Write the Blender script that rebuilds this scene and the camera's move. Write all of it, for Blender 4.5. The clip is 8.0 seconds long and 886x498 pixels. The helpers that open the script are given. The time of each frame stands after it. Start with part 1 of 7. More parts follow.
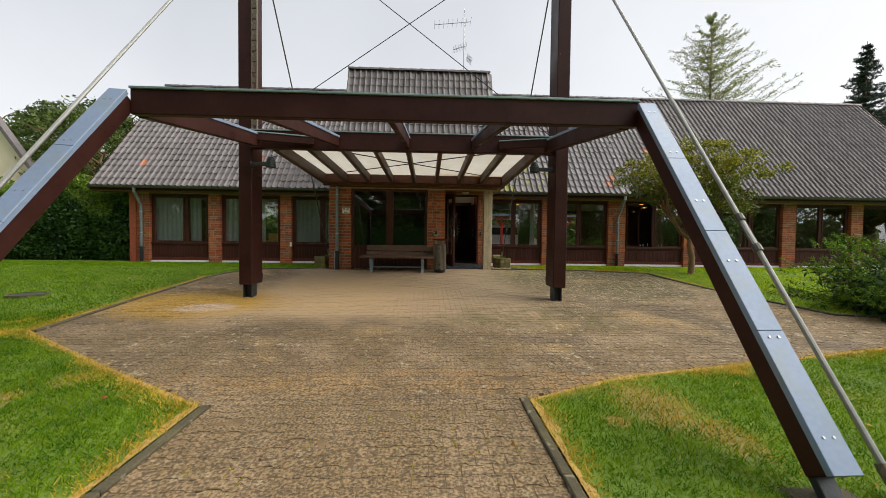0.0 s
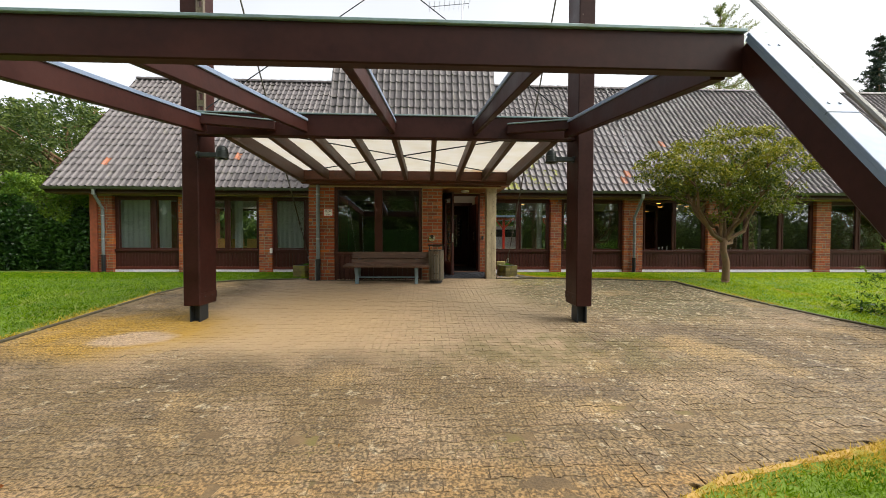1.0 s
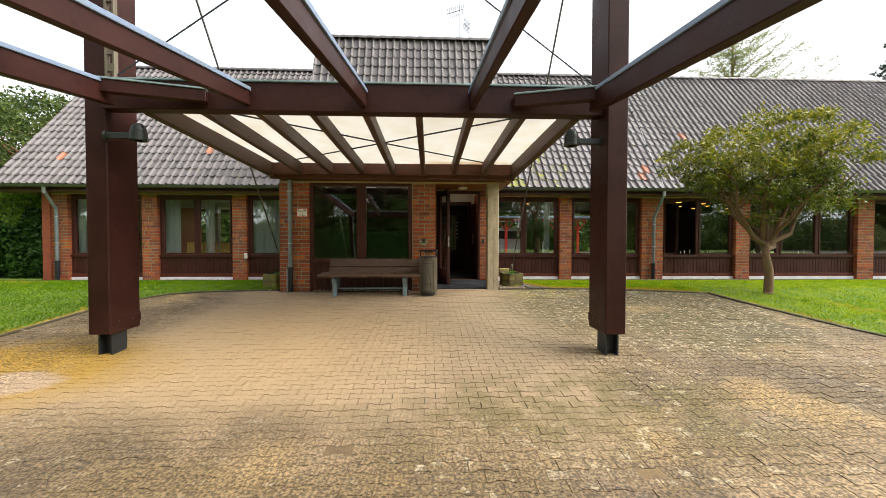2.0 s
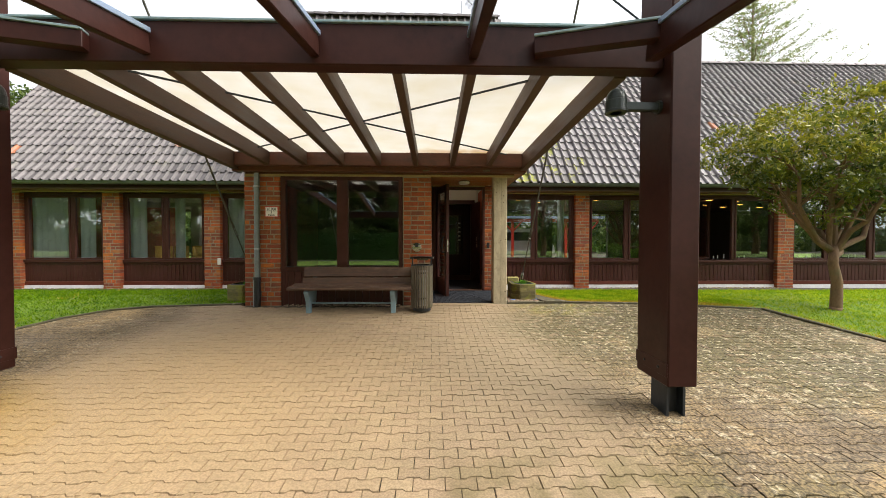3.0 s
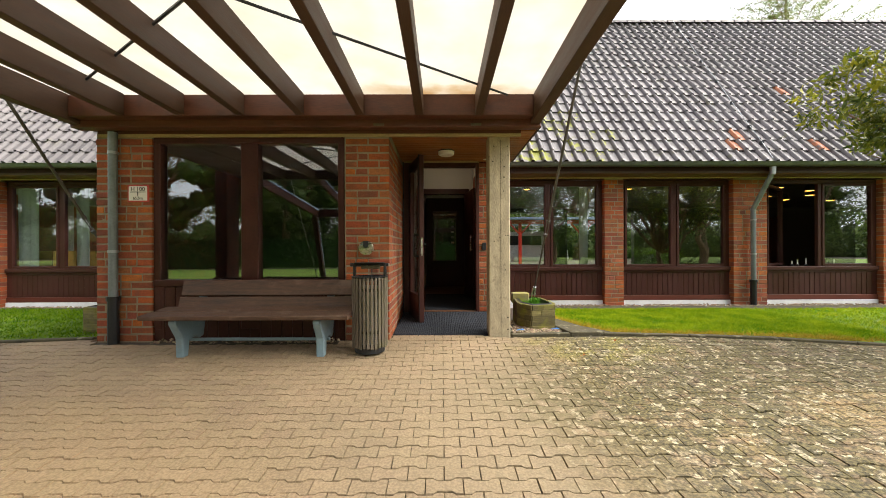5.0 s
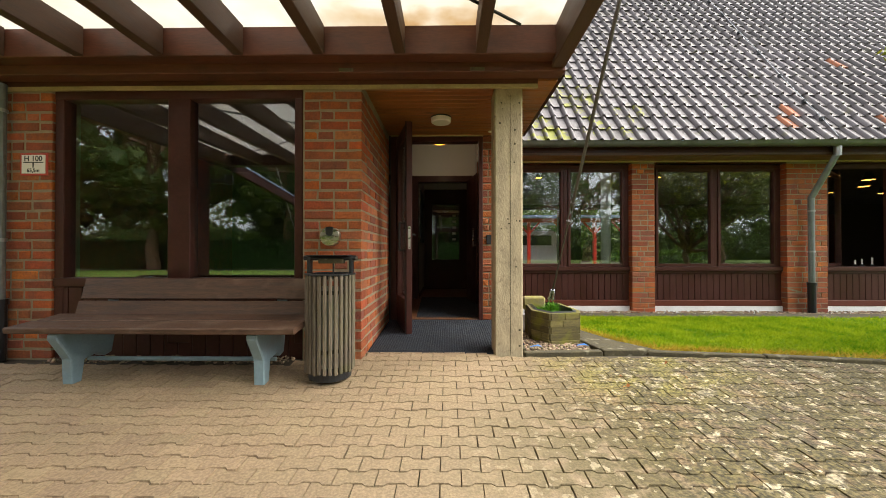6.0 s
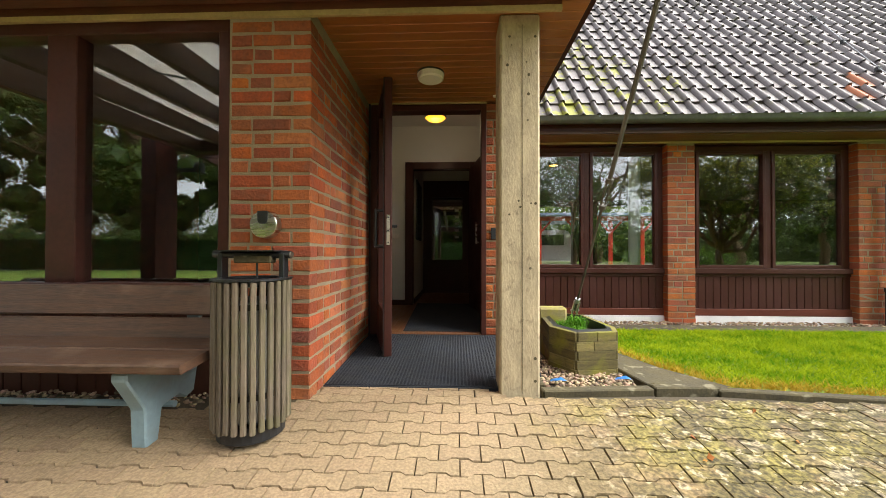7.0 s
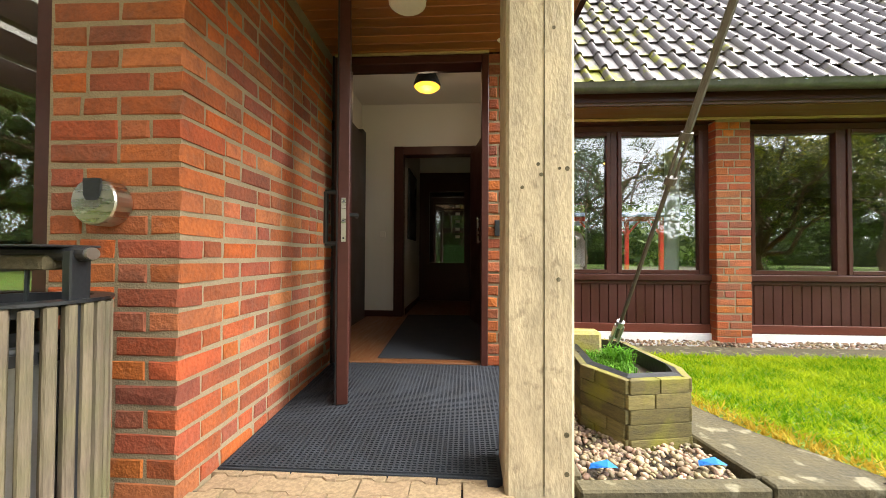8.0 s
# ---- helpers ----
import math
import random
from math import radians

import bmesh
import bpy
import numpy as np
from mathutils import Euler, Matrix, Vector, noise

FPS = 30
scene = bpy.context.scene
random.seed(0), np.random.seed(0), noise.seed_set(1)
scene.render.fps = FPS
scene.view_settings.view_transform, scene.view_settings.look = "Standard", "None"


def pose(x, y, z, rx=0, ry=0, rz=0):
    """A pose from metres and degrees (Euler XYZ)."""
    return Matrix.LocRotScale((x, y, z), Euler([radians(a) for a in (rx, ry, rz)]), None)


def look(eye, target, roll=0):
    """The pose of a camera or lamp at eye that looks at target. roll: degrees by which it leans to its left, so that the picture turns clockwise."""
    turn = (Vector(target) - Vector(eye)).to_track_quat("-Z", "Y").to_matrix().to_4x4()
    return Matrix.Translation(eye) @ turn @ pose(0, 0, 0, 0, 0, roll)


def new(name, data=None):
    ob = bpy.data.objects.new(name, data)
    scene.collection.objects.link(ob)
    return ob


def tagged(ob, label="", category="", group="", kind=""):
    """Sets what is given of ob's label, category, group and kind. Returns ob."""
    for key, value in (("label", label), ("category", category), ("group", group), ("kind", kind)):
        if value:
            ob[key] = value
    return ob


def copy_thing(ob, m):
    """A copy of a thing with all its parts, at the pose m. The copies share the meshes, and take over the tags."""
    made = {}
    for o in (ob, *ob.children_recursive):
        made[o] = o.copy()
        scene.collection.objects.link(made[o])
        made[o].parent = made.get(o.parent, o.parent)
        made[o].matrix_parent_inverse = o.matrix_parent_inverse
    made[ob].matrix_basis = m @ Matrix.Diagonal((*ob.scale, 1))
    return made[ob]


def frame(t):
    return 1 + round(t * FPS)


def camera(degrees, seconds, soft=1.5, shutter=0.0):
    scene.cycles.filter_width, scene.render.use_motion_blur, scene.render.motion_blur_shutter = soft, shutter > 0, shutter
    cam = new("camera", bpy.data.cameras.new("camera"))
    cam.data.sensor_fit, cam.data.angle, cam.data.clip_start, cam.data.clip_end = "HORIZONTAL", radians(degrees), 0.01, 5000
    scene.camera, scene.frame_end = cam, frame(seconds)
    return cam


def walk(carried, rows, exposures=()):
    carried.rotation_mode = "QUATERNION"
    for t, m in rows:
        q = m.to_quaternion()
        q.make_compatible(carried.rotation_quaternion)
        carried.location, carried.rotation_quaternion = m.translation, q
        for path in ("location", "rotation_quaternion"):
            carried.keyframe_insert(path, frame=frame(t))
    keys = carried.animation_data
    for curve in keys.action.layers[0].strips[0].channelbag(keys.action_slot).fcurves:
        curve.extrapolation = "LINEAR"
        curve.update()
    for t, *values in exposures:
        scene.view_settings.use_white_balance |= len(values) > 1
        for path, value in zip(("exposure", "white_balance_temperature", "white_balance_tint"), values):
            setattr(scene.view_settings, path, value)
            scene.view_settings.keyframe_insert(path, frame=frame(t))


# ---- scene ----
# camera and its walk
cam = camera(100.5, 8.0, soft=0.85)
PATH = [
    (0.0, (-0.018, -1.038, 0.922), (0.064, 0.959, 0.865), 0.7),
    (0.5, (0.027, -0.317, 0.972), (0.111, 1.681, 0.919), 0.4),
    (1.0, (0.104, 0.385, 1.014), (0.188, 2.383, 0.966), 0.2),
    (1.5, (0.224, 1.075, 1.05), (0.306, 3.072, 1.005), 0.1),
    (3.0, (0.529, 3.11, 1.166), (0.579, 5.109, 1.127), 0.1),
    (3.5, (0.624, 3.779, 1.184), (0.663, 5.778, 1.146), -0.2),
    (4.0, (0.773, 4.402, 1.167), (0.808, 6.402, 1.144), -0.5),
    (4.5, (0.961, 5.029, 1.113), (0.984, 7.029, 1.105), -0.4),
    (6.0, (1.239, 6.718, 0.932), (1.211, 8.718, 0.947), 0.0),
    (6.5, (1.326, 7.2, 0.901), (1.274, 9.2, 0.922), 0.0),
    (7.0, (1.387, 7.695, 0.896), (1.311, 9.693, 0.916), 0.1),
    (7.5, (1.441, 8.194, 0.903), (1.35, 10.192, 0.928), 0.0),
    (8.0, (1.505, 8.668, 0.885), (1.389, 10.665, 0.919), 0.3),
]
walk(cam, [(t, look(e, g, r)) for t, e, g, r in PATH], exposures=[(0.0, 0.77), (0.5, 0.84), (1.0, 1.18), (1.5, 1.45), (3.0, 1.55), (3.5, 1.62), (4.5, 1.76), (6.0, 1.8), (7.0, 2.05), (7.5, 2.28), (8.0, 2.62)])

# ---- light: bright overcast sky, weak wide sun ----
SUN_ELEV, SUN_AZ = 46.0, 97.0  # degrees; azimuth clockwise from +y
world = bpy.data.worlds.new("sky")
scene.world = world
world.use_nodes = True
wn, wl = world.node_tree.nodes, world.node_tree.links
wn.clear()
w_out, w_bg = wn.new("ShaderNodeOutputWorld"), wn.new("ShaderNodeBackground")
w_sky = wn.new("ShaderNodeTexSky")
w_sky.sky_type = "NISHITA"
w_sky.sun_disc = False
w_sky.sun_elevation, w_sky.sun_rotation = radians(SUN_ELEV), radians(SUN_AZ)
w_sky.air_density, w_sky.dust_density, w_sky.ozone_density = 1.0, 2.5, 1.0
w_hsv = wn.new("ShaderNodeHueSaturation")
w_hsv.inputs["Saturation"].default_value = 0.28
w_hsv.inputs["Value"].default_value = 1.0
# thin cloud layer
w_tc, w_noise = wn.new("ShaderNodeTexCoord"), wn.new("ShaderNodeTexNoise")
w_noise.inputs["Scale"].default_value = 2.2
w_noise.inputs["Detail"].default_value = 5.0
w_ramp = wn.new("ShaderNodeMapRange")
w_ramp.inputs["From Min"].default_value, w_ramp.inputs["From Max"].default_value = 0.3, 0.7
w_ramp.inputs["To Min"].default_value, w_ramp.inputs["To Max"].default_value = 0.9, 1.12
w_mul = wn.new("ShaderNodeVectorMath")
w_mul.operation = "SCALE"
wl.new(w_tc.outputs["Generated"], w_noise.inputs["Vector"])
wl.new(w_noise.outputs["Fac"], w_ramp.inputs["Value"])
wl.new(w_sky.outputs["Color"], w_hsv.inputs["Color"])
wl.new(w_hsv.outputs["Color"], w_mul.inputs[0])
wl.new(w_ramp.outputs["Result"], w_mul.inputs["Scale"])
# cloud evens the sky out: c * 2.1 / (1 + c / 4)
w_up, w_low, w_even = (wn.new("ShaderNodeVectorMath") for _ in range(3))
w_up.operation, w_low.operation, w_even.operation = "SCALE", "MULTIPLY_ADD", "DIVIDE"
w_up.inputs["Scale"].default_value = 2.1
w_low.inputs[1].default_value, w_low.inputs[2].default_value = (0.25, 0.25, 0.25), (1, 1, 1)
wl.new(w_mul.outputs["Vector"], w_up.inputs[0])
wl.new(w_mul.outputs["Vector"], w_low.inputs[0])
wl.new(w_up.outputs["Vector"], w_even.inputs[0])
wl.new(w_low.outputs["Vector"], w_even.inputs[1])
wl.new(w_even.outputs["Vector"], w_bg.inputs["Color"])
w_bg.inputs["Strength"].default_value = 0.125
wl.new(w_bg.outputs["Background"], w_out.inputs["Surface"])

sun_data = bpy.data.lights.new("sun", "SUN")
sun_data.energy, sun_data.angle, sun_data.color = 2.5, radians(55), (1.0, 0.95, 0.87)
sun_ob = new("sun", sun_data)
sd = Vector((math.sin(radians(SUN_AZ)) * math.cos(radians(SUN_ELEV)), math.cos(radians(SUN_AZ)) * math.cos(radians(SUN_ELEV)), math.sin(radians(SUN_ELEV))))
sun_ob.matrix_world = look(sd * 50, (0, 0, 0))


# ---- materials ----
def mat(name, base, rough=0.6, metal=0.0, var=0.25, scale=4.0, fine=60.0, bump=0.15, stretch=(1, 1, 1), rand=0.0, hue=0.0, island=False,
        tint=None, tint_scale=1.5, tint_lo=0.55, tint_hi=0.7, tint_amount=0.8, spec=0.5, coat=0.0, bump_scale=None):
    m = bpy.data.materials.new(name)
    m.use_nodes = True
    n, l = m.node_tree.nodes, m.node_tree.links
    b = n["Principled BSDF"]
    geo = n.new("ShaderNodeNewGeometry")
    mapping = n.new("ShaderNodeVectorMath")
    mapping.operation = "MULTIPLY"
    mapping.inputs[1].default_value = stretch
    l.new(geo.outputs["Position"], mapping.inputs[0])
    big, small = n.new("ShaderNodeTexNoise"), n.new("ShaderNodeTexNoise")
    for t, s, d in ((big, scale, 4.0), (small, fine, 5.0)):
        t.inputs["Scale"].default_value, t.inputs["Detail"].default_value = s, d
        l.new(mapping.outputs[0], t.inputs["Vector"])
    add = n.new("ShaderNodeMath")
    add.operation = "MULTIPLY_ADD"
    add.inputs[1].default_value, add.inputs[2].default_value = 0.6, 0.0
    l.new(small.outputs["Fac"], add.inputs[0])
    tot = n.new("ShaderNodeMath")
    tot.operation = "MULTIPLY_ADD"
    tot.inputs[1].default_value = 0.9
    l.new(big.outputs["Fac"], tot.inputs[0])
    l.new(add.outputs[0], tot.inputs[2])
    rng = n.new("ShaderNodeMapRange")
    rng.inputs["From Min"].default_value, rng.inputs["From Max"].default_value = 0.45, 1.05
    rng.inputs["To Min"].default_value, rng.inputs["To Max"].default_value = 1 - var, 1 + var
    l.new(tot.outputs[0], rng.inputs["Value"])
    hsv = n.new("ShaderNodeHueSaturation")
    hsv.inputs["Color"].default_value = (*base, 1)
    l.new(rng.outputs[0], hsv.inputs["Value"])
    if rand or hue:
        if island:
            src = geo.outputs["Random Per Island"]
        else:
            info = n.new("ShaderNodeObjectInfo")
            src = info.outputs["Random"]
        r2 = n.new("ShaderNodeMapRange")
        r2.inputs["To Min"].default_value, r2.inputs["To Max"].default_value = 1 - rand, 1 + rand
        l.new(src, r2.inputs["Value"])
        mul = n.new("ShaderNodeMath")
        mul.operation = "MULTIPLY"
        l.new(rng.outputs[0], mul.inputs[0])
        l.new(r2.outputs[0], mul.inputs[1])
        l.new(mul.outputs[0], hsv.inputs["Value"])
        if hue:
            scr = n.new("ShaderNodeMath")
            scr.operation = "MULTIPLY"
            scr.inputs[1].default_value = 7.31
            l.new(src, scr.inputs[0])
            frac = n.new("ShaderNodeMath")
            frac.operation = "FRACT"
            l.new(scr.outputs[0], frac.inputs[0])
            r3 = n.new("ShaderNodeMapRange")
            r3.inputs["To Min"].default_value, r3.inputs["To Max"].default_value = 0.5 - hue, 0.5 + hue
            l.new(frac.outputs[0], r3.inputs["Value"])
            l.new(r3.outputs[0], hsv.inputs["Hue"])
    col = hsv.outputs["Color"]
    if tint:
        tn = n.new("ShaderNodeTexNoise")
        tn.inputs["Scale"].default_value, tn.inputs["Detail"].default_value = tint_scale, 6.0
        l.new(geo.outputs["Position"], tn.inputs["Vector"])
        tr = n.new("ShaderNodeMapRange")
        tr.inputs["From Min"].default_value, tr.inputs["From Max"].default_value = tint_lo, tint_hi
        tr.inputs["To Max"].default_value = tint_amount
        l.new(tn.outputs["Fac"], tr.inputs["Value"])
        mx = n.new("ShaderNodeMix")
        mx.data_type = "RGBA"
        mx.inputs["B"].default_value = (*tint, 1)
        l.new(tr.outputs[0], mx.inputs["Factor"])
        l.new(col, mx.inputs["A"])
        col = mx.outputs["Result"]
    l.new(col, b.inputs["Base Color"])
    rr = n.new("ShaderNodeMapRange")
    rr.inputs["From Min"].default_value, rr.inputs["From Max"].default_value = 0.3, 0.7
    rr.inputs["To Min"].default_value, rr.inputs["To Max"].default_value = max(0.03, rough - 0.1), min(1.0, rough + 0.1)
    l.new(big.outputs["Fac"], rr.inputs["Value"])
    l.new(rr.outputs[0], b.inputs["Roughness"])
    b.inputs["Metallic"].default_value = metal
    b.inputs["Specular IOR Level"].default_value = spec
    b.inputs["Coat Weight"].default_value = coat
    if bump:
        bp = n.new("ShaderNodeBump")
        bp.inputs["Strength"].default_value, bp.inputs["Distance"].default_value = bump, 0.01
        l.new(small.outputs["Fac"], bp.inputs["Height"])
        l.new(bp.outputs["Normal"], b.inputs["Normal"])
    return m


def glow(name, colour, strength):
    m = bpy.data.materials.new(name)
    m.use_nodes = True
    b = m.node_tree.nodes["Principled BSDF"]
    b.inputs["Base Color"].default_value = (*colour, 1)
    b.inputs["Emission Color"].default_value = (*colour, 1)
    b.inputs["Emission Strength"].default_value = strength
    return m


def glass(name, tone=(0.93, 0.96, 0.95), base=0.085):
    m = bpy.data.materials.new(name)
    m.use_nodes = True
    n, l = m.node_tree.nodes, m.node_tree.links
    n.clear()
    out, mix, tr, gl, fr = (n.new(k) for k in ("ShaderNodeOutputMaterial", "ShaderNodeMixShader", "ShaderNodeBsdfTransparent", "ShaderNodeBsdfGlossy", "ShaderNodeLayerWeight"))
    tr.inputs["Color"].default_value = (*tone, 1)
    gl.inputs["Roughness"].default_value = 0.01
    gl.inputs["Color"].default_value = (0.95, 0.97, 1.0, 1)
    fr.inputs["Blend"].default_value = 0.5
    steep, amount = n.new("ShaderNodeMath"), n.new("ShaderNodeMath")
    steep.operation, steep.inputs[1].default_value = "POWER", 4.0
    amount.operation, amount.inputs[1].default_value, amount.inputs[2].default_value = "MULTIPLY_ADD", 0.8, base
    l.new(fr.outputs["Facing"], steep.inputs[0])
    l.new(steep.outputs[0], amount.inputs[0])
    l.new(amount.outputs[0], mix.inputs[0])
    l.new(tr.outputs[0], mix.inputs[1])
    l.new(gl.outputs[0], mix.inputs[2])
    l.new(mix.outputs[0], out.inputs["Surface"])
    return m


def sheet(name, colour, stain):
    """Thin translucent roof sheet, stained at one end."""
    m = bpy.data.materials.new(name)
    m.use_nodes = True
    n, l = m.node_tree.nodes, m.node_tree.links
    n.clear()
    out, mix, tl, df = (n.new(k) for k in ("ShaderNodeOutputMaterial", "ShaderNodeMixShader", "ShaderNodeBsdfTranslucent", "ShaderNodeBsdfDiffuse"))
    geo = n.new("ShaderNodeNewGeometry")
    sep = n.new("ShaderNodeSeparateXYZ")
    noise_n = n.new("ShaderNodeTexNoise")
    noise_n.inputs["Scale"].default_value, noise_n.inputs["Detail"].default_value = 3.0, 5.0
    l.new(geo.outputs["Position"], sep.inputs[0])
    l.new(geo.outputs["Position"], noise_n.inputs["Vector"])

    def math2(op, a, b):
        k = n.new("ShaderNodeMath")
        k.operation = op
        k.use_clamp = False
        for i, v in enumerate((a, b)):
            if hasattr(v, "links"):
                l.new(v, k.inputs[i])
            else:
                k.inputs[i].default_value = v
        return k.outputs[0]

    # leaf litter collects at the low end, mostly over two bays
    near = math2("MULTIPLY", math2("SUBTRACT", sep.outputs["Y"], 9.45), 2.4)
    bay = math2("MAXIMUM", 0.0, math2("SUBTRACT", 1.0, math2("MULTIPLY", math2("ABSOLUTE", math2("SUBTRACT", sep.outputs["X"], 1.15), 0.0), 0.75)))
    amount = math2("MULTIPLY", math2("ADD", near, math2("MULTIPLY", math2("SUBTRACT", noise_n.outputs["Fac"], 0.5), 2.0)), bay)
    clampn = n.new("ShaderNodeClamp")
    l.new(amount, clampn.inputs["Value"])
    clampn.inputs["Max"].default_value = 0.9
    pale = n.new("ShaderNodeMix")
    pale.data_type = "RGBA"
    pale.inputs["A"].default_value = (*colour, 1)
    pale.inputs["B"].default_value = (colour[0] * 0.86, colour[1] * 0.8, colour[2] * 0.66, 1)
    l.new(noise_n.outputs["Fac"], pale.inputs["Factor"])
    mx = n.new("ShaderNodeMix")
    mx.data_type = "RGBA"
    mx.inputs["B"].default_value = (*stain, 1)
    l.new(clampn.outputs[0], mx.inputs["Factor"])
    l.new(pale.outputs["Result"], mx.inputs["A"])
    l.new(mx.outputs["Result"], tl.inputs["Color"])
    l.new(mx.outputs["Result"], df.inputs["Color"])
    mix.inputs[0].default_value = 0.12
    l.new(tl.outputs[0], mix.inputs[1])
    l.new(df.outputs[0], mix.inputs[2])
    l.new(mix.outputs[0], out.inputs["Surface"])
    return m


def leafy(name, a, b, rough=0.5, light=0.3, gloss=0.25, patch=1.1):
    """Leaves whose colour runs from a to b from leaf to leaf, lit through."""
    m = bpy.data.materials.new(name)
    m.use_nodes = True
    n, l = m.node_tree.nodes, m.node_tree.links
    n.clear()
    out, mix, tl, pr = (n.new(k) for k in ("ShaderNodeOutputMaterial", "ShaderNodeMixShader", "ShaderNodeBsdfTranslucent", "ShaderNodeBsdfPrincipled"))
    geo = n.new("ShaderNodeNewGeometry")
    noise_n = n.new("ShaderNodeTexNoise")
    noise_n.inputs["Scale"].default_value = patch
    l.new(geo.outputs["Position"], noise_n.inputs["Vector"])
    av = n.new("ShaderNodeMath")
    av.operation = "MULTIPLY_ADD"
    av.inputs[1].default_value, av.inputs[2].default_value = 1.8, -0.9
    l.new(noise_n.outputs["Fac"], av.inputs[0])
    sm = n.new("ShaderNodeMath")
    sm.operation, sm.use_clamp = "ADD", True
    l.new(av.outputs[0], sm.inputs[0])
    l.new(geo.outputs["Random Per Island"], sm.inputs[1])
    mx = n.new("ShaderNodeMix")
    mx.data_type = "RGBA"
    mx.inputs["A"].default_value, mx.inputs["B"].default_value = (*a, 1), (*b, 1)
    l.new(sm.outputs[0], mx.inputs["Factor"])
    l.new(mx.outputs["Result"], tl.inputs["Color"])
    l.new(mx.outputs["Result"], pr.inputs["Base Color"])
    pr.inputs["Roughness"].default_value = rough
    pr.inputs["Specular IOR Level"].default_value = gloss
    mix.inputs[0].default_value = light
    l.new(pr.outputs[0], mix.inputs[1])
    l.new(tl.outputs[0], mix.inputs[2])
    l.new(mix.outputs[0], out.inputs["Surface"])
    return m


def paving(name, rand_island):
    """Concrete pavers: tan where the canopy keeps them dry, grey and mossy with pale lichen in the open, ochre round the mast."""
    m = mat(name, (0.315, 0.225, 0.133), 0.85, var=0.12, scale=2.5, fine=90, bump=0.45, rand=0.09, hue=0.005, island=rand_island)
    n, l = m.node_tree.nodes, m.node_tree.links
    b = n["Principled BSDF"]
    col = b.inputs["Base Color"].links[0].from_socket
    geo = n.new("ShaderNodeNewGeometry")
    rndsrc = geo.outputs["Random Per Island"] if rand_island else n.new("ShaderNodeObjectInfo").outputs["Random"]

    def nz(scale, detail=5.0):
        t = n.new("ShaderNodeTexNoise")
        t.inputs["Scale"].default_value, t.inputs["Detail"].default_value = scale, detail
        l.new(geo.outputs["Position"], t.inputs["Vector"])
        return t.outputs["Fac"]

    def rng(v, a, b2, lo=0.0, hi=1.0):
        k = n.new("ShaderNodeMapRange")
        k.inputs["From Min"].default_value, k.inputs["From Max"].default_value = a, b2
        k.inputs["To Min"].default_value, k.inputs["To Max"].default_value = lo, hi
        l.new(v, k.inputs["Value"])
        return k.outputs[0]

    def op(kind, a, b2):
        k = n.new("ShaderNodeMath")
        k.operation = kind
        for i, v in enumerate((a, b2)):
            if hasattr(v, "links"):
                l.new(v, k.inputs[i])
            else:
                k.inputs[i].default_value = v
        return k.outputs[0]

    def spot(cx, cy, rx, ry):
        s = n.new("ShaderNodeVectorMath")
        s.operation = "SUBTRACT"
        s.inputs[1].default_value = (cx, cy, 0)
        l.new(geo.outputs["Position"], s.inputs[0])
        t = n.new("ShaderNodeVectorMath")
        t.operation = "MULTIPLY"
        t.inputs[1].default_value = (1 / rx, 1 / ry, 0)
        l.new(s.outputs[0], t.inputs[0])
        u = n.new("ShaderNodeVectorMath")
        u.operation = "LENGTH"
        l.new(t.outputs[0], u.inputs[0])
        return u.outputs["Value"]

    def blend(c, colour, f):
        mx = n.new("ShaderNodeMix")
        mx.data_type = "RGBA"
        mx.inputs["B"].default_value = (*colour, 1)
        l.new(f, mx.inputs["Factor"])
        l.new(c, mx.inputs["A"])
        return mx.outputs["Result"]

    broad = nz(0.55)
    shelter = op("MAXIMUM", spot(-0.8, 8.2, 2.95, 1000.0), spot(-0.8, 8.2, 1000.0, 3.5))
    open_air = rng(op("ADD", shelter, op("MULTIPLY", broad, 0.5)), 1.12, 1.38)
    # right side: greyer blocks, with the weaker light painted in too
    greyed = rng(op("ADD", spot(2.9, 8.1, 3.4, 3.4), op("MULTIPLY", broad, 0.6)), 1.35, 0.75)
    col = blend(col, (0.215, 0.165, 0.097), op("MULTIPLY", greyed, 0.75))
    # left side brightened: light entering there is put into the colour
    lit_side = rng(op("ADD", spot(-2.3, 6.6, 3.0, 2.3), op("MULTIPLY", broad, 0.5)), 1.3, 0.6)
    col = blend(col, (0.46, 0.315, 0.16), op("MULTIPLY", lit_side, 0.85))
    col = blend(col, (0.165, 0.113, 0.052), op("MULTIPLY", open_air, rng(nz(1.7), 0.34, 0.52, 0.45, 0.97)))
    dark = op("MULTIPLY", open_air, rng(nz(0.8), 0.5, 0.62))
    col = blend(col, (0.085, 0.062, 0.04), op("MULTIPLY", dark, rng(rndsrc, 0.0, 1.0, 0.3, 0.6)))
    mossy = rng(op("ADD", spot(4.6, 8.7, 2.9, 2.4), op("MULTIPLY", broad, 0.6)), 1.45, 1.05)
    col = blend(col, (0.1, 0.083, 0.03), op("MULTIPLY", op("MULTIPLY", mossy, rng(nz(8.0, 7.0), 0.39, 0.5)), 0.88))
    drip = rng(op("ADD", spot(1.9, 4.95, 2.3, 0.85), op("MULTIPLY", nz(1.3), 0.9)), 1.5, 0.9)
    col = blend(col, (0.125, 0.098, 0.035), op("MULTIPLY", op("MULTIPLY", drip, rng(nz(4.0, 7.0), 0.36, 0.6)), 0.8))
    yellow = op("MULTIPLY", rng(spot(2.75, 9.7, 1.1, 0.6), 1.0, 0.4), rng(nz(5.0), 0.42, 0.6))
    col = blend(col, (0.29, 0.25, 0.06), op("MULTIPLY", yellow, 0.5))
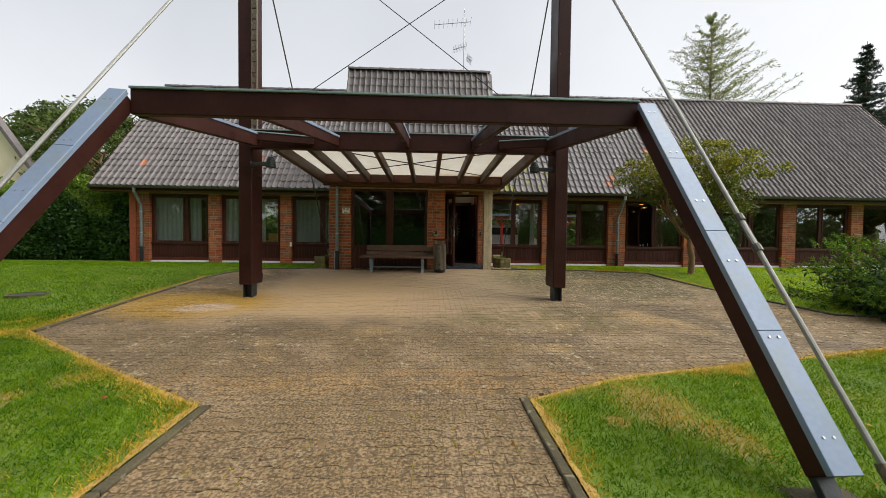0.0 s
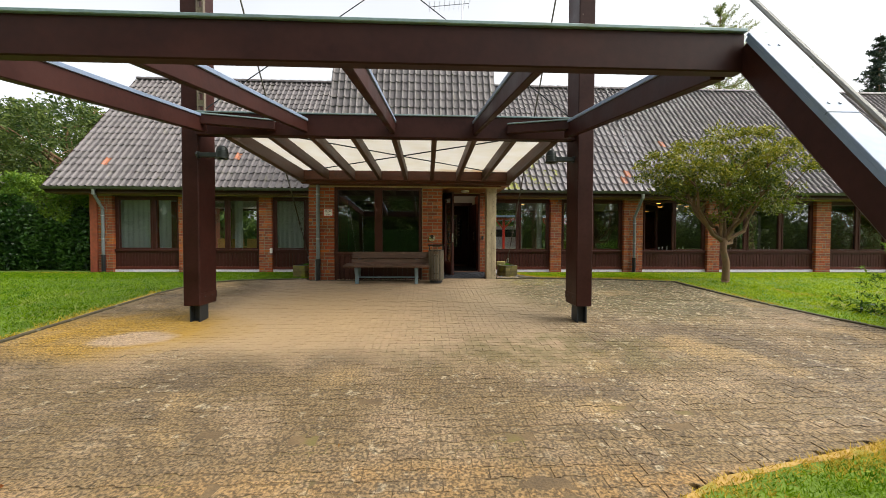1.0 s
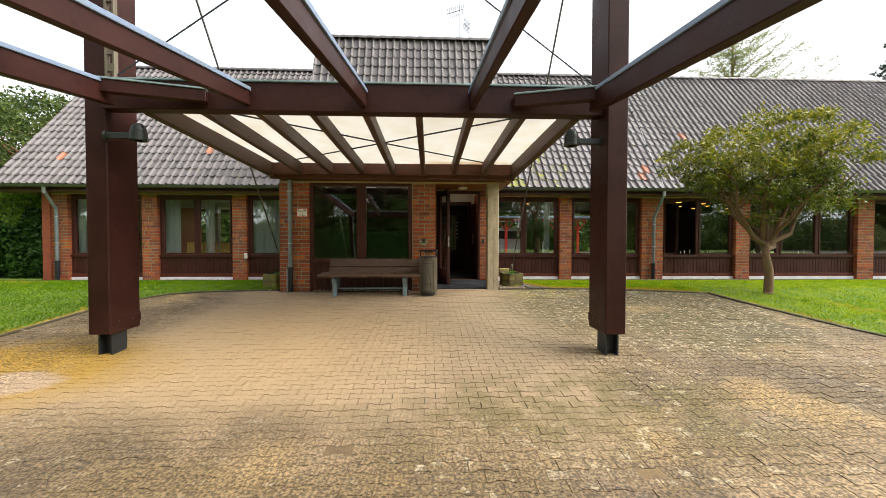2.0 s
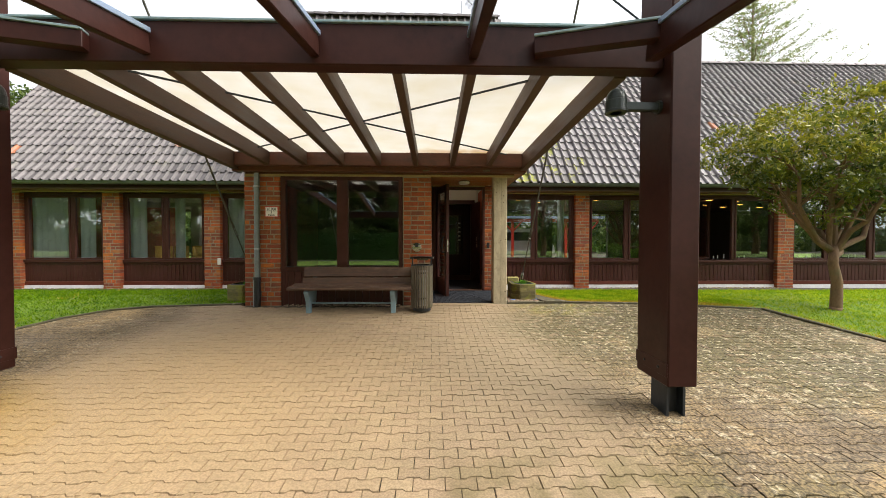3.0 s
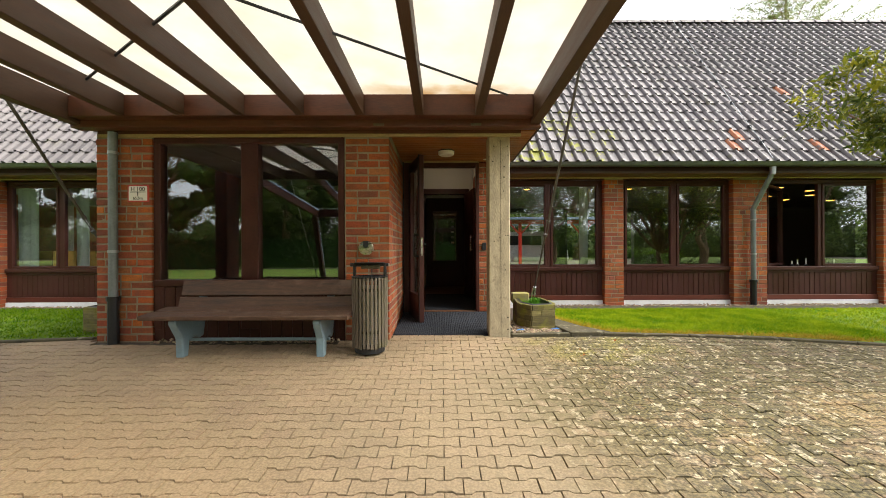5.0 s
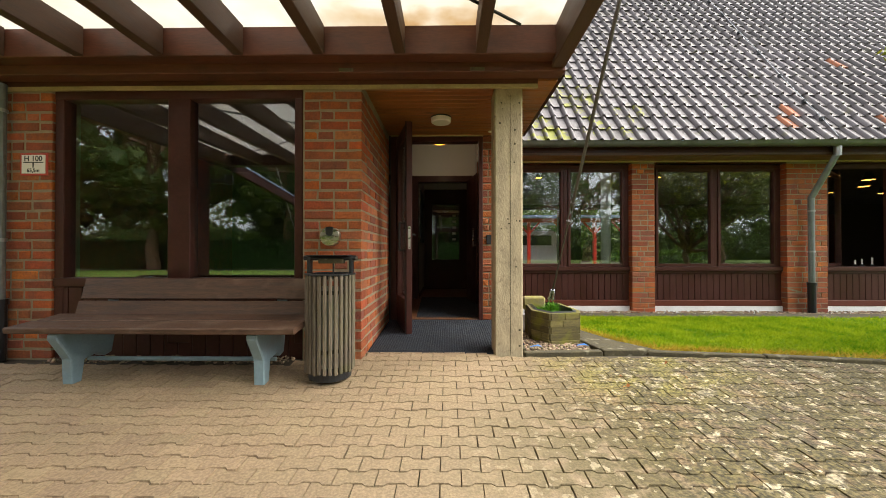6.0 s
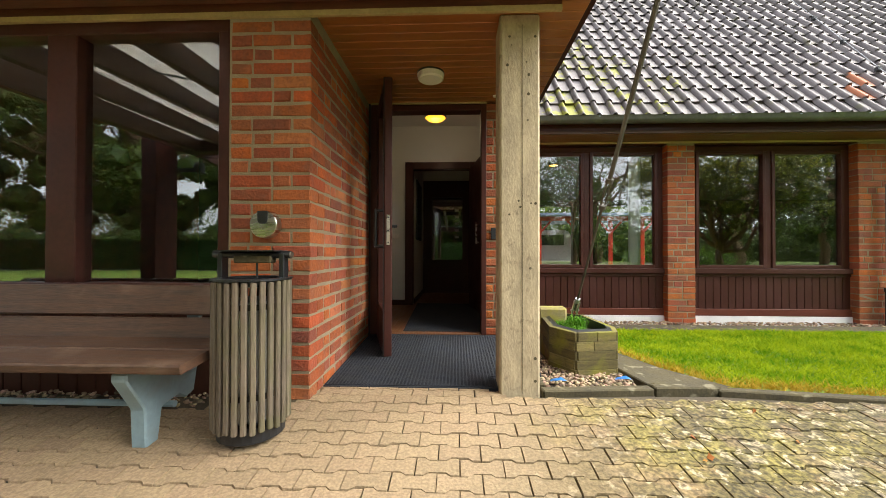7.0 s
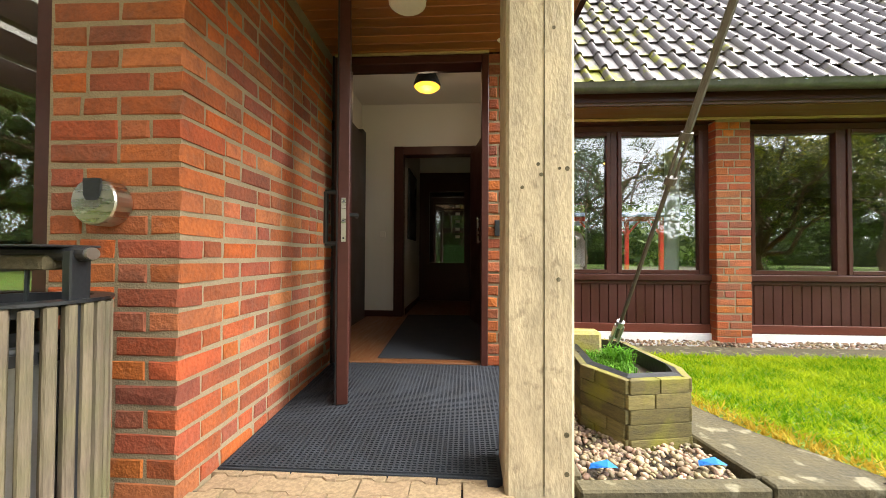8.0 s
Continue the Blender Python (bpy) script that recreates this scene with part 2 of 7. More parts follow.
    ochre = op("MULTIPLY", rng(op("ADD", spot(-4.1, 5.85, 1.7, 1.25), broad), 1.55, 1.1), rng(nz(1.1), 0.25, 0.5))
    col = blend(col, (0.4, 0.23, 0.025), op("MULTIPLY", ochre, 0.9))
    bleached = rng(op("ADD", spot(-3.85, 5.5, 0.55, 0.36), op("MULTIPLY", nz(2.5), 0.6)), 1.3, 1.0)
    col = blend(col, (0.46, 0.33, 0.22), op("MULTIPLY", bleached, 0.85))
    seep = op("MULTIPLY", op("MULTIPLY", open_air, rng(nz(0.9, 3.0), 0.58, 0.68)), 0.4)
    col = blend(col, (0.42, 0.28, 0.12), seep)
    run = op("MULTIPLY", rng(op("ADD", spot(0.3, 2.5, 2.7, 0.3), op("MULTIPLY", nz(1.6), 1.2)), 1.75, 1.2), rng(nz(6.0), 0.35, 0.6))
    col = blend(col, (0.36, 0.2, 0.055), op("MULTIPLY", run, 0.6))
    lichen = op("MULTIPLY", op("MULTIPLY", open_air, rng(nz(9.0, 2.0), 0.61, 0.66)), rng(nz(0.7), 0.4, 0.55, 0.15, 1.0))
    col = blend(col, (0.46, 0.39, 0.26), op("MULTIPLY", lichen, 0.52))
    flakes = op("MULTIPLY", mossy, rng(nz(17.0, 3.0), 0.6, 0.625))
    col = blend(col, (0.47, 0.4, 0.26), op("MULTIPLY", flakes, 0.75))
    dust = op("MULTIPLY", rng(op("ADD", spot(-0.5, 0.0, 3.2, 3.4), op("MULTIPLY", broad, 0.4)), 1.35, 0.9), rng(nz(3.0, 8.0), 0.3, 0.6, 0.2, 0.6))
    col = blend(col, (0.19, 0.127, 0.062), dust)
    # grit: dark pores in the worn faces, coarser where moss grows
    grit = rng(nz(70.0, 3.0), 0.4, 0.62, 0.82, 1.12)
    moss_grit = rng(nz(48.0, 9.0), 0.4, 0.62, 0.45, 1.48)
    both = n.new("ShaderNodeMix")
    l.new(open_air, both.inputs[0])
    l.new(grit, both.inputs[2])
    l.new(op("MULTIPLY", moss_grit, grit), both.inputs[3])
    hs = n.new("ShaderNodeHueSaturation")
    l.new(col, hs.inputs["Color"])
    l.new(both.outputs[0], hs.inputs["Value"])
    l.new(hs.outputs["Color"], b.inputs["Base Color"])
    return m


STAIN = mat("dark_stained_timber", (0.034, 0.0108, 0.008), 0.45, var=0.4, scale=2.0, fine=18, stretch=(1, 1, 1), bump=0.08, spec=0.18, tint=(0.046, 0.016, 0.012), tint_scale=2.3, tint_lo=0.5, tint_hi=0.75, tint_amount=0.7)


def chips(m, colour, lo, hi):
    """Small upright scratches and chips where the paint has come off."""
    n, l = m.node_tree.nodes, m.node_tree.links
    b = n["Principled BSDF"]
    col = b.inputs["Base Color"].links[0].from_socket
    geo, st, nz, r, mx = (n.new(k) for k in ("ShaderNodeNewGeometry", "ShaderNodeVectorMath", "ShaderNodeTexNoise", "ShaderNodeMapRange", "ShaderNodeMix"))
    st.operation = "MULTIPLY"
    st.inputs[1].default_value = (9.0, 9.0, 1.6)
    nz.inputs["Scale"].default_value, nz.inputs["Detail"].default_value = 1.0, 3.0
    l.new(geo.outputs["Position"], st.inputs[0])
    l.new(st.outputs[0], nz.inputs["Vector"])
    r.inputs["From Min"].default_value, r.inputs["From Max"].default_value = lo, hi
    l.new(nz.outputs["Fac"], r.inputs["Value"])
    mx.data_type = "RGBA"
    mx.inputs["B"].default_value = (*colour, 1)
    l.new(r.outputs[0], mx.inputs["Factor"])
    l.new(col, mx.inputs["A"])
    l.new(mx.outputs["Result"], b.inputs["Base Color"])


chips(STAIN, (0.3, 0.22, 0.17), 0.755, 0.775)
SOFFIT = mat("brown_soffit_boards", (0.16, 0.076, 0.03), 0.5, var=0.3, scale=3, fine=25, stretch=(0.8, 8, 1), bump=0.1)
CANOPY_RED = mat("red_brown_beam", (0.1, 0.031, 0.016), 0.5, var=0.4, scale=2.5, fine=22, stretch=(0.7, 4, 4), bump=0.12, tint=(0.03, 0.014, 0.01), tint_scale=4, tint_amount=0.5)
STAIN_IN = mat("brown_joinery", (0.055, 0.0165, 0.012), 0.42, var=0.25, scale=3.0, fine=30, bump=0.05, spec=0.3)
RAIL = mat("red_brown_rail", (0.115, 0.03, 0.016), 0.5, var=0.3, scale=3.0, fine=30, stretch=(1, 3, 3), bump=0.08, spec=0.3)
RAFTER = mat("weathered_brown_rafter", (0.075, 0.038, 0.023), 0.6, var=0.3, scale=3.0, fine=25, stretch=(6, 0.6, 6), bump=0.12)
ZINC = mat("zinc_capping", (0.19, 0.25, 0.36), 0.5, metal=0.1, var=0.15, scale=1.6, fine=30, bump=0.03, tint=(0.2, 0.24, 0.22), tint_scale=3.0, tint_amount=0.5)
ZINC_GREEN = mat("weathered_zinc_edge", (0.22, 0.3, 0.31), 0.55, metal=0.35, var=0.25, scale=4, fine=40, bump=0.05, tint=(0.17, 0.19, 0.12), tint_scale=5.0, tint_amount=0.6)
STEEL = mat("dark_painted_steel", (0.03, 0.035, 0.04), 0.5, metal=0.3, var=0.2)
GALV = mat("galvanised_steel", (0.4, 0.42, 0.44), 0.38, metal=0.85, var=0.15, scale=8, fine=80, bump=0.02)
GUTTER = mat("weathered_dark_zinc", (0.11, 0.115, 0.115), 0.4, metal=0.4, var=0.25, scale=5, fine=40, bump=0.04, tint=(0.2, 0.21, 0.19), tint_scale=6, tint_amount=0.5)
PIPE = mat("weathered_zinc_pipe", (0.2, 0.23, 0.235), 0.45, metal=0.3, var=0.25, scale=6, fine=40, bump=0.05, tint=(0.13, 0.15, 0.13), tint_scale=5, tint_amount=0.5)
ROD = mat("dull_steel_rod", (0.1, 0.092, 0.08), 0.5, metal=0.4, var=0.25, scale=20, fine=200, bump=0.1)
CABLE = mat("grey_steel_rope", (0.3, 0.3, 0.28), 0.5, metal=0.4, var=0.2, scale=20, fine=200, bump=0.3)
BRICK = mat("orange_red_brick", (0.33, 0.098, 0.028), 0.85, var=0.4, scale=9, fine=60, bump=0.8, rand=0.16, hue=0.008, tint=(0.2, 0.075, 0.045), tint_scale=14.0, tint_lo=0.54, tint_hi=0.7, tint_amount=0.5)


def clay_mix(m, colours, spread):
    """Each brick takes one of the firing colours."""
    n, l = m.node_tree.nodes, m.node_tree.links
    hsv = n["Hue/Saturation/Value"]
    info, k, fr, ramp = (n.new(q) for q in ("ShaderNodeObjectInfo", "ShaderNodeMath", "ShaderNodeMath", "ShaderNodeValToRGB"))
    k.operation, k.inputs[1].default_value = "MULTIPLY", spread
    fr.operation = "FRACT"
    l.new(info.outputs["Random"], k.inputs[0])
    l.new(k.outputs[0], fr.inputs[0])
    l.new(fr.outputs[0], ramp.inputs["Fac"])
    ramp.color_ramp.interpolation = "CONSTANT"
    while len(ramp.color_ramp.elements) < len(colours):
        ramp.color_ramp.elements.new(0.5)
    for e, (at, c) in zip(ramp.color_ramp.elements, colours):
        e.position, e.color = at, (*c, 1)
    l.new(ramp.outputs["Color"], hsv.inputs["Color"])


clay_mix(BRICK, ((0.0, (0.32, 0.08, 0.022)), (0.3, (0.4, 0.1, 0.018)), (0.45, (0.26, 0.07, 0.027)), (0.7, (0.23, 0.066, 0.034)), (0.86, (0.35, 0.11, 0.04))), 17.3)
MORTAR = mat("grey_mortar", (0.26, 0.215, 0.14), 0.95, var=0.2, scale=10, fine=140, bump=0.5)
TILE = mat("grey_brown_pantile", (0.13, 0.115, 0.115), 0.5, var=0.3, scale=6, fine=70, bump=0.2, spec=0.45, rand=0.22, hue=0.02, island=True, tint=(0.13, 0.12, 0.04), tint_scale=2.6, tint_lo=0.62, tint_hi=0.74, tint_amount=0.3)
# same tile lightened: extra brightness of the near slope painted into the colour
TILE_ONE = mat("single_pantile_brightened", (0.165, 0.148, 0.152), 0.5, var=0.3, scale=6, fine=70, bump=0.22, spec=0.42, rand=0.2, hue=0.02, tint=(0.16, 0.15, 0.05), tint_scale=5.0, tint_lo=0.62, tint_hi=0.72, tint_amount=0.4)
TILE_MOSS = mat("mossy_pantile", (0.165, 0.148, 0.143), 0.6, var=0.3, scale=6, fine=70, bump=0.3, spec=0.35, rand=0.2, hue=0.02, tint=(0.27, 0.28, 0.02), tint_scale=7.0, tint_lo=0.5, tint_hi=0.58, tint_amount=0.8)
TILE_NEW = mat("bare_clay_spot", (0.15, 0.13, 0.125), 0.6, rand=0.2, tint=(0.46, 0.15, 0.06), tint_scale=9, tint_lo=0.36, tint_hi=0.5, tint_amount=0.9)
PAVE = paving("concrete_pavers", True)
PAVE_ONE = paving("concrete_paver", False)
SAND = mat("joint_sand", (0.07, 0.055, 0.034), 0.95, var=0.35, scale=5, fine=80, bump=0.4, tint=(0.07, 0.1, 0.02), tint_scale=1.2, tint_amount=0.6)
SILT = mat("joint_silt", (0.14, 0.094, 0.046), 0.95, var=0.5, scale=6, fine=60, bump=0.6, tint=(0.16, 0.14, 0.03), tint_scale=2.2, tint_lo=0.55, tint_hi=0.68, tint_amount=0.6)
KERB = mat("mossy_kerb_concrete", (0.075, 0.063, 0.032), 0.9, var=0.5, scale=7, fine=60, bump=0.6, tint=(0.34, 0.31, 0.21), tint_scale=9, tint_lo=0.6, tint_hi=0.68, tint_amount=0.5)
CONC = mat("board_marked_concrete", (0.4, 0.335, 0.22), 0.85, var=0.3, scale=4, fine=30, stretch=(3, 3, 1.2), bump=0.4, tint=(0.2, 0.16, 0.105), tint_scale=16, tint_lo=0.6, tint_hi=0.7, tint_amount=0.7)
PLINTH = mat("white_plinth", (0.8, 0.8, 0.79), 0.8, var=0.12)
GRAVEL = mat("river_gravel", (0.28, 0.205, 0.13), 0.8, var=0.3, rand=0.65, hue=0.035, island=True, fine=120)
SOIL = mat("soil", (0.07, 0.055, 0.04), 0.95, var=0.4, scale=6, fine=60, bump=0.5)
LAWN = mat("lawn_turf", (0.11, 0.18, 0.01), 0.9, var=0.4, scale=1.4, fine=70, bump=0.6, tint=(0.22, 0.2, 0.04), tint_scale=0.9, tint_lo=0.56, tint_hi=0.72, tint_amount=0.75)


def patched(m, spots, colour):
    """Bare, dry places in the turf: spots of (x, y, half width, half depth)."""
    n, l = m.node_tree.nodes, m.node_tree.links
    b = n["Principled BSDF"]
    col = b.inputs["Base Color"].links[0].from_socket
    geo = n.new("ShaderNodeNewGeometry")
    nz = n.new("ShaderNodeTexNoise")
    nz.inputs["Scale"].default_value, nz.inputs["Detail"].default_value = 2.5, 5.0
    l.new(geo.outputs["Position"], nz.inputs["Vector"])
    for cx, cy, rx, ry in spots:
        s, t, u = (n.new("ShaderNodeVectorMath") for _ in range(3))
        s.operation, t.operation, u.operation = "SUBTRACT", "MULTIPLY", "LENGTH"
        s.inputs[1].default_value, t.inputs[1].default_value = (cx, cy, 0), (1 / rx, 1 / ry, 0)
        l.new(geo.outputs["Position"], s.inputs[0])
        l.new(s.outputs[0], t.inputs[0])
        l.new(t.outputs[0], u.inputs[0])
        a, r, mx = n.new("ShaderNodeMath"), n.new("ShaderNodeMapRange"), n.new("ShaderNodeMix")
        a.operation = "ADD"
        l.new(u.outputs["Value"], a.inputs[0])
        l.new(nz.outputs["Fac"], a.inputs[1])
        r.inputs["From Min"].default_value, r.inputs["From Max"].default_value = 1.6, 1.1
        l.new(a.outputs[0], r.inputs["Value"])
        mx.data_type = "RGBA"
        mx.inputs["B"].default_value = (*colour, 1)
        l.new(r.outputs[0], mx.inputs["Factor"])
        l.new(col, mx.inputs["A"])
        col = mx.outputs["Result"]
    l.new(col, b.inputs["Base Color"])


DRY_SPOTS = [(1.9, 1.95, 0.3, 0.45), (2.15, 1.45, 0.2, 0.3), (1.45, 1.7, 0.12, 0.1), (-3.35, 2.55, 0.2, 0.2), (-3.6, 2.05, 0.2, 0.26), (-2.6, 0.9, 0.3, 0.2), (-11.2, 12.0, 1.2, 0.3)]
patched(LAWN, DRY_SPOTS, (0.24, 0.2, 0.06))
BLADE = leafy("grass_blades", (0.035, 0.12, 0.002), (0.2, 0.31, 0.008), 0.8, 0.4, 0.1, 4.0)
# copy of the lawn grass; sunlight on the right lawn is put into the colour
BLADE_SUNLIT = leafy("sunlit_grass_blades", (0.09, 0.23, 0.003), (0.42, 0.5, 0.014), 0.8, 0.42, 0.1, 3.0)
BLADE_WEED = leafy("yellow_weeds", (0.2, 0.2, 0.01), (0.42, 0.36, 0.03), 0.8, 0.35, 0.1)
BLADE_DRY = leafy("dry_grass_blades", (0.36, 0.24, 0.02), (0.6, 0.42, 0.06), 0.8, 0.3, 0.1)
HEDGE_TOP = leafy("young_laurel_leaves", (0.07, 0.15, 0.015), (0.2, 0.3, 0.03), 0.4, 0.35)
PLANT = leafy("fresh_weed_leaves", (0.04, 0.17, 0.012), (0.16, 0.36, 0.03), 0.5, 0.35)
BENCH = mat("dark_brown_bench_board", (0.082, 0.042, 0.024), 0.6, var=0.6, scale=3, fine=14, stretch=(1.2, 12, 12), bump=0.25, tint=(0.17, 0.11, 0.075), tint_scale=5, tint_amount=0.6)
BLUEGREY = mat("pale_blue_grey_paint", (0.2, 0.29, 0.33), 0.5, var=0.15, scale=6, fine=50, bump=0.08, tint=(0.2, 0.24, 0.24), tint_scale=7, tint_amount=0.5)
SLAT = mat("weathered_slat", (0.125, 0.1, 0.072), 0.75, var=0.45, scale=8, fine=30, stretch=(6, 6, 0.7), bump=0.35, rand=0.25, tint=(0.11, 0.115, 0.04), tint_scale=3.5, tint_lo=0.5, tint_hi=0.7, tint_amount=0.6)
BLACK = mat("black_metal", (0.012, 0.014, 0.017), 0.4, var=0.2)
INOX = mat("brushed_steel", (0.5, 0.47, 0.42), 0.3, metal=1.0, var=0.1, fine=120, stretch=(1, 1, 12), bump=0.04)
MATTING = mat("dark_ribbed_matting", (0.017, 0.021, 0.029), 0.85, var=0.55, scale=9, fine=160, bump=0.5)
CEIL = mat("varnished_boards", (0.27, 0.1, 0.024), 0.4, var=0.25, scale=3, fine=25, stretch=(0.8, 8, 1), bump=0.08, rand=0.12, island=True)
TRIM = mat("yellowed_trim", (0.38, 0.29, 0.13), 0.6, var=0.25)
WHITE = mat("white_wall_paint", (0.7, 0.68, 0.63), 0.8, var=0.06, scale=2, fine=90, bump=0.1)
CREAM = mat("cream_render", (0.82, 0.73, 0.53), 0.9, var=0.12, scale=0.9, fine=40, bump=0.2, tint=(0.5, 0.45, 0.36), tint_scale=0.8, tint_amount=0.4)
DARKFLOOR = mat("dark_interior_floor", (0.08, 0.055, 0.045), 0.5)
PARQUET = mat("brown_floor_boards", (0.15, 0.06, 0.022), 0.45, var=0.25, stretch=(10, 1, 1))
CURTAIN = leafy("white_curtain", (0.86, 0.88, 0.88), (0.9, 0.92, 0.93), 0.9, 0.45, 0.05)
BEECH = mat("light_wood_chair", (0.6, 0.32, 0.07), 0.5, var=0.2)
BARK = mat("brown_bark", (0.17, 0.1, 0.05), 0.9, var=0.4, scale=8, fine=40, stretch=(1, 1, 0.35), bump=0.7, tint=(0.12, 0.13, 0.06), tint_scale=4, tint_amount=0.5)
GLASS = glass("window_glass", base=0.13)
GLASS_DOUBLE = glass("double_glazing", base=0.165)
SHEET = sheet("translucent_cream_sheet", (0.72, 0.718, 0.715), (0.4, 0.22, 0.025))
RED = mat("red_painted_timber", (0.6, 0.035, 0.02), 0.4, var=0.15)
VANWHITE = mat("white_vehicle_paint", (0.75, 0.76, 0.77), 0.25, var=0.05)
RUBBER = mat("black_rubber", (0.015, 0.015, 0.016), 0.8)
LAMPGREY = mat("dark_bronze_lamp_metal", (0.035, 0.042, 0.04), 0.35, metal=0.3, var=0.25)
OPAL = mat("opal_lamp_cover", (0.75, 0.72, 0.66), 0.35, var=0.05)
SIGNW = mat("white_sign", (0.8, 0.79, 0.74), 0.5, var=0.05)
SIGNR = mat("red_sign_edge", (0.5, 0.06, 0.04), 0.5, var=0.05)
PLANTER = mat("mossy_planter_timber", (0.15, 0.125, 0.045), 0.9, var=0.45, scale=6, fine=30, stretch=(2, 2, 10), bump=0.4, rand=0.4, tint=(0.22, 0.22, 0.015), tint_scale=4, tint_lo=0.46, tint_hi=0.62, tint_amount=0.8)
MOSSY_BLOCK = mat("mossy_anchor_stone", (0.25, 0.2, 0.12), 0.9, var=0.4, scale=9, fine=60, bump=0.5, tint=(0.3, 0.27, 0.04), tint_scale=7, tint_lo=0.42, tint_hi=0.6, tint_amount=0.8)
LINER = mat("black_pond_liner", (0.015, 0.016, 0.018), 0.35, var=0.2)
BLUEBAG = mat("blue_plastic", (0.02, 0.16, 0.5), 0.4, var=0.15)
WARM = glow("warm_lamp", (1.0, 0.45, 0.07), 1.3)
HALL_GLOW = glow("hall_lamp_glass", (1.0, 0.42, 0.03), 0.5)


# ---- building helpers ----
def thing(name, label, category, group="", at=(0, 0, 0), kind=""):
    e = new(name)
    e.location = at
    return tagged(e, label, category, group, kind)


def mesh_of(name, bm, material, smooth=False):
    me = bpy.data.meshes.new(name)
    bm.normal_update()
    bm.to_mesh(me)
    bm.free()
    me.materials.append(material)
    if smooth:
        me.shade_smooth()
    return me


def part(name, bm, material, parent=None, label="", smooth=False, kind=""):
    """Links a bmesh, in world coordinates, as one mesh object under a thing or a part."""
    ob = new(name, mesh_of(name, bm, material, smooth))
    if parent:
        ob.parent = parent
        top = parent
        loc = Vector()
        while top:
            loc += top.location
            top = top.parent
        ob.matrix_parent_inverse = Matrix.Translation(-loc)
    return tagged(ob, label, kind=kind)


def structure(name, bm, material, label, category="", smooth=False):
    return tagged(part(name, bm, material, None, "", smooth), label, category or name.split("_")[0], kind="structure")


def box(bm, x0, x1, y0, y1, z0, z1, bevel=0.0, m=None):
    r = bmesh.ops.create_cube(bm, size=1.0)
    vs = r["verts"]
    t = Matrix.Translation(((x0 + x1) / 2, (y0 + y1) / 2, (z0 + z1) / 2)) @ Matrix.Diagonal((abs(x1 - x0), abs(y1 - y0), abs(z1 - z0), 1))
    bmesh.ops.transform(bm, matrix=(m @ t) if m else t, verts=vs)
    if bevel:
        es = list({e for v in vs for e in v.link_edges})
        bmesh.ops.bevel(bm, geom=es, offset=bevel, segments=1, affect="EDGES")
    return bm


def abox(x0, x1, y0, y1, z0, z1, bevel=0.0, m=None):
    return box(bmesh.new(), x0, x1, y0, y1, z0, z1, bevel, m)


def frame_to(p, q, side=(1, 0, 0)):
    """A pose at p whose local y runs to q and whose local x is as near to side as it can be."""
    p, q = Vector(p), Vector(q)
    y = (q - p).normalized()
    z = Vector(side).cross(y).normalized()
    x = y.cross(z)
    m = Matrix((x, y, z)).transposed().to_4x4()
    m.translation = p
    return m, (q - p).length


def bar(bm, p, q, w, h, up=0.0, bevel=0.006, side=(1, 0, 0)):
    """A beam from p to q, w wide and h high, its axis at the middle, raised by up."""
    m, n = frame_to(p, q, side)
    return box(bm, -w / 2, w / 2, 0, n, up - h / 2, up + h / 2, bevel, m)


def tube(bm, p, q, r, seg=10, r2=None):
    p, q = Vector(p), Vector(q)
    d = q - p
    m = Matrix.Translation((p + q) / 2) @ d.to_track_quat("Z", "Y").to_matrix().to_4x4()
    bmesh.ops.create_cone(bm, cap_ends=True, segments=seg, radius1=r, radius2=r if r2 is None else r2, depth=d.length, matrix=m)
    return bm


def lathe(bm, profile, centre, seg=20):
    """A turned body: profile of (radius, height), round the vertical through centre."""
    rings = []
    for r, z in profile:
        rings.append([bm.verts.new((centre[0] + r * math.cos(2 * math.pi * i / seg), centre[1] + r * math.sin(2 * math.pi * i / seg), centre[2] + z)) for i in range(seg)])
    for a, b in zip(rings, rings[1:]):
        for i in range(seg):
            bm.faces.new((a[i], a[(i + 1) % seg], b[(i + 1) % seg], b[i]))
    bm.faces.new(rings[0][::-1])
    bm.faces.new(rings[-1])
    return bm


def prism(bm, pts, z0, z1, m=None):
    """An upright prism over a plan polygon."""
    a = [bm.verts.new((x, y, z0)) for x, y in pts]
    b = [bm.verts.new((x, y, z1)) for x, y in pts]
    n = len(pts)
    fs = [bm.faces.new(a[::-1]), bm.faces.new(b)]
    fs += [bm.faces.new((a[i], a[(i + 1) % n], b[(i + 1) % n], b[i])) for i in range(n)]
    if m:
        bmesh.ops.transform(bm, matrix=m, verts=a + b)
    bmesh.ops.recalc_face_normals(bm, faces=fs)
    return bm


def raw(name, verts, faces, material, parent=None, label="", kind="", smooth=False):
    me = bpy.data.meshes.new(name)
    me.from_pydata(verts, [], faces)
    me.materials.append(material)
    if smooth:
        me.shade_smooth()
    ob = new(name, me)
    if parent:
        ob.parent = parent
        ob.matrix_parent_inverse = Matrix.Translation(-parent.location)
    return tagged(ob, label, kind=kind)


GY = [-400.0, -1.0, 2.5, 4.0, 6.2, 9.2, 10.0, 11.2, 12.3, 15.0, 21.0, 400.0]
GZ = [-0.6, -0.54, -0.465, -0.42, -0.287, -0.09, -0.005, -0.008, -0.068, -0.075, -0.02, -0.02]


def gz(y):
    """Height of the ground, which falls away from the entrance."""
    return float(np.interp(y, GY, GZ))


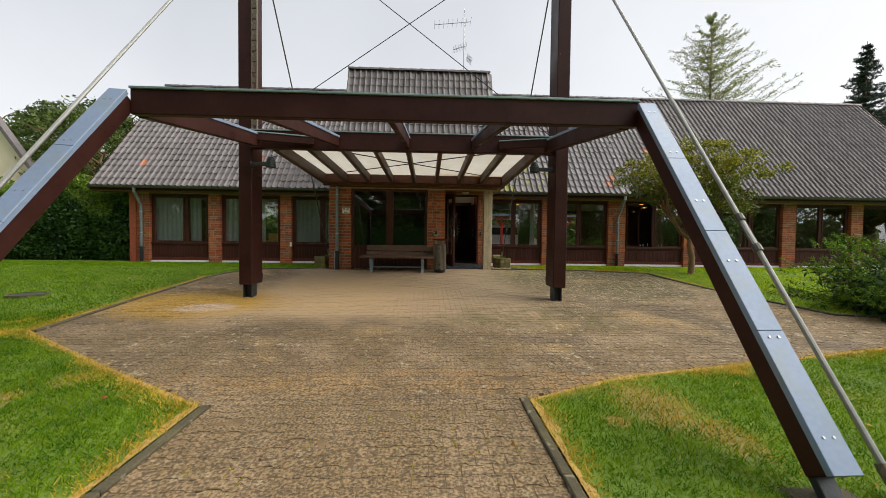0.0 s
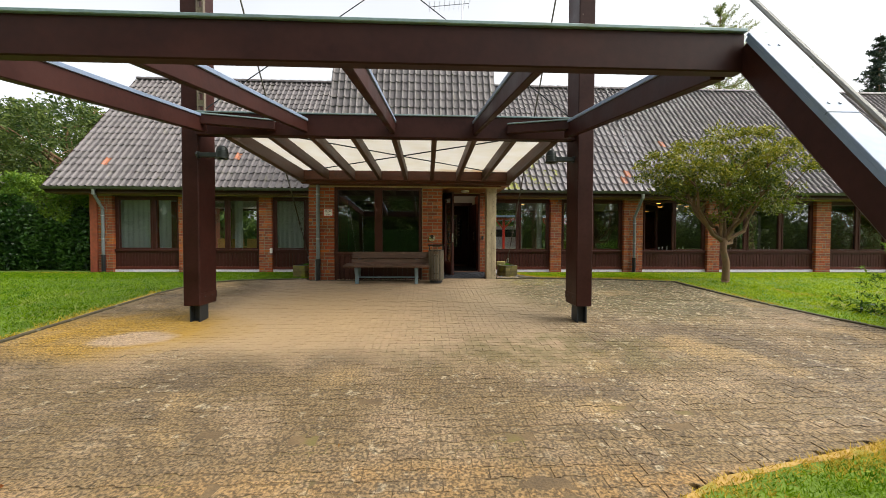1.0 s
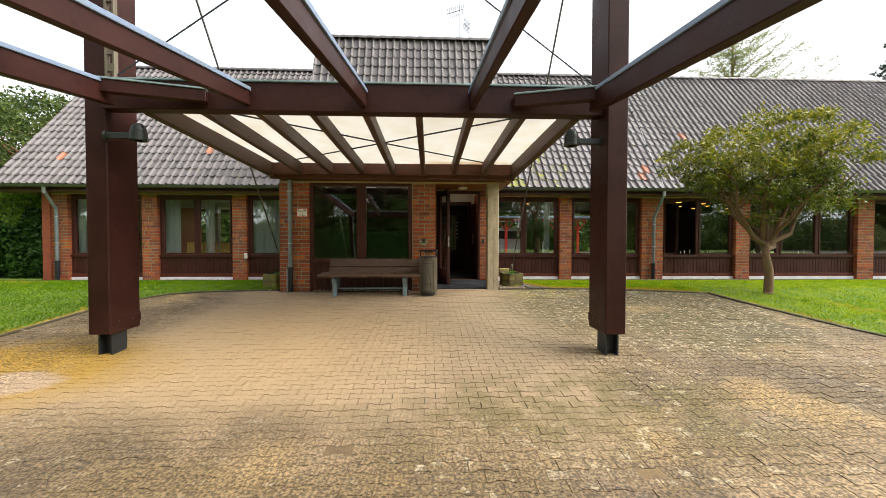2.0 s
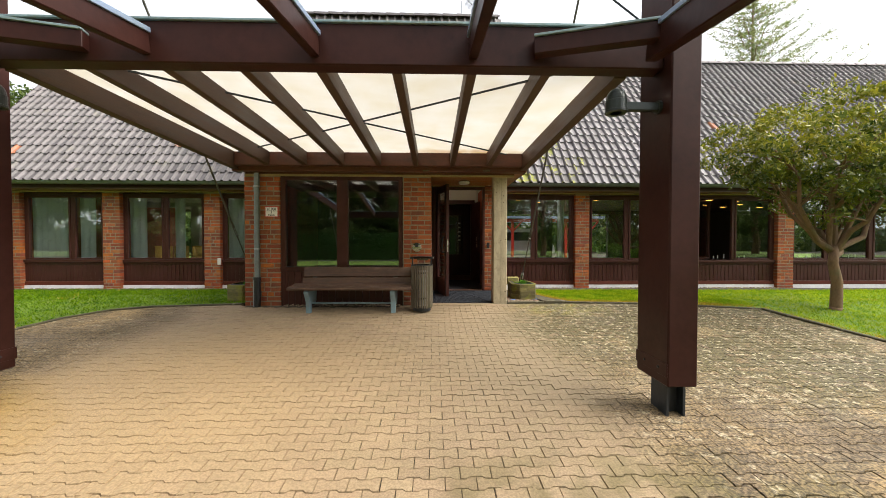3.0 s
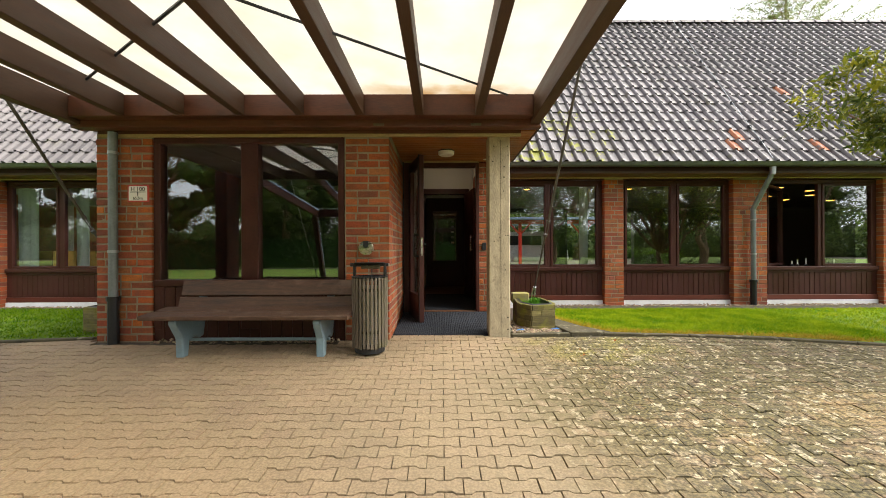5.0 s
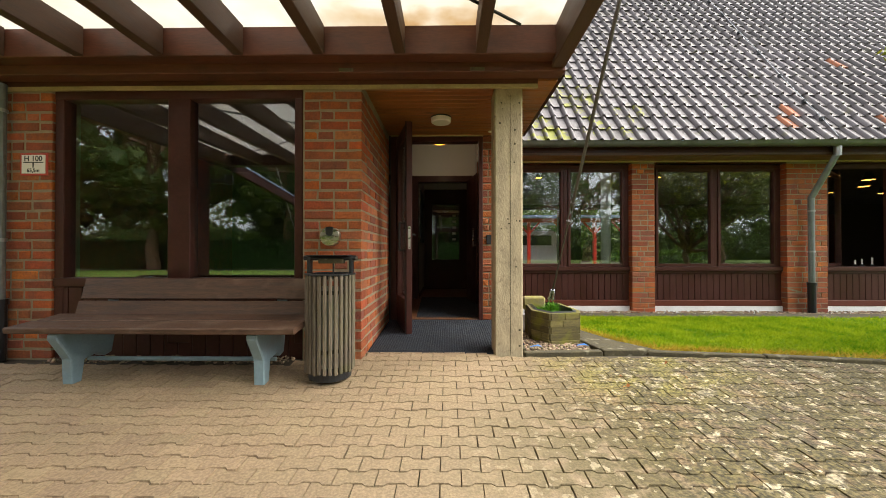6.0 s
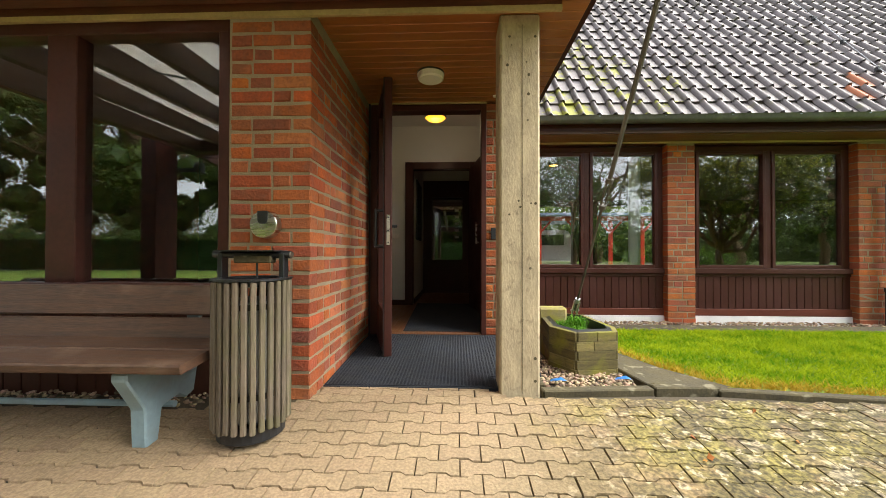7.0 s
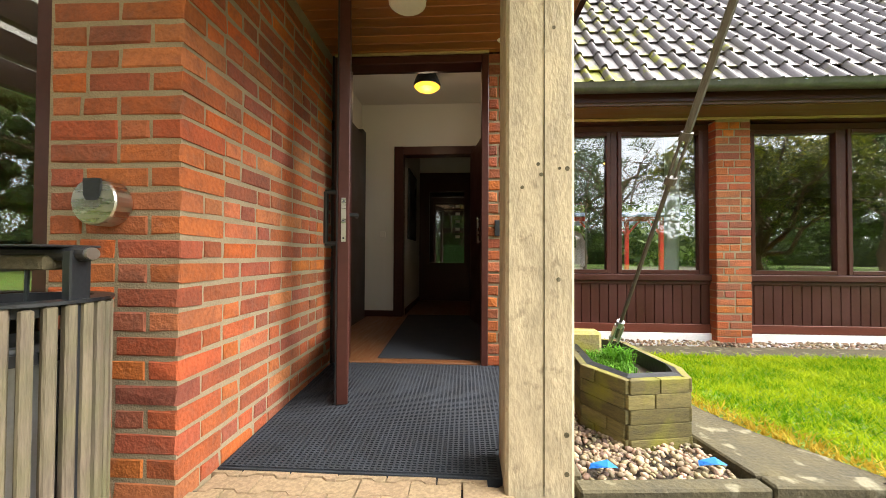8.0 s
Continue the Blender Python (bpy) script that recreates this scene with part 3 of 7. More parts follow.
def sheet_on_ground(bm, pts, lift, extra=()):
    """A flat polygon of the plan, laid on the falling ground."""
    vs = [bm.verts.new((x, y, 0)) for x, y in pts]
    f = bm.faces.new(vs)
    if f.normal.z < 0:
        f.normal_flip()
    for y in GY[1:-1] + list(extra):
        geom = bm.verts[:] + bm.edges[:] + bm.faces[:]
        bmesh.ops.bisect_plane(bm, geom=geom, plane_co=(0, y, 0), plane_no=(0, 1, 0))
    for v in bm.verts:
        v.co.z = gz(v.co.y) + lift
    bm.normal_update()
    for f in bm.faces:
        if f.normal.z < 0:
            f.normal_flip()
    return bm


# ---- ground, lawns, paved court ----
ground = sheet_on_ground(bmesh.new(), [(-400, -400), (400, -400), (400, 400), (-400, 400)], -0.1)
structure("ground", ground, SOIL, "bare soil under lawn and paving")

COURT = [(-1.76, -12.0), (-1.76, 2.03), (-3.27, 2.89), (-5.3, 4.13), (-5.46, 6.1), (-5.56, 8.4), (-5.45, 9.2), (-5.1, 9.6), (-4.5, 9.83), (-3.0, 9.98), (1.95, 10.06),
         (3.05, 10.12), (5.0, 9.86), (6.45, 9.58), (6.67, 7.25), (7.14, 5.1), (9.5, 4.7), (9.5, 3.95), (6.1, 3.6), (3.65, 3.02), (1.92, 2.63), (0.78, 2.13), (0.78, -12.0)]
LAWN_LEFT = [(-1.86, -12.0), (-1.86, 2.0), (-3.27, 2.83), (-5.37, 4.13), (-5.54, 6.1), (-5.64, 8.4), (-5.52, 9.25), (-5.15, 9.68), (-4.5, 9.92), (-3.05, 10.06), (-3.05, 12.6), (-11.0, 12.6), (-12.0, 40.0), (-60, 40), (-60, -12)]
LAWN_RIGHT = [(2.72, 11.3), (2.95, 10.6), (3.2, 10.2), (5.0, 9.95), (6.52, 9.66), (6.76, 7.25), (7.22, 5.18), (9.6, 4.8), (60, 4.8), (60, 40), (22.5, 40), (22.0, 12.3), (2.75, 12.3)]
LAWN_FRONT = [(0.88, -12.0), (0.88, 2.08), (1.92, 2.56), (3.65, 2.94), (6.1, 3.5), (9.5, 3.85), (60, 3.85), (60, -12)]
structure("pavement", sheet_on_ground(bmesh.new(), COURT, -0.016), SAND, "sandy bed of the wavy concrete block paving", "pavement")
pavement = bpy.data.objects["pavement"]
OPEN_COURT = [(-1.76, -12.0), (-1.76, 2.03), (-3.27, 2.89), (-5.3, 4.13), (-5.35, 4.9), (8.6, 4.9), (9.5, 4.7), (9.5, 3.95), (6.1, 3.6), (3.65, 3.02), (1.92, 2.63), (0.78, 2.13), (0.78, -12.0)]
structure("pavement_joints", sheet_on_ground(bmesh.new(), OPEN_COURT, -0.0035), SILT, "brown silt filling the joints of the open paving", "pavement")
for i, poly in enumerate((LAWN_LEFT, LAWN_RIGHT, LAWN_FRONT)):
    structure(f"lawn_{i + 1}", sheet_on_ground(bmesh.new(), poly, 0.012), LAWN, "short green lawn with dry yellow patches", "lawn")
for k, (ya, yb) in enumerate(((-15.5, -12.0), (-75.0, -18.0))):
    structure(f"lawn_field_{k + 1}", sheet_on_ground(bmesh.new(), [(-60, ya), (60, ya), (60, yb), (-60, yb)], 0.012), LAWN, "green lawn on both sides of the road", "lawn")
structure("road", abox(-60, 60, -18, -15.5, -0.62, -0.585), mat("asphalt", (0.05, 0.05, 0.052), 0.9, fine=120, bump=0.4), "grey asphalt road in front of the lawn")


def kerb(name, pts, lift=0.024, width=0.07):
    """Concrete edging laid stone by stone along a line."""
    k = thing(name, "weathered mossy concrete edging stones along the paving", "kerb", kind="structure")
    n = 0
    for a, b in zip(pts, pts[1:]):
        a, b = Vector((*a, 0)), Vector((*b, 0))
        count = max(1, round((b - a).length / 0.98))
        for i in range(count):
            p, q = a.lerp(b, i / count), a.lerp(b, (i + 1) / count)
            gap = (q - p).normalized() * 0.004
            p, q = p + gap, q - gap
            p.z, q.z = gz(p.y), gz(q.y)
            dz = random.uniform(-0.006, 0.006)
            part("edging_stone", bar(bmesh.new(), p, q, width, 0.24, lift - 0.12 + dz, 0.008, side=(q - p).cross(Vector((0, 0, 1)))), KERB, k)
            n += 1
    return k


kerb("kerb_left", [(-5.33, 4.13), (-5.5, 6.1), (-5.6, 8.4), (-5.48, 9.22), (-5.12, 9.64), (-4.5, 9.87), (-3.02, 10.02)])
kerb("kerb_right", [(3.07, 10.16), (5.0, 9.9), (6.48, 9.62), (6.71, 7.25), (7.18, 5.14), (9.5, 4.75)])
kerb("kerb_path_left", [(-1.81, -4.0), (-1.81, 2.0)])
kerb("kerb_path_right", [(0.83, -4.0), (0.83, 2.1)])


# ---- brickwork ----
COURSE, BH = 0.088, 0.0705
brick_meshes = {}


def brick_mesh(length, depth):
    """One brick: corner at the origin, length along x, depth along -y, chamfered and a little uneven; shared by all of its size."""
    key = (round(length, 3), round(depth, 3), random.randrange(6))
    if key not in brick_meshes:
        rr = random.Random(hash(key) % 1000)
        j = lambda: rr.uniform(-0.0032, 0.0032)
        vs = []
        for y, inset in ((-depth, 0.0), (-0.007, 0.0), (0.0, 0.006)):
            for x, z in ((inset, inset), (length - inset, inset), (length - inset, BH - inset), (inset, BH - inset)):
                vs.append((x + j(), y + (j() if y > -depth else 0), z + j()))
        fs = [(8, 9, 10, 11)]
        for a, b in ((0, 4), (4, 8)):
            for i in range(4):
                k = (i + 1) % 4
                fs.append((a + i, a + k, b + k, b + i))
        fs.append((3, 2, 1, 0))
        me = bpy.data.meshes.new("brick")
        me.from_pydata(vs, [], fs)
        me.materials.append(BRICK)
        brick_meshes[key] = me
    return brick_meshes[key]


def lay_brick(owner, m, length, depth, tall=1.0):
    ob = bpy.data.objects.new("brick", brick_mesh(length, depth))
    scene.collection.objects.link(ob)
    ob.parent = owner
    ob.matrix_basis = m @ Matrix.Diagonal((1, 1, tall, 1))


def brick_face(owner, m, length, z0, z1, depth=0.035, start=(0.0, 0.0), joint=0.014, tall=1.0):
    """Courses of bricks on a face. m takes local x along the wall, y outwards, z up. start: where odd and even courses begin."""
    n = int((z1 - z0) / COURSE)
    for c in range(n):
        u = start[c % 2]
        seq = random.random() < 0.5
        first = random.choice((0.121, 0.253, 0.185)) if not any(start) else 0.253
        while u < length - 0.02:
            w = first if first else (0.253 if random.random() < 0.62 else 0.121)
            first = None
            w = min(w, length - u)
            if length - u - w < 0.06:
                w = length - u
            lay_brick(owner, m @ Matrix.Translation((u, random.uniform(-0.003, 0.002), z0 + c * COURSE)), w - (joint if u + w < length - 0.01 else 0), depth, tall)
            u += w


def facing(x, y, z, outward):
    """A pose on a wall: local y points outward ('-y', '+x' or '-x' in the plan), local x along the wall."""
    rz = {"-y": 180, "+x": -90, "-x": 90, "+y": 0}[outward]
    return pose(x, y, z, 0, 0, rz)


def pier(name, x0, x1, y=13.05, z0=-0.12, z1=2.46):
    """A brick pier between windows: mortar core and full-depth bricks."""
    p = structure(name, abox(x0 + 0.006, x1 - 0.006, y + 0.005, y + 0.24, z0, z1), MORTAR, "orange-red brick pier between the windows", "wall")
    # local x runs to -x in the plan
    brick_face(p, facing(x1, y, 0, "-y"), x1 - x0, z0 + 0.01, z1, 0.2, joint=0.01, tall=1.09)
    return p


for i, (a, b) in enumerate(((-10.78, -10.33), (-8.2, -7.76), (-5.57, -5.15), (4.38, 4.765), (6.99, 7.67), (10.03, 10.48), (14.05, 14.6), (16.9, 17.4), (20.7, 21.2))):
    pier(f"wall_pier_{i + 1}", a, b)

# entrance block: brick pier with the hydrant sign, brick pier beside the door with its return wall, door jamb
ent_l = structure("wall_entrance_left", abox(-2.925, -2.29, 9.945, 10.2, -0.12, 2.42), MORTAR, "brick pier of the entrance block", "wall")
brick_face(ent_l, facing(-2.285, 9.94, 0, "-y"), 0.645, -0.014, 2.40, 0.05)
col = structure("wall_entrance_pier", abox(-0.04, 0.475, 9.945, 11.6, -0.12, 2.43), MORTAR, "brick pier beside the entrance door with a brick return", "wall")
for c in range(27):
    z = -0.014 + c * COURSE
    lf, ls = ((0.24, 0.115), (0.115, 0.24))[c % 2]
    # corner brick, seen on both faces
    me = brick_mesh(lf, ls)
    lay_brick(col, facing(0.48, 9.94, z, "-y"), lf, ls)
for c in range(27):
    z = -0.014 + c * COURSE
    u = (0.252, 0.127)[c % 2]
    for w in (((0.121, 0.147), (0.268,), (0.147, 0.121))[c // 2 % 3], ((0.253, 0.14), (0.121, 0.272), (0.253, 0.14))[c // 2 % 3])[c % 2]:
        lay_brick(col, facing(0.48 - u, 9.94 + random.uniform(-0.002, 0.003), z, "-y"), w - 0.012, 0.05)
        u += w
    # return wall, facing the door recess
    u = (0.126, 0.251)[c % 2]
    while u < 1.5:
        w = min(0.253 if random.random() < 0.6 else 0.121, 1.53 - u)
        lay_brick(col, pose(0.48 + random.uniform(-0.003, 0.001), 9.94 + u, z, 0, 0, -90) @ Matrix.Translation((-(w - 0.011), 0, 0)), w - 0.011, 0.035)
        u += w
jamb = structure("wall_door_jamb", abox(1.685, 2.0, 11.46, 11.7, 0.0, 2.44), MORTAR, "narrow brick jamb beside the door", "wall")
brick_face(jamb, facing(2.0, 11.45, 0, "-y"), 0.32, 0.06, 2.44, 0.05)
structure("wall_entrance_side_right", abox(1.75, 1.95, 11.7, 13.3, -0.1, 2.5), BRICK, "brick side wall of the entrance block", "wall")
structure("wall_entrance_side_left", abox(-2.9, -2.65, 10.2, 13.3, -0.1, 2.5), BRICK, "brick side wall of the entrance block", "wall")

# concrete post at the corner of the entrance
post = thing("concrete_post", "tall board-marked concrete post with stains beside the door", "post")
part("shaft", abox(1.66, 1.915, 10.06, 10.32, -0.06, 2.432, 0.012), CONC, post)
part("board_seam", abox(1.800, 1.804, 10.0578, 10.0605, 0.0, 2.36), KERB, post)
for k in range(16):
    px, pz, pr_ = random.uniform(1.68, 1.9), random.uniform(0.05, 2.3), random.uniform(0.004, 0.011)
    part("pit", tube(bmesh.new(), (px, 10.0585, pz), (px, 10.07, pz), pr_, 7), KERB, post)


# ---- roofs ----
TW, TG = 0.212, 0.34  # pantile width and gauge
tile_cache = {}


def tile_shape():
    """Section of a pantile across its width: a round roll, then the flat pan: (x, height)."""
    return [(TW * f, h) for f, h in ((-0.01, 0.0), (0.04, 0.028), (0.11, 0.048), (0.19, 0.056), (0.27, 0.048), (0.34, 0.028), (0.39, 0.006), (0.46, 0.0), (1.0, 0.0))]


def tile_verts(m, out_v, out_f):
    k = len(out_v)
    sec = tile_shape()
    n = len(sec)
    # top face from nose to head, then the undercut nose
    for y, lift in ((0.0, 0.034), (TG + 0.05, 0.001), (0.022, 0.004), (0.0, 0.034)):
        for x, h in sec:
            out_v.append(m @ Vector((x, y, h + lift)))
    for i in range(n - 1):
        out_f.append((k + i, k + i + 1, k + n + 1 + i, k + n + i))
        out_f.append((k + 2 * n + i, k + 2 * n + 1 + i, k + 3 * n + 1 + i, k + 3 * n + i))


def slope_pose(x, y, z, degrees):
    return pose(x, y, z, degrees, 0, 0)


def tiled(owner, x0, x1, y, z, degrees, rows, near=None, bare=()):
    """Pantiles on a slope that rises from (y, z) away from the viewer; those in the stretch near=(xa, xb, rows) are single parts; bare: (x, row) of tiles with the clay laid bare."""
    cols = round((x1 - x0) / TW)
    vs, fs = [], []
    base = slope_pose(0, y, z, degrees)
    if "tile" not in tile_cache:
        tv, tf = [], []
        tile_verts(Matrix(), tv, tf)
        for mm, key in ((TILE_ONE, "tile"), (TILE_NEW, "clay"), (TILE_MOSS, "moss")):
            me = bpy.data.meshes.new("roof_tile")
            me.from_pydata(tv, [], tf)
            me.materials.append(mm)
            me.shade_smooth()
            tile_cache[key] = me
    for r in range(rows):
        for c in range(cols):
            x = x0 + c * TW
            jig = Matrix.Translation((x + random.uniform(-0.004, 0.004), r * TG + random.uniform(-0.008, 0.008), random.uniform(-0.002, 0.006))) @ pose(0, 0, 0, random.uniform(-0.7, 0.7), 0, random.uniform(-0.6, 0.6))
            worn = any(r == br and x <= bx < x + TW for bx, br in bare)
            mossy = near and random.random() < 1.15 - (x - 1.9) / 2.6 - r * 0.05
            if worn or (near and near[0] <= x < near[1] and r < near[2]):
                ob = bpy.data.objects.new("roof_tile", tile_cache["clay" if worn else "moss" if mossy else "tile"])
                scene.collection.objects.link(ob)
                ob.parent = owner
                ob.matrix_basis = base @ jig
            else:
                tile_verts(base @ jig, vs, fs)
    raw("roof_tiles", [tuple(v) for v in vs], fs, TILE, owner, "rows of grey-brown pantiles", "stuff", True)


EAVE_Y, EAVE_Z, RIDGE_Y, RIDGE_Z = 12.66, 2.67, 16.6, 7.72
PITCH = math.degrees(math.atan2(RIDGE_Z - EAVE_Z, RIDGE_Y - EAVE_Y))
XL, XR = -12.1, 21.3
BARE_LEFT = ((-10.67, 3), (-6.56, 4))


def roof_slab(name, x0, x1, a, b, c, thick=0.12):
    """Underlay of a pitched roof through eave a, ridge b and far eave c, each (y, z)."""
    bm = bmesh.new()
    prof = [a, b, c, (c[0], c[1] - thick), (b[0], b[1] - thick * 1.6), (a[0], a[1] - thick)]
    l = [bm.verts.new((x0, y, z)) for y, z in prof]
    r = [bm.verts.new((x1, y, z)) for y, z in prof]
    bm.faces.new(l)
    bm.faces.new(r[::-1])
    for i in range(6):
        k = (i + 1) % 6
        bm.faces.new((l[i], r[i], r[k], l[k]))
    bmesh.ops.recalc_face_normals(bm, faces=bm.faces[:])
    return structure(name, bm, STAIN, "steep roof of grey-brown pantiles", "roof")


roof = roof_slab("roof_main", XL, -2.9, (EAVE_Y + 0.02, EAVE_Z - 0.02), (RIDGE_Y, RIDGE_Z - 0.03), (20.56, EAVE_Z - 0.02))
roof_right = roof_slab("roof_main_right", 1.96, XR, (EAVE_Y + 0.02, EAVE_Z - 0.02), (RIDGE_Y, RIDGE_Z - 0.03), (20.56, EAVE_Z - 0.02))
roof_slab("roof_main_middle", -2.9, 1.96, (13.12, 3.24), (RIDGE_Y, RIDGE_Z - 0.03), (20.0, 3.24))
T_PITCH, TX0, TX1, T_RY, T_RZ = 70.0, -3.13, 2.33, 13.43, 7.36
T_LOW = 3.12
t_run = (T_RZ - T_LOW) / math.tan(radians(T_PITCH))
tower_roof = roof_slab("roof_tower", TX0, TX1, (T_RY - t_run, T_LOW), (T_RY, T_RZ - 0.03), (T_RY + 3.0, T_LOW))


def ridge(name, owner, x0, x1, y, z):
    """Half-round ridge tiles, each lapping the next."""
    n = round((x1 - x0) / 0.4)
    step = (x1 - x0) / n
    for i in range(n):
        bm = bmesh.new()
        x = x0 + i * step
        rings = []
        for px, r in ((x, 0.125), (x + step * 0.93, 0.11), (x + step, 0.11)):
            rings.append([bm.verts.new((px, y + r * 1.1 * math.cos(math.pi * k / 6), z - 0.07 + r * math.sin(math.pi * k / 6))) for k in range(7)])
        for a, b in zip(rings, rings[1:]):
            for k in range(6):
                bm.faces.new((a[k], b[k], b[k + 1], a[k + 1]))
        bm.faces.new(rings[0])
        part("ridge_tile", bm, TILE, owner, smooth=False)


ridge("ridge", roof, XL, TX0 + 0.1, RIDGE_Y, RIDGE_Z + 0.08)
ridge("ridge", roof_right, TX1 - 0.1, XR, RIDGE_Y, RIDGE_Z + 0.08)
ridge("ridge", tower_roof, TX0, TX1, T_RY, T_RZ + 0.06)
for nm, x in (("verge_left", XL - 0.03), ("verge_right", XR)):
    bm = bmesh.new()
    bar(bm, (x, EAVE_Y, EAVE_Z - 0.06), (x, RIDGE_Y, RIDGE_Z - 0.05), 0.04, 0.16)
    structure("trim_" + nm, bm, STAIN, "dark board along the roof's gable edge", "trim")

# gutters, fascias and soffits along the wings
for i, (a, b) in enumerate(((XL, -2.72), (1.98, XR))):
    bm = bmesh.new()
    r, seg = 0.075, 8
    prof = [(EAVE_Y - 0.06 + r * math.cos(math.pi + math.pi * k / seg), EAVE_Z - 0.0 + r * math.sin(math.pi + math.pi * k / seg)) for k in range(seg + 1)]
    prof = [(prof[0][0] - 0.012, prof[0][1] + 0.012)] + prof + [(y * 1.0, z) for y, z in [(EAVE_Y - 0.06 + r - 0.006, EAVE_Z)]] + [(EAVE_Y - 0.06 + (r - 0.006) * math.cos(2 * math.pi - math.pi * k / seg), EAVE_Z + (r - 0.006) * math.sin(2 * math.pi - math.pi * k / seg)) for k in range(1, seg + 1)]
    va, vb = [[bm.verts.new((x, y, z)) for y, z in prof] for x in (a, b)]
    for k in range(len(prof) - 1):
        bm.faces.new((va[k], vb[k], vb[k + 1], va[k + 1]))
    bmesh.ops.recalc_face_normals(bm, faces=bm.faces[:])
    g = thing("gutter", "grey zinc half-round gutter under the tiles", "gutter", "gutters")
    part("trough", bm, GUTTER, g, smooth=True)
    x = a + 0.4
    while x < b:
        part("bracket", abox(x, x + 0.025, EAVE_Y - 0.14, EAVE_Y + 0.02, EAVE_Z - 0.005, EAVE_Z + 0.004), ZINC, g)
        x += 0.84
    s = "left" if i == 0 else "right"
    structure(f"trim_fascia_{s}", abox(a, b, 12.70, 12.73, 2.50, 2.68), RAFTER, "dark brown fascia board", "trim")
    structure(f"trim_soffit_{s}", abox(a, b, 12.73, 13.2, 2.49, 2.53), SOFFIT, "dark brown soffit boards", "trim")
    xa, xb = (-10.78, -2.9) if i == 0 else (1.95, 21.2)
    structure(f"trim_lintel_{s}", abox(xa, xb, 13.07, 13.3, 2.455, 2.62), STAIN_IN, "dark brown timber lintel over the windows", "trim")
    structure(f"trim_rail_{s}", abox(xa, xb, 13.04, 13.068, 2.462, 2.485), TRIM, "thin pale strip under the lintel", "trim")


# ---- windows of the wings ----
W_TOP, W_SILL, W_Y = 2.445, 0.6, 13.2


def bay(name, x0, x1, mullions, z_sill=W_SILL, ajar=0.0):
    """A window bay: boarded panel below, timber frame, one pane for each light, white plinth. ajar: degrees by which the first casement stands open inwards."""
    w = thing(name, "dark brown timber window with fixed panes above a boarded panel", "window", kind="structure")
    fw, y0, y1 = 0.075, W_Y - 0.03, W_Y + 0.05
    part("head", abox(x0, x1, y0, y1, W_TOP - fw, W_TOP, 0.006), STAIN_IN, w)
    part("sill", abox(x0 - 0.0, x1 + 0.0, y0 - 0.05, y1, z_sill, z_sill + 0.075, 0.008), STAIN_IN, w)
    xs = [x0] + [x0 + (x1 - x0) * f for f in mullions] + [x1]
    for k, x in enumerate(xs):
        half = fw / 2 if 0 < k < len(xs) - 1 else fw
        a = x - half if 0 < k < len(xs) - 1 else (x if k == 0 else x - fw)
        part("stile", abox(a, a + (2 * half if 0 < k < len(xs) - 1 else fw), y0 + 0.003, y1 - 0.003, z_sill + 0.07, W_TOP - fw + 0.005, 0.005), STAIN_IN, w)
    for a, b in zip(xs, xs[1:]):
        # casement and pane
        a2, b2 = a + (fw if a == x0 else fw / 2) + 0.004, b - (fw if b == x1 else fw / 2) - 0.004
        bm = bmesh.new()
        for q in ((a2, a2 + 0.045, z_sill + 0.078, W_TOP - fw), (b2 - 0.045, b2, z_sill + 0.078, W_TOP - fw)):
            box(bm, q[0], q[1], y0 - 0.012, y1 - 0.02, q[2], q[3], 0.004)
        for q in ((z_sill + 0.078, z_sill + 0.125), (W_TOP - fw - 0.048, W_TOP - fw - 0.001)):
            box(bm, a2 + 0.045, b2 - 0.045, y0 - 0.010, y1 - 0.02, q[0], q[1], 0.004)
        pane = abox(a2 + 0.04, b2 - 0.04, W_Y + 0.0, W_Y + 0.008, z_sill + 0.12, W_TOP - fw - 0.045)
        if ajar and a == x0:
            turn = Matrix.Translation((a2, y1, 0)) @ Matrix.Rotation(radians(ajar), 4, "Z") @ Matrix.Translation((-a2, -y1, 0))
            for q in (bm, pane):
                bmesh.ops.transform(q, matrix=turn, verts=q.verts[:])
        part("casement", bm, STAIN_IN, w)
        g = part("pane", pane, GLASS_DOUBLE, w, "reflecting window glass")
        g.visible_shadow = False
    # boarded panel
    n = max(3, round((x1 - x0) / 0.105))
    step = (x1 - x0) / n
    for k in range(n):
        part("board", abox(x0 + k * step + 0.003, x0 + (k + 1) * step - 0.003, W_Y - 0.035, W_Y - 0.012, 0.095, z_sill - 0.04, 0.004), STAIN_IN, w)
    part("backing", abox(x0, x1, W_Y - 0.014, W_Y + 0.03, -0.02, z_sill), STEEL, w)
    part("rail", abox(x0, x1, W_Y - 0.055, W_Y - 0.01, -0.005, 0.095, 0.006), RAIL, w, "reddish brown bottom rail")
    part("top_rail", abox(x0, x1, W_Y - 0.05, W_Y - 0.01, z_sill - 0.045, z_sill + 0.0, 0.006), STAIN_IN, w)
    structure("trim_plinth_" + name.split("_")[1], abox(x0, x1, W_Y - 0.06, W_Y + 0.05, -0.16, -0.008), PLINTH, "white painted plinth under the window", "trim")
    return w


bays = [(-10.33, -8.2, (0.58,)), (-7.76, -5.57, (0.5,)), (-5.15, -2.9, (0.5,)), (1.95, 4.38, (0.55,)), (4.765, 6.99, (0.497,)), (7.67, 10.03, (0.505,)), (10.48, 14.05, (0.3, 0.66)), (14.6, 16.9, (0.5,)), (17.4, 20.7, (0.5,))]
for i, (a, b, mu) in enumerate(bays):
    bay(f"window_{i + 1}", a, b, mu, ajar=35.0 if i == 5 else 0.0)

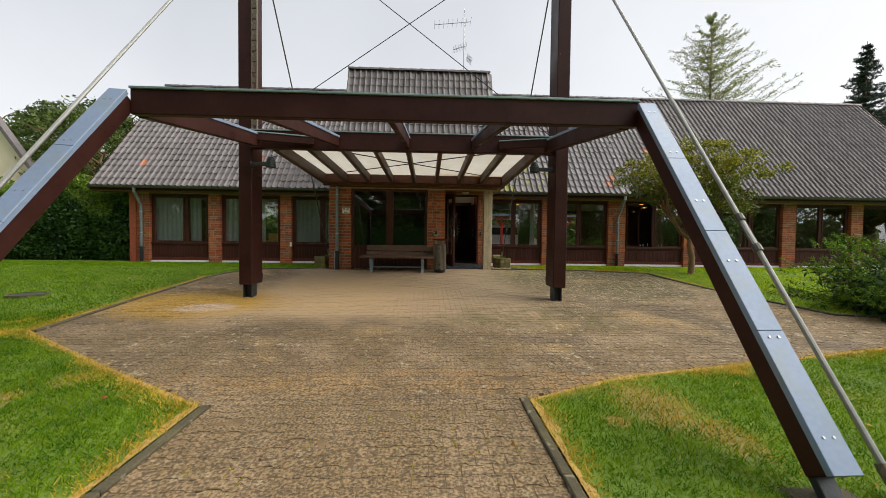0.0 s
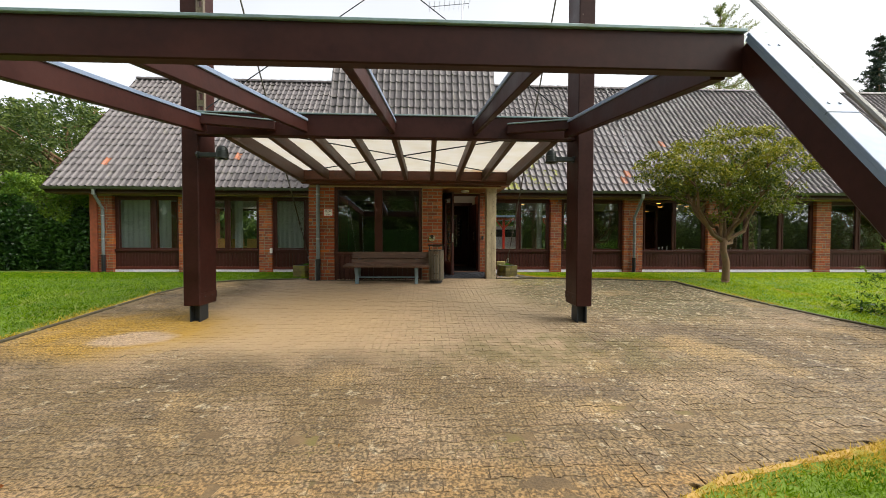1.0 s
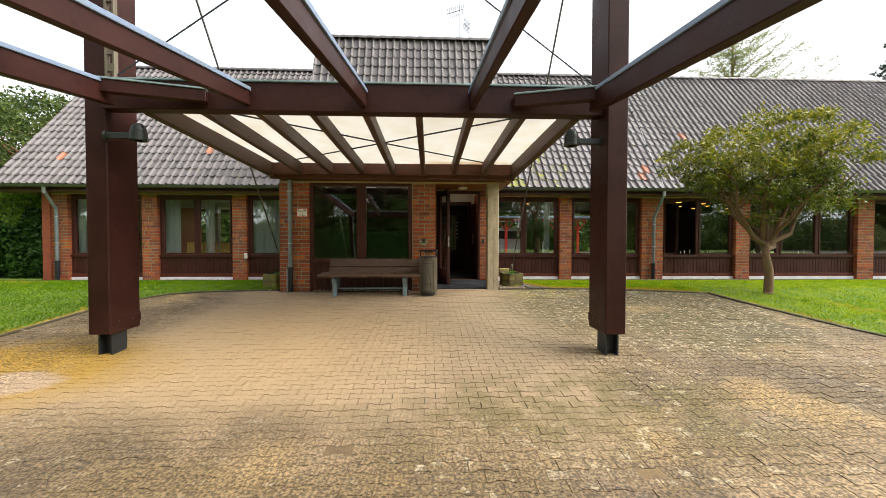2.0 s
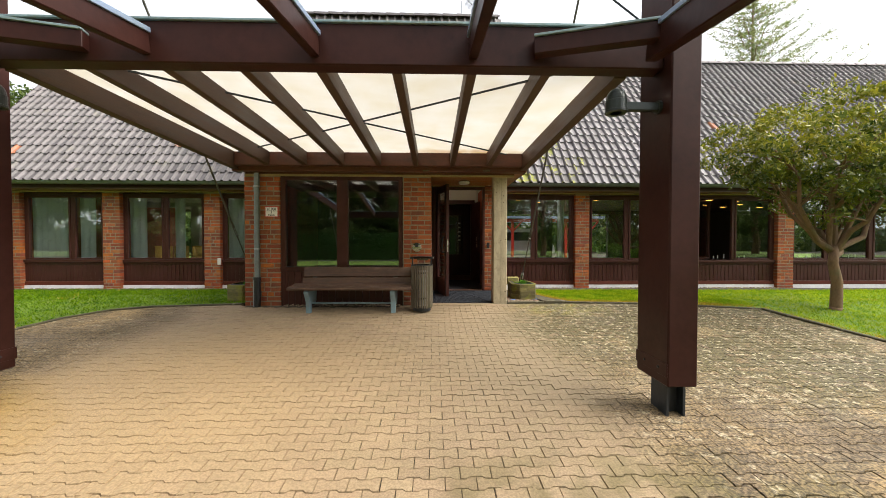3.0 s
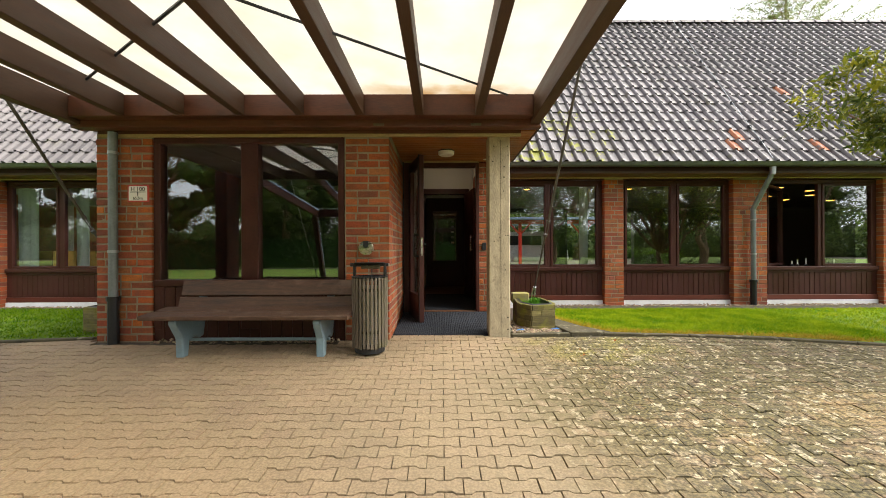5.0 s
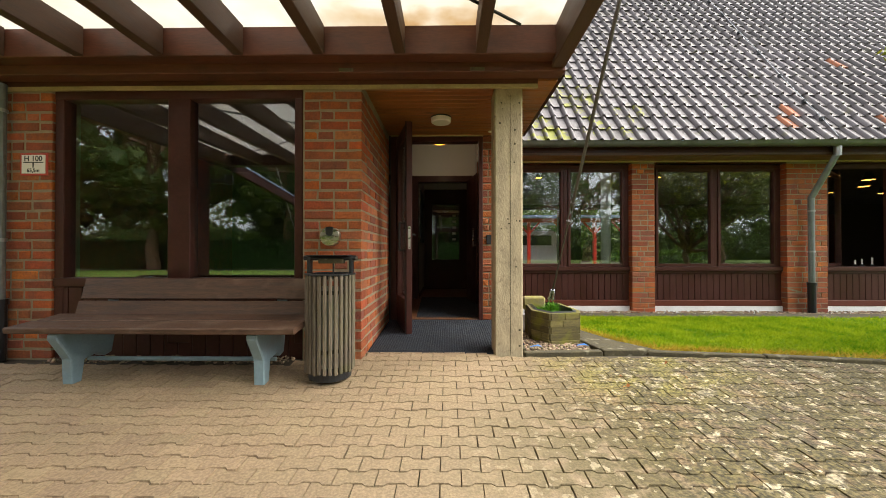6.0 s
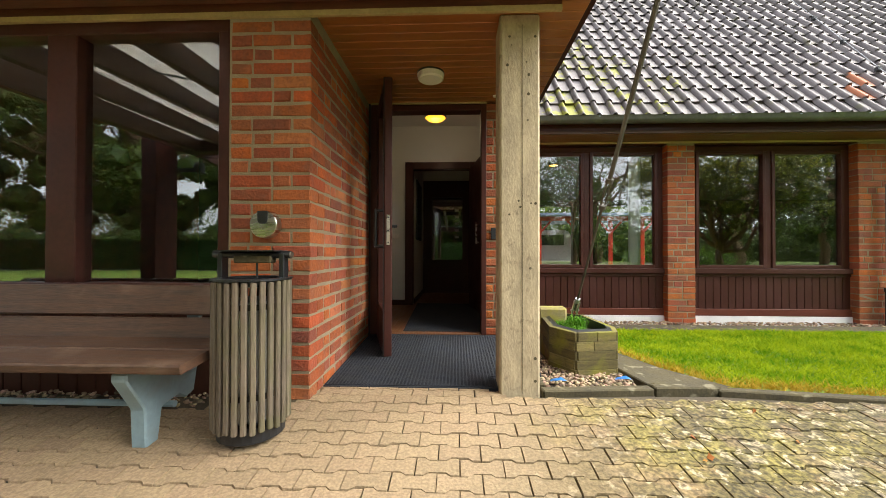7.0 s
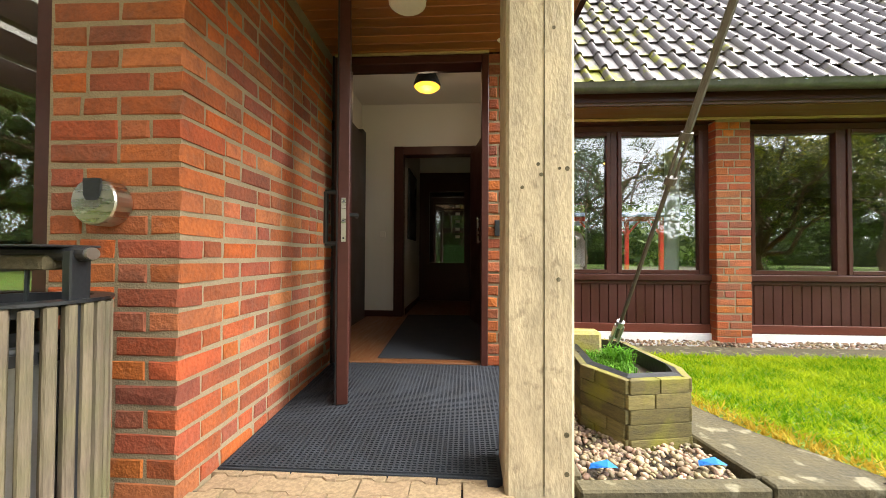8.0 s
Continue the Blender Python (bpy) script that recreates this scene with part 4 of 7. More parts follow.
# darkness of the unlit rooms is put into this wall and ceiling colour
DIM = mat("darkened_interior", (0.05, 0.036, 0.026), 0.7)
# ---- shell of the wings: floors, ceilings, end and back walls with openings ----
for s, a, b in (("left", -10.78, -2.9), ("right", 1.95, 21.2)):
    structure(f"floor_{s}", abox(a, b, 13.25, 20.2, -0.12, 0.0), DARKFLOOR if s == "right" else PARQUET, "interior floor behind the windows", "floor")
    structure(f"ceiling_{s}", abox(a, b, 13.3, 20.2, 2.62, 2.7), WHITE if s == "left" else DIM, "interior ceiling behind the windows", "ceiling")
structure("wall_gable_left", abox(-11.0, -10.78, 13.0, 20.2, -0.12, 2.6), BRICK, "brick end wall of the left wing", "wall")
structure("wall_gable_right", abox(21.2, 21.4, 13.0, 20.2, -0.12, 2.6), BRICK, "brick end wall of the right wing", "wall")
for s, x in (("left", -11.0), ("right", 21.2)):
    bm = bmesh.new()
    pts = [(12.95, 2.6), (20.3, 2.6), (RIDGE_Y, RIDGE_Z - 0.25)]
    l = [bm.verts.new((x, y, z)) for y, z in pts]
    r = [bm.verts.new((x + 0.2, y, z)) for y, z in pts]
    bm.faces.new(l), bm.faces.new(r[::-1])
    for i in range(3):
        bm.faces.new((l[i], r[i], r[(i + 1) % 3], l[(i + 1) % 3]))
    bmesh.ops.recalc_face_normals(bm, faces=bm.faces[:])
    structure(f"wall_gable_top_{s}", bm, BRICK, "brick gable under the roof", "wall")


def back_wall(name, x0, x1, holes, y=20.0, z1=2.62, low=0.45):
    bm = bmesh.new()
    xs = [x0] + [v for h in holes for v in h] + [x1]
    for a, b in zip(xs[::2], xs[1::2]):
        box(bm, a, b, y, y + 0.2, -0.12, z1)
    for a, b in holes:
        box(bm, a, b, y, y + 0.2, -0.12, low)
        box(bm, a, b, y, y + 0.2, 2.45, z1)
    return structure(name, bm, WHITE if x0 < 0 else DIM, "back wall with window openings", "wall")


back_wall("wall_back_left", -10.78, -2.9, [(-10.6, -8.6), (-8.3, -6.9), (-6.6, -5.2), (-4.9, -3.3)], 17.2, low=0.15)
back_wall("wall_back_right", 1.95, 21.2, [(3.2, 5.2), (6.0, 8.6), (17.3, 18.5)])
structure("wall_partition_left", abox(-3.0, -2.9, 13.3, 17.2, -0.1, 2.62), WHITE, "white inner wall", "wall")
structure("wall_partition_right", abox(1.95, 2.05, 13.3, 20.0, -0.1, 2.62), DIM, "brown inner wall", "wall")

# ---- entrance block: window, soffit, door recess ----
bm = abox(-2.9, 2.2, 9.95, 11.6, 2.442, 2.455)
for k in range(17):
    box(bm, -2.9, 2.2, 9.952 + k * 0.097, 10.045 + k * 0.097, 2.43, 2.443, 0.004)
structure("ceiling_entrance", bm, CEIL, "varnished board soffit over the door recess", "ceiling")
structure("roof_entrance", abox(-2.95, 2.25, 9.9, 11.6, 2.46, 2.74), STAIN, "dark flat roof edge of the entrance block", "roof")
structure("roof_entrance_back", abox(-2.95, 2.25, 11.6, 12.2, 2.65, 2.74), STAIN, "dark flat roof of the entrance block", "roof")
structure("trim_entrance_head", abox(-2.9, 2.02, 9.925, 9.948, 2.362, 2.396), TRIM, "yellowed strip along the soffit edge", "trim")
structure("trim_entrance_board", abox(-2.9, 2.02, 9.928, 9.946, 2.398, 2.458), CANOPY_RED, "red-brown board over the pale strip", "trim")
big = thing("window_10", "large dark brown window with two panes in the entrance block", "window", kind="structure")
bx0, bx1, by = -2.285, -0.05, 10.02
part("frame_top", abox(bx0, bx1, by - 0.06, by + 0.06, 2.295, 2.39, 0.006), STAIN_IN, big)
for a, b in ((bx0, bx0 + 0.085), (-1.262, -1.06), (bx1 - 0.075, bx1)):
    part("stile", abox(a, b, by - 0.057, by + 0.057, 0.12, 2.3, 0.006), STAIN_IN, big)
part("sill", abox(bx0, bx1, by - 0.07, by + 0.06, 0.62, 0.70, 0.008), STAIN_IN, big)
for k in range(18):
    w = (bx1 - bx0) / 18
    part("board", abox(bx0 + k * w + 0.003, bx0 + (k + 1) * w - 0.003, by - 0.05, by - 0.02, -0.02, 0.615, 0.004), STAIN_IN, big)
part("backing", abox(bx0, bx1, by - 0.022, by + 0.03, -0.1, 0.62), STEEL, big)
for a, b in ((bx0 + 0.085, -1.262), (-1.06, bx1 - 0.075)):
    g = part("pane", abox(a - 0.004, b + 0.004, by, by + 0.008, 0.69, 2.3), GLASS, big, "reflecting window glass")
    g.visible_shadow = False
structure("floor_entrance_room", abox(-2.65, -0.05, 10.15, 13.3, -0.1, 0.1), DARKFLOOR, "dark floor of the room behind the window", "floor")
# ceiling and walls coloured dark, standing in for the room's shade
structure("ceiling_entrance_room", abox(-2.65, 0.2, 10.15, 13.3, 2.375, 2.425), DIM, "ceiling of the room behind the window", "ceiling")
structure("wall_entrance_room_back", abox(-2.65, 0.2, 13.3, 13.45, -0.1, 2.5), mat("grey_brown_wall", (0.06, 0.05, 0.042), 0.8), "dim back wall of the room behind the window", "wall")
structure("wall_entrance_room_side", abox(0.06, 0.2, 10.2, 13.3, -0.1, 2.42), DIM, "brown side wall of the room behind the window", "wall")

# ribbed mat in the door recess, rising slightly to the threshold
MAT_Y, MAT_RISE = 11.46, 0.042


def mat_z(y):
    return 0.002 + (y - 10.15) * MAT_RISE


bm = bmesh.new()
v = [bm.verts.new((x, y, mat_z(y))) for x, y in ((0.49, 10.15), (1.66, 10.15), (1.66, 10.33), (2.0, 10.33), (2.0, MAT_Y), (0.49, MAT_Y))]
lo = [bm.verts.new((q.co.x, q.co.y, -0.1)) for q in v]
bm.faces.new(v)
for i in range(6):
    bm.faces.new((v[i], lo[i], lo[(i + 1) % 6], v[(i + 1) % 6]))
bmesh.ops.recalc_face_normals(bm, faces=bm.faces[:])
matting = structure("floor_mat", bm, MATTING, "dark grey ribbed entrance matting in the door recess", "mat")
for k in range(80):
    y = 10.16 + k * 0.0162
    part("rib", abox(0.5, 1.645 if y < 10.34 else 1.99, y, y + 0.009, mat_z(y) - 0.002, mat_z(y) + 0.006), MATTING, matting)
for k in range(61):
    x = 0.51 + k * 0.0243
    y0 = 10.16 if x < 1.62 else 10.345
    part("cross_rib", bar(bmesh.new(), (x, y0, mat_z(y0)), (x, MAT_Y - 0.01, mat_z(MAT_Y - 0.01)), 0.008, 0.012, 0.002, 0), MATTING, matting)

# hall: floor, walls, ceiling
HZ = 0.06
structure("floor_hall", abox(0.2, 1.95, 11.46, 20.0, -0.1, HZ), PARQUET, "brown wooden hall floor", "floor")
bm = bmesh.new()
prism(bm, [(0.82, 11.57), (1.72, 11.57), (1.72, 13.7), (0.74, 13.7)], HZ, HZ + 0.01)
structure("floor_hall_runner", bm, MATTING, "dark carpet runner on the hall floor", "carpet")
structure("ceiling_hall", abox(0.0, 1.95, 11.62, 20.0, 2.93, 3.0), WHITE, "white hall ceiling", "ceiling")
structure("wall_hall_left", abox(0.0, 0.1, 11.62, 13.6, 0.0, 2.94), WHITE, "white hall wall", "wall")
structure("wall_hall_right", abox(1.75, 1.95, 13.3, 20.0, 0.0, 2.94), WHITE, "white hall wall", "wall")
structure("wall_hall_end", abox(0.2, 1.95, 20.0, 20.2, 0.0, 2.94), WHITE, "end wall of the hall", "wall")
bm = bmesh.new()
box(bm, 0.1, 0.58, 13.6, 13.7, HZ, 2.93)
box(bm, 1.66, 1.75, 13.6, 13.7, HZ, 2.93)
box(bm, 0.58, 1.66, 13.6, 13.7, 2.35, 2.93)
structure("wall_hall_cross", bm, WHITE, "white cross wall with an inner doorway", "wall")
structure("wall_passage_left", abox(0.58, 0.68, 13.7, 15.4, 0.0, 2.93), WHITE, "white wall of the inner passage", "wall")
inner = thing("door_2", "open dark brown inner door in a dark frame", "door", kind="structure")
part("frame_left", abox(0.555, 0.68, 13.57, 13.74, HZ, 2.35, 0.006), STAIN_IN, inner)
part("frame_right", abox(1.59, 1.69, 13.57, 13.74, HZ, 2.35, 0.006), STAIN_IN, inner)
part("frame_head", abox(0.68, 1.59, 13.572, 13.738, 2.235, 2.348, 0.006), STAIN_IN, inner)
lm = pose(1.6, 13.55, 0, 0, 0, 9)  # local -y runs towards the entrance
leaf2 = part("leaf", abox(-0.022, 0.022, -0.8, 0.0, HZ + 0.01, 2.23, 0.006, lm), STAIN_IN, inner)
bm = bmesh.new()
tube(bm, lm @ Vector((-0.06, -0.72, 1.02)), lm @ Vector((-0.06, -0.72, 1.32)), 0.013)
for z in (1.04, 1.3):
    tube(bm, lm @ Vector((-0.06, -0.72, z)), lm @ Vector((-0.02, -0.72, z)), 0.01)
part("door_handle", bm, INOX, leaf2, "steel pull handle")
far = thing("door_3", "dark glazed door at the end of the passage", "door", kind="structure")
bm = bmesh.new()
box(bm, 0.68, 0.86, 15.4, 15.47, HZ, 2.4), box(bm, 1.5, 1.75, 15.4, 15.47, HZ, 2.4), box(bm, 0.86, 1.5, 15.4, 15.47, HZ, 0.75), box(bm, 0.86, 1.5, 15.4, 15.47, 2.05, 2.4)
part("leaf", bm, STAIN_IN, far)
part("pane", abox(0.86, 1.5, 15.43, 15.438, 0.75, 2.05), GLASS, far, "glass light of the far door")
for k in range(5):
    part("bar", abox(1.34, 1.42, 15.418, 15.43, 1.2 + k * 0.14, 1.25 + k * 0.14), OPAL, far)
structure("wall_hall_far_top", abox(0.68, 1.75, 15.4, 15.5, 2.4, 2.93), WHITE, "white wall over the far door", "wall")
# dark wall added to keep stray light out of the far door's glass
structure("wall_store", abox(0.2, 1.95, 16.2, 16.3, 0.0, 2.93), DIM, "added dark wall behind the far door glass", "wall")
pic = thing("wall_picture", "dark framed picture on the white passage wall", "picture")
part("frame", abox(0.68, 0.705, 13.95, 14.75, 1.12, 2.15, 0.004), STEEL, pic)
part("image", abox(0.703, 0.708, 14.0, 14.7, 1.17, 2.1), LINER, pic)
sw = thing("light_switch", "small white light switch on the hall wall", "switch")
part("plate", abox(0.36, 0.44, 13.585, 13.6, 1.12, 1.2, 0.004), OPAL, sw)
structure("baseboard_hall", abox(0.1, 0.555, 13.57, 13.6, HZ, HZ + 0.08), STAIN_IN, "dark brown skirting board", "baseboard")
structure("baseboard_passage", abox(0.68, 0.695, 13.75, 15.4, HZ, HZ + 0.08), STAIN_IN, "dark brown skirting board", "baseboard")

# front door: frame and open leaf standing out into the recess
door = thing("door_1", "open dark brown entrance door with a glazed leaf", "door", kind="structure")
part("frame_left", abox(0.5, 0.6, 11.44, 11.58, HZ - 0.01, 2.41, 0.006), STAIN_IN, door)
part("frame_right", abox(1.63, 1.685, 11.44, 11.58, HZ - 0.01, 2.41, 0.006), STAIN_IN, door)
part("frame_head", abox(0.6, 1.63, 11.442, 11.578, 2.35, 2.41, 0.006), STAIN_IN, door)
part("head_strip", abox(0.5, 1.685, 11.43, 11.445, 2.414, 2.43), TRIM, door, "thin pale strip over the frame")
part("threshold", abox(0.6, 1.63, 11.455, 11.55, HZ - 0.005, HZ + 0.012, 0.003), PARQUET, door)
structure("wall_door_left", abox(0.478, 0.5, 11.45, 11.6, 0.0, 2.43), LINER, "narrow black panel beside the door", "wall")
structure("wall_door_top", abox(0.48, 2.0, 11.46, 11.62, 2.41, 3.0), STAIN_IN, "strip over the door frame", "wall")
dl = part("leaf", bmesh.new(), STAIN_IN, door)
dm = pose(0.605, 11.42, 0, 0, 0, 17.0)  # local -y runs out of the doorway
LW, LZ, LT = 0.72, 0.034, 2.36
bm = bmesh.new()
for a, b, c, d in ((-LW, -LW + 0.12, LZ, LT), (-0.12, 0.0, LZ, LT), (-LW + 0.12, -0.12, LZ, 0.4), (-LW + 0.12, -0.12, LT - 0.14, LT)):
    box(bm, -0.032, 0.032, a, b, c, d, 0.005, dm)
bm.to_mesh(dl.data)
bm.free()
g = part("pane", abox(-0.006, 0.006, -LW + 0.115, -0.115, 0.395, LT - 0.135, 0, dm), GLASS, door, "glass light of the door leaf")
part("seal", abox(-0.04, -0.032, -LW + 0.004, -LW + 0.03, LZ, LT, 0, dm), RUBBER, dl, "black rubber seal")
bm = bmesh.new()
tube(bm, dm @ Vector((-0.1, -LW + 0.06, 0.95)), dm @ Vector((-0.1, -LW + 0.06, 1.25)), 0.014)
for z in (0.95, 1.25):
    tube(bm, dm @ Vector((-0.106, -LW + 0.06, z)), dm @ Vector((-0.02, -LW + 0.06, z)), 0.014)
part("door_handle", bm, BLACK, dl, "black pull handle")
bm = bmesh.new()
tube(bm, dm @ Vector((0.02, -LW + 0.06, 1.12)), dm @ Vector((0.08, -LW + 0.06, 1.12)), 0.012)
tube(bm, dm @ Vector((0.075, -LW + 0.05, 1.12)), dm @ Vector((0.075, -LW + 0.18, 1.12)), 0.01)
part("lever", bm, BLACK, dl, "black lever handle")
part("lock_plate", abox(-0.013, 0.013, -LW - 0.0035, -LW + 0.0005, 0.96, 1.21, 0, dm), INOX, dl, "bright steel lock plate")
for z in (0.98, 1.08, 1.19):
    part("screw", tube(bmesh.new(), dm @ Vector((0, -LW - 0.005, z)), dm @ Vector((0, -LW - 0.003, z)), 0.006, 8), STEEL, dl)


# ---- timber portal with tall masts, in front of the entrance ----
portal = thing("timber_canopy", "dark brown timber entrance canopy with masts, cable stays and translucent roof", "canopy")
MX = (-3.535, 2.558)
for x, my in zip(MX, (0.17, 0.0)):
    mast = part("mast", abox(x - 0.125, x + 0.125, 6.04 + my, 6.5 + my, -0.02, 8.2, 0.012), STAIN, portal, "tall dark brown timber mast on a steel shoe")
    shoe = bmesh.new()
    for dx in (-0.07, 0.07):
        box(shoe, x + dx - 0.01, x + dx + 0.01, 6.12 + my, 6.34 + my, gz(6.2) - 0.05, 0.0)
    box(shoe, x - 0.07, x + 0.07, 6.2 + my, 6.22 + my, gz(6.2) - 0.05, 0.0)
    part("steel_shoe", shoe, STEEL, mast)
    strap = bmesh.new()
    s = 1 if x < 0 else -1
    box(strap, x + s * 0.126 - 0.006, x + s * 0.126 + 0.006, 6.045 + my, 6.5 + my, 0.06, 0.17, 0.002)
    part("side_plate", strap, STAIN, mast)
    for k in range(2):
        part("bolt", tube(bmesh.new(), (x + s * 0.125, 6.16 + my + 0.2 * k, 0.115), (x + s * 0.14, 6.16 + my + 0.2 * k, 0.115), 0.012, 6), STEEL, mast)
# climbing rail with slots on one mast
rail = bmesh.new()
for dx in (-0.045, 0.045):
    box(rail, -3.36 + dx - 0.008, -3.36 + dx + 0.008, 6.2, 6.26, 2.95, 8.1)
for k in range(26):
    box(rail, -3.40, -3.32, 6.21, 6.25, 3.05 + k * 0.2, 3.14 + k * 0.2)
part("cable_ladder", rail, SLAT, portal, "grey slotted cable ladder on the mast")

# front beam, raking legs
FX0, FX1, FY = -2.87, 2.08, 2.655
LY0, LZ0, LY1, LZ1 = 0.73, -0.25, 2.69, 2.34
part("front_beam", abox(FX0 - 0.02, FX1 + 0.02, FY, FY + 0.085, 2.083, 2.325, 0.008), STAIN, portal)
part("beam_capping", abox(FX0 - 0.02, FX1 + 0.02, FY - 0.02, FY + 0.105, 2.322, 2.345, 0.004), ZINC_GREEN, portal, "weathered zinc capping")
for s, xt, xb in (("right", 2.155, 2.18), ("left", -2.96, -3.22)):
    top, foot = Vector((xt, LY1 + 0.02, LZ1 - 0.14)), Vector((xb, LY0 + 0.14, LZ0 - 0.12))
    leg = bmesh.new()
    bar(leg, foot, top, 0.145, 0.165, 0.042, 0.01)
    lg = part("raking_leg", leg, STAIN, portal, "raking timber leg under a zinc sheet")
    d = (top - foot).normalized()
    n = Vector((1, 0, 0)).cross(d)
    if n.z < 0:
        n = -n
    L = (top - foot).length
    for k in range(4):
        a, b = foot + d * (L + 0.02) * k / 4 + n * 0.137, foot + d * ((L + 0.02) * (k + 1) / 4 - 0.002) + n * 0.137
        part("zinc_sheet", bar(bmesh.new(), a, b, 0.17, 0.02, 0.0, 0.003), ZINC, lg, "blue-grey zinc sheet")
    for dx in (-0.079, 0.079):
        part("zinc_edge", bar(bmesh.new(), foot + n * 0.105 + Vector((dx, 0, 0)), top + n * 0.105 + Vector((dx, 0, 0)), 0.008, 0.026, 0.012, 0.0), ZINC, lg, "blue-grey zinc sheet")
    for k in range(6):
        q = foot + d * (0.18 + k * 0.57) + n * 0.147
        for dx in (-0.03, 0.03):
            part("rivet", tube(bmesh.new(), q + Vector((dx, 0, 0)), q + Vector((dx, 0, 0)) + n * 0.005, 0.008, 8), GALV, lg)
    shoe = bmesh.new()
    bar(shoe, foot - d * 0.34 - n * 0.02, foot + d * 0.15 - n * 0.02, 0.11, 0.05, 0, 0.004)
    part("steel_shoe", shoe, STEEL, lg)
    ft = thing("footing", "low concrete footing block in the lawn", "footing", "footings")
    part("block", abox(xb - 0.2, xb + 0.2, 0.45, 0.95, -0.75, gz(0.7) + 0.035, 0.02), KERB, ft)

# canopy beam, stubs and fanned ties
part("canopy_beam", abox(MX[0] + 0.125, MX[1] - 0.125, 6.14, 6.3, 2.60, 2.93, 0.008), STAIN, portal)
part("beam_capping", abox(MX[0] + 0.125, MX[1] - 0.125, 6.12, 6.32, 2.928, 2.95, 0.004), ZINC_GREEN, portal, "weathered zinc capping")
for (xa, xb) in ((-1.76, -1.77), (-0.425, -0.435), (0.835, 0.85)):
    t = part("tie_beam", bar(bmesh.new(), (xa, 2.745, 2.17), (xb, 6.14, 2.715), 0.075, 0.175, 0.032, 0.008), STAIN, portal)
    part("tie_capping", bar(bmesh.new(), (xa, 2.745, 2.17), (xb, 6.14, 2.715), 0.11, 0.04, 0.125, 0.003), ZINC, t, "zinc capping")
for s, xa, xb, xc in (("left", -2.85, -3.2, -2.2), ("right", 2.02, 2.25, 1.34)):
    t = part("tie_beam", bar(bmesh.new(), (xa, 2.75, 2.185), (xb, 6.0, 2.70), 0.1, 0.215, 0, 0.008), STAIN, portal)
    part("tie_capping", bar(bmesh.new(), (xa, 2.75, 2.185), (xb, 6.0, 2.70), 0.135, 0.04, 0.115, 0.003), ZINC, t, "zinc capping")
    st = part("stub_beam", bar(bmesh.new(), (xc, 6.1, 2.73), (xb, 5.83, 2.73), 0.1, 0.13, 0, 0.006, side=(0, 1, 0)), STAIN, portal)
    part("stub_capping", bar(bmesh.new(), (xc, 6.1, 2.73), (xb, 5.83, 2.73), 0.13, 0.02, 0.076 if s == "left" else -0.076, 0.003, side=(0, 1, 0)), ZINC_GREEN, st, "zinc capping")



def tapered(x, w, y0, y1, z0, z1, top0, top1):
    """A joist that deepens towards the house."""
    bm = bmesh.new()
    prof = [(y0, z0), (y1, z1), (y1, top1), (y0, top0)]
    l, r = [[bm.verts.new((x + s * w / 2, y, z)) for y, z in prof] for s in (-1, 1)]
    fs = [bm.faces.new(l), bm.faces.new(r[::-1])] + [bm.faces.new((l[i], r[i], r[(i + 1) % 4], l[(i + 1) % 4])) for i in range(4)]
    bmesh.ops.recalc_face_normals(bm, faces=fs)
    bmesh.ops.bevel(bm, geom=bm.edges[:], offset=0.005, segments=1, affect="EDGES")
    return bm


# rafters, end beam and roof sheets
RX = [-3.0] + [-2.37 + 0.645 * k for k in range(7)] + [2.15]
for i, x in enumerate(RX):
    side = i in (0, len(RX) - 1)
    w = 0.11 if side else 0.085
    part("side_beam" if side else "rafter", tapered(x, w, 6.302, 9.62 if not side else 9.9, 2.59 if side else 2.61, 2.45 if side else 2.50, 2.79, 2.735), RAFTER, portal)
part("end_beam", abox(-2.945, 2.095, 9.625, 9.76, 2.50, 2.73, 0.006), CANOPY_RED, portal)
part("end_board", abox(-3.06, 2.21, 9.765, 9.9, 2.425, 2.60, 0.006), CANOPY_RED, portal)
for a, b in zip(RX, RX[1:]):
    part("roof_sheet", bar(bmesh.new(), ((a + b) / 2, 6.32, 2.798), ((a + b) / 2, 9.9, 2.738), b - a - 0.012, 0.008, 0, 0), SHEET, portal, "translucent cream roof sheet, stained with leaf litter at the end")
# thin wind bracing under the sheets
for p, q in (((-2.75, 6.36, 2.765), (1.8, 9.58, 2.7)), ((2.07, 6.36, 2.765), (-2.8, 9.5, 2.69))):
    part("brace_rod", tube(bmesh.new(), p, q, 0.012, 6), STEEL, portal)
for x in (0.39, 1.48):
    part("vent_slot", abox(x - 0.06, x + 0.06, 9.755, 9.768, 2.432, 2.458), SLAT, portal, "small grey vent slot")

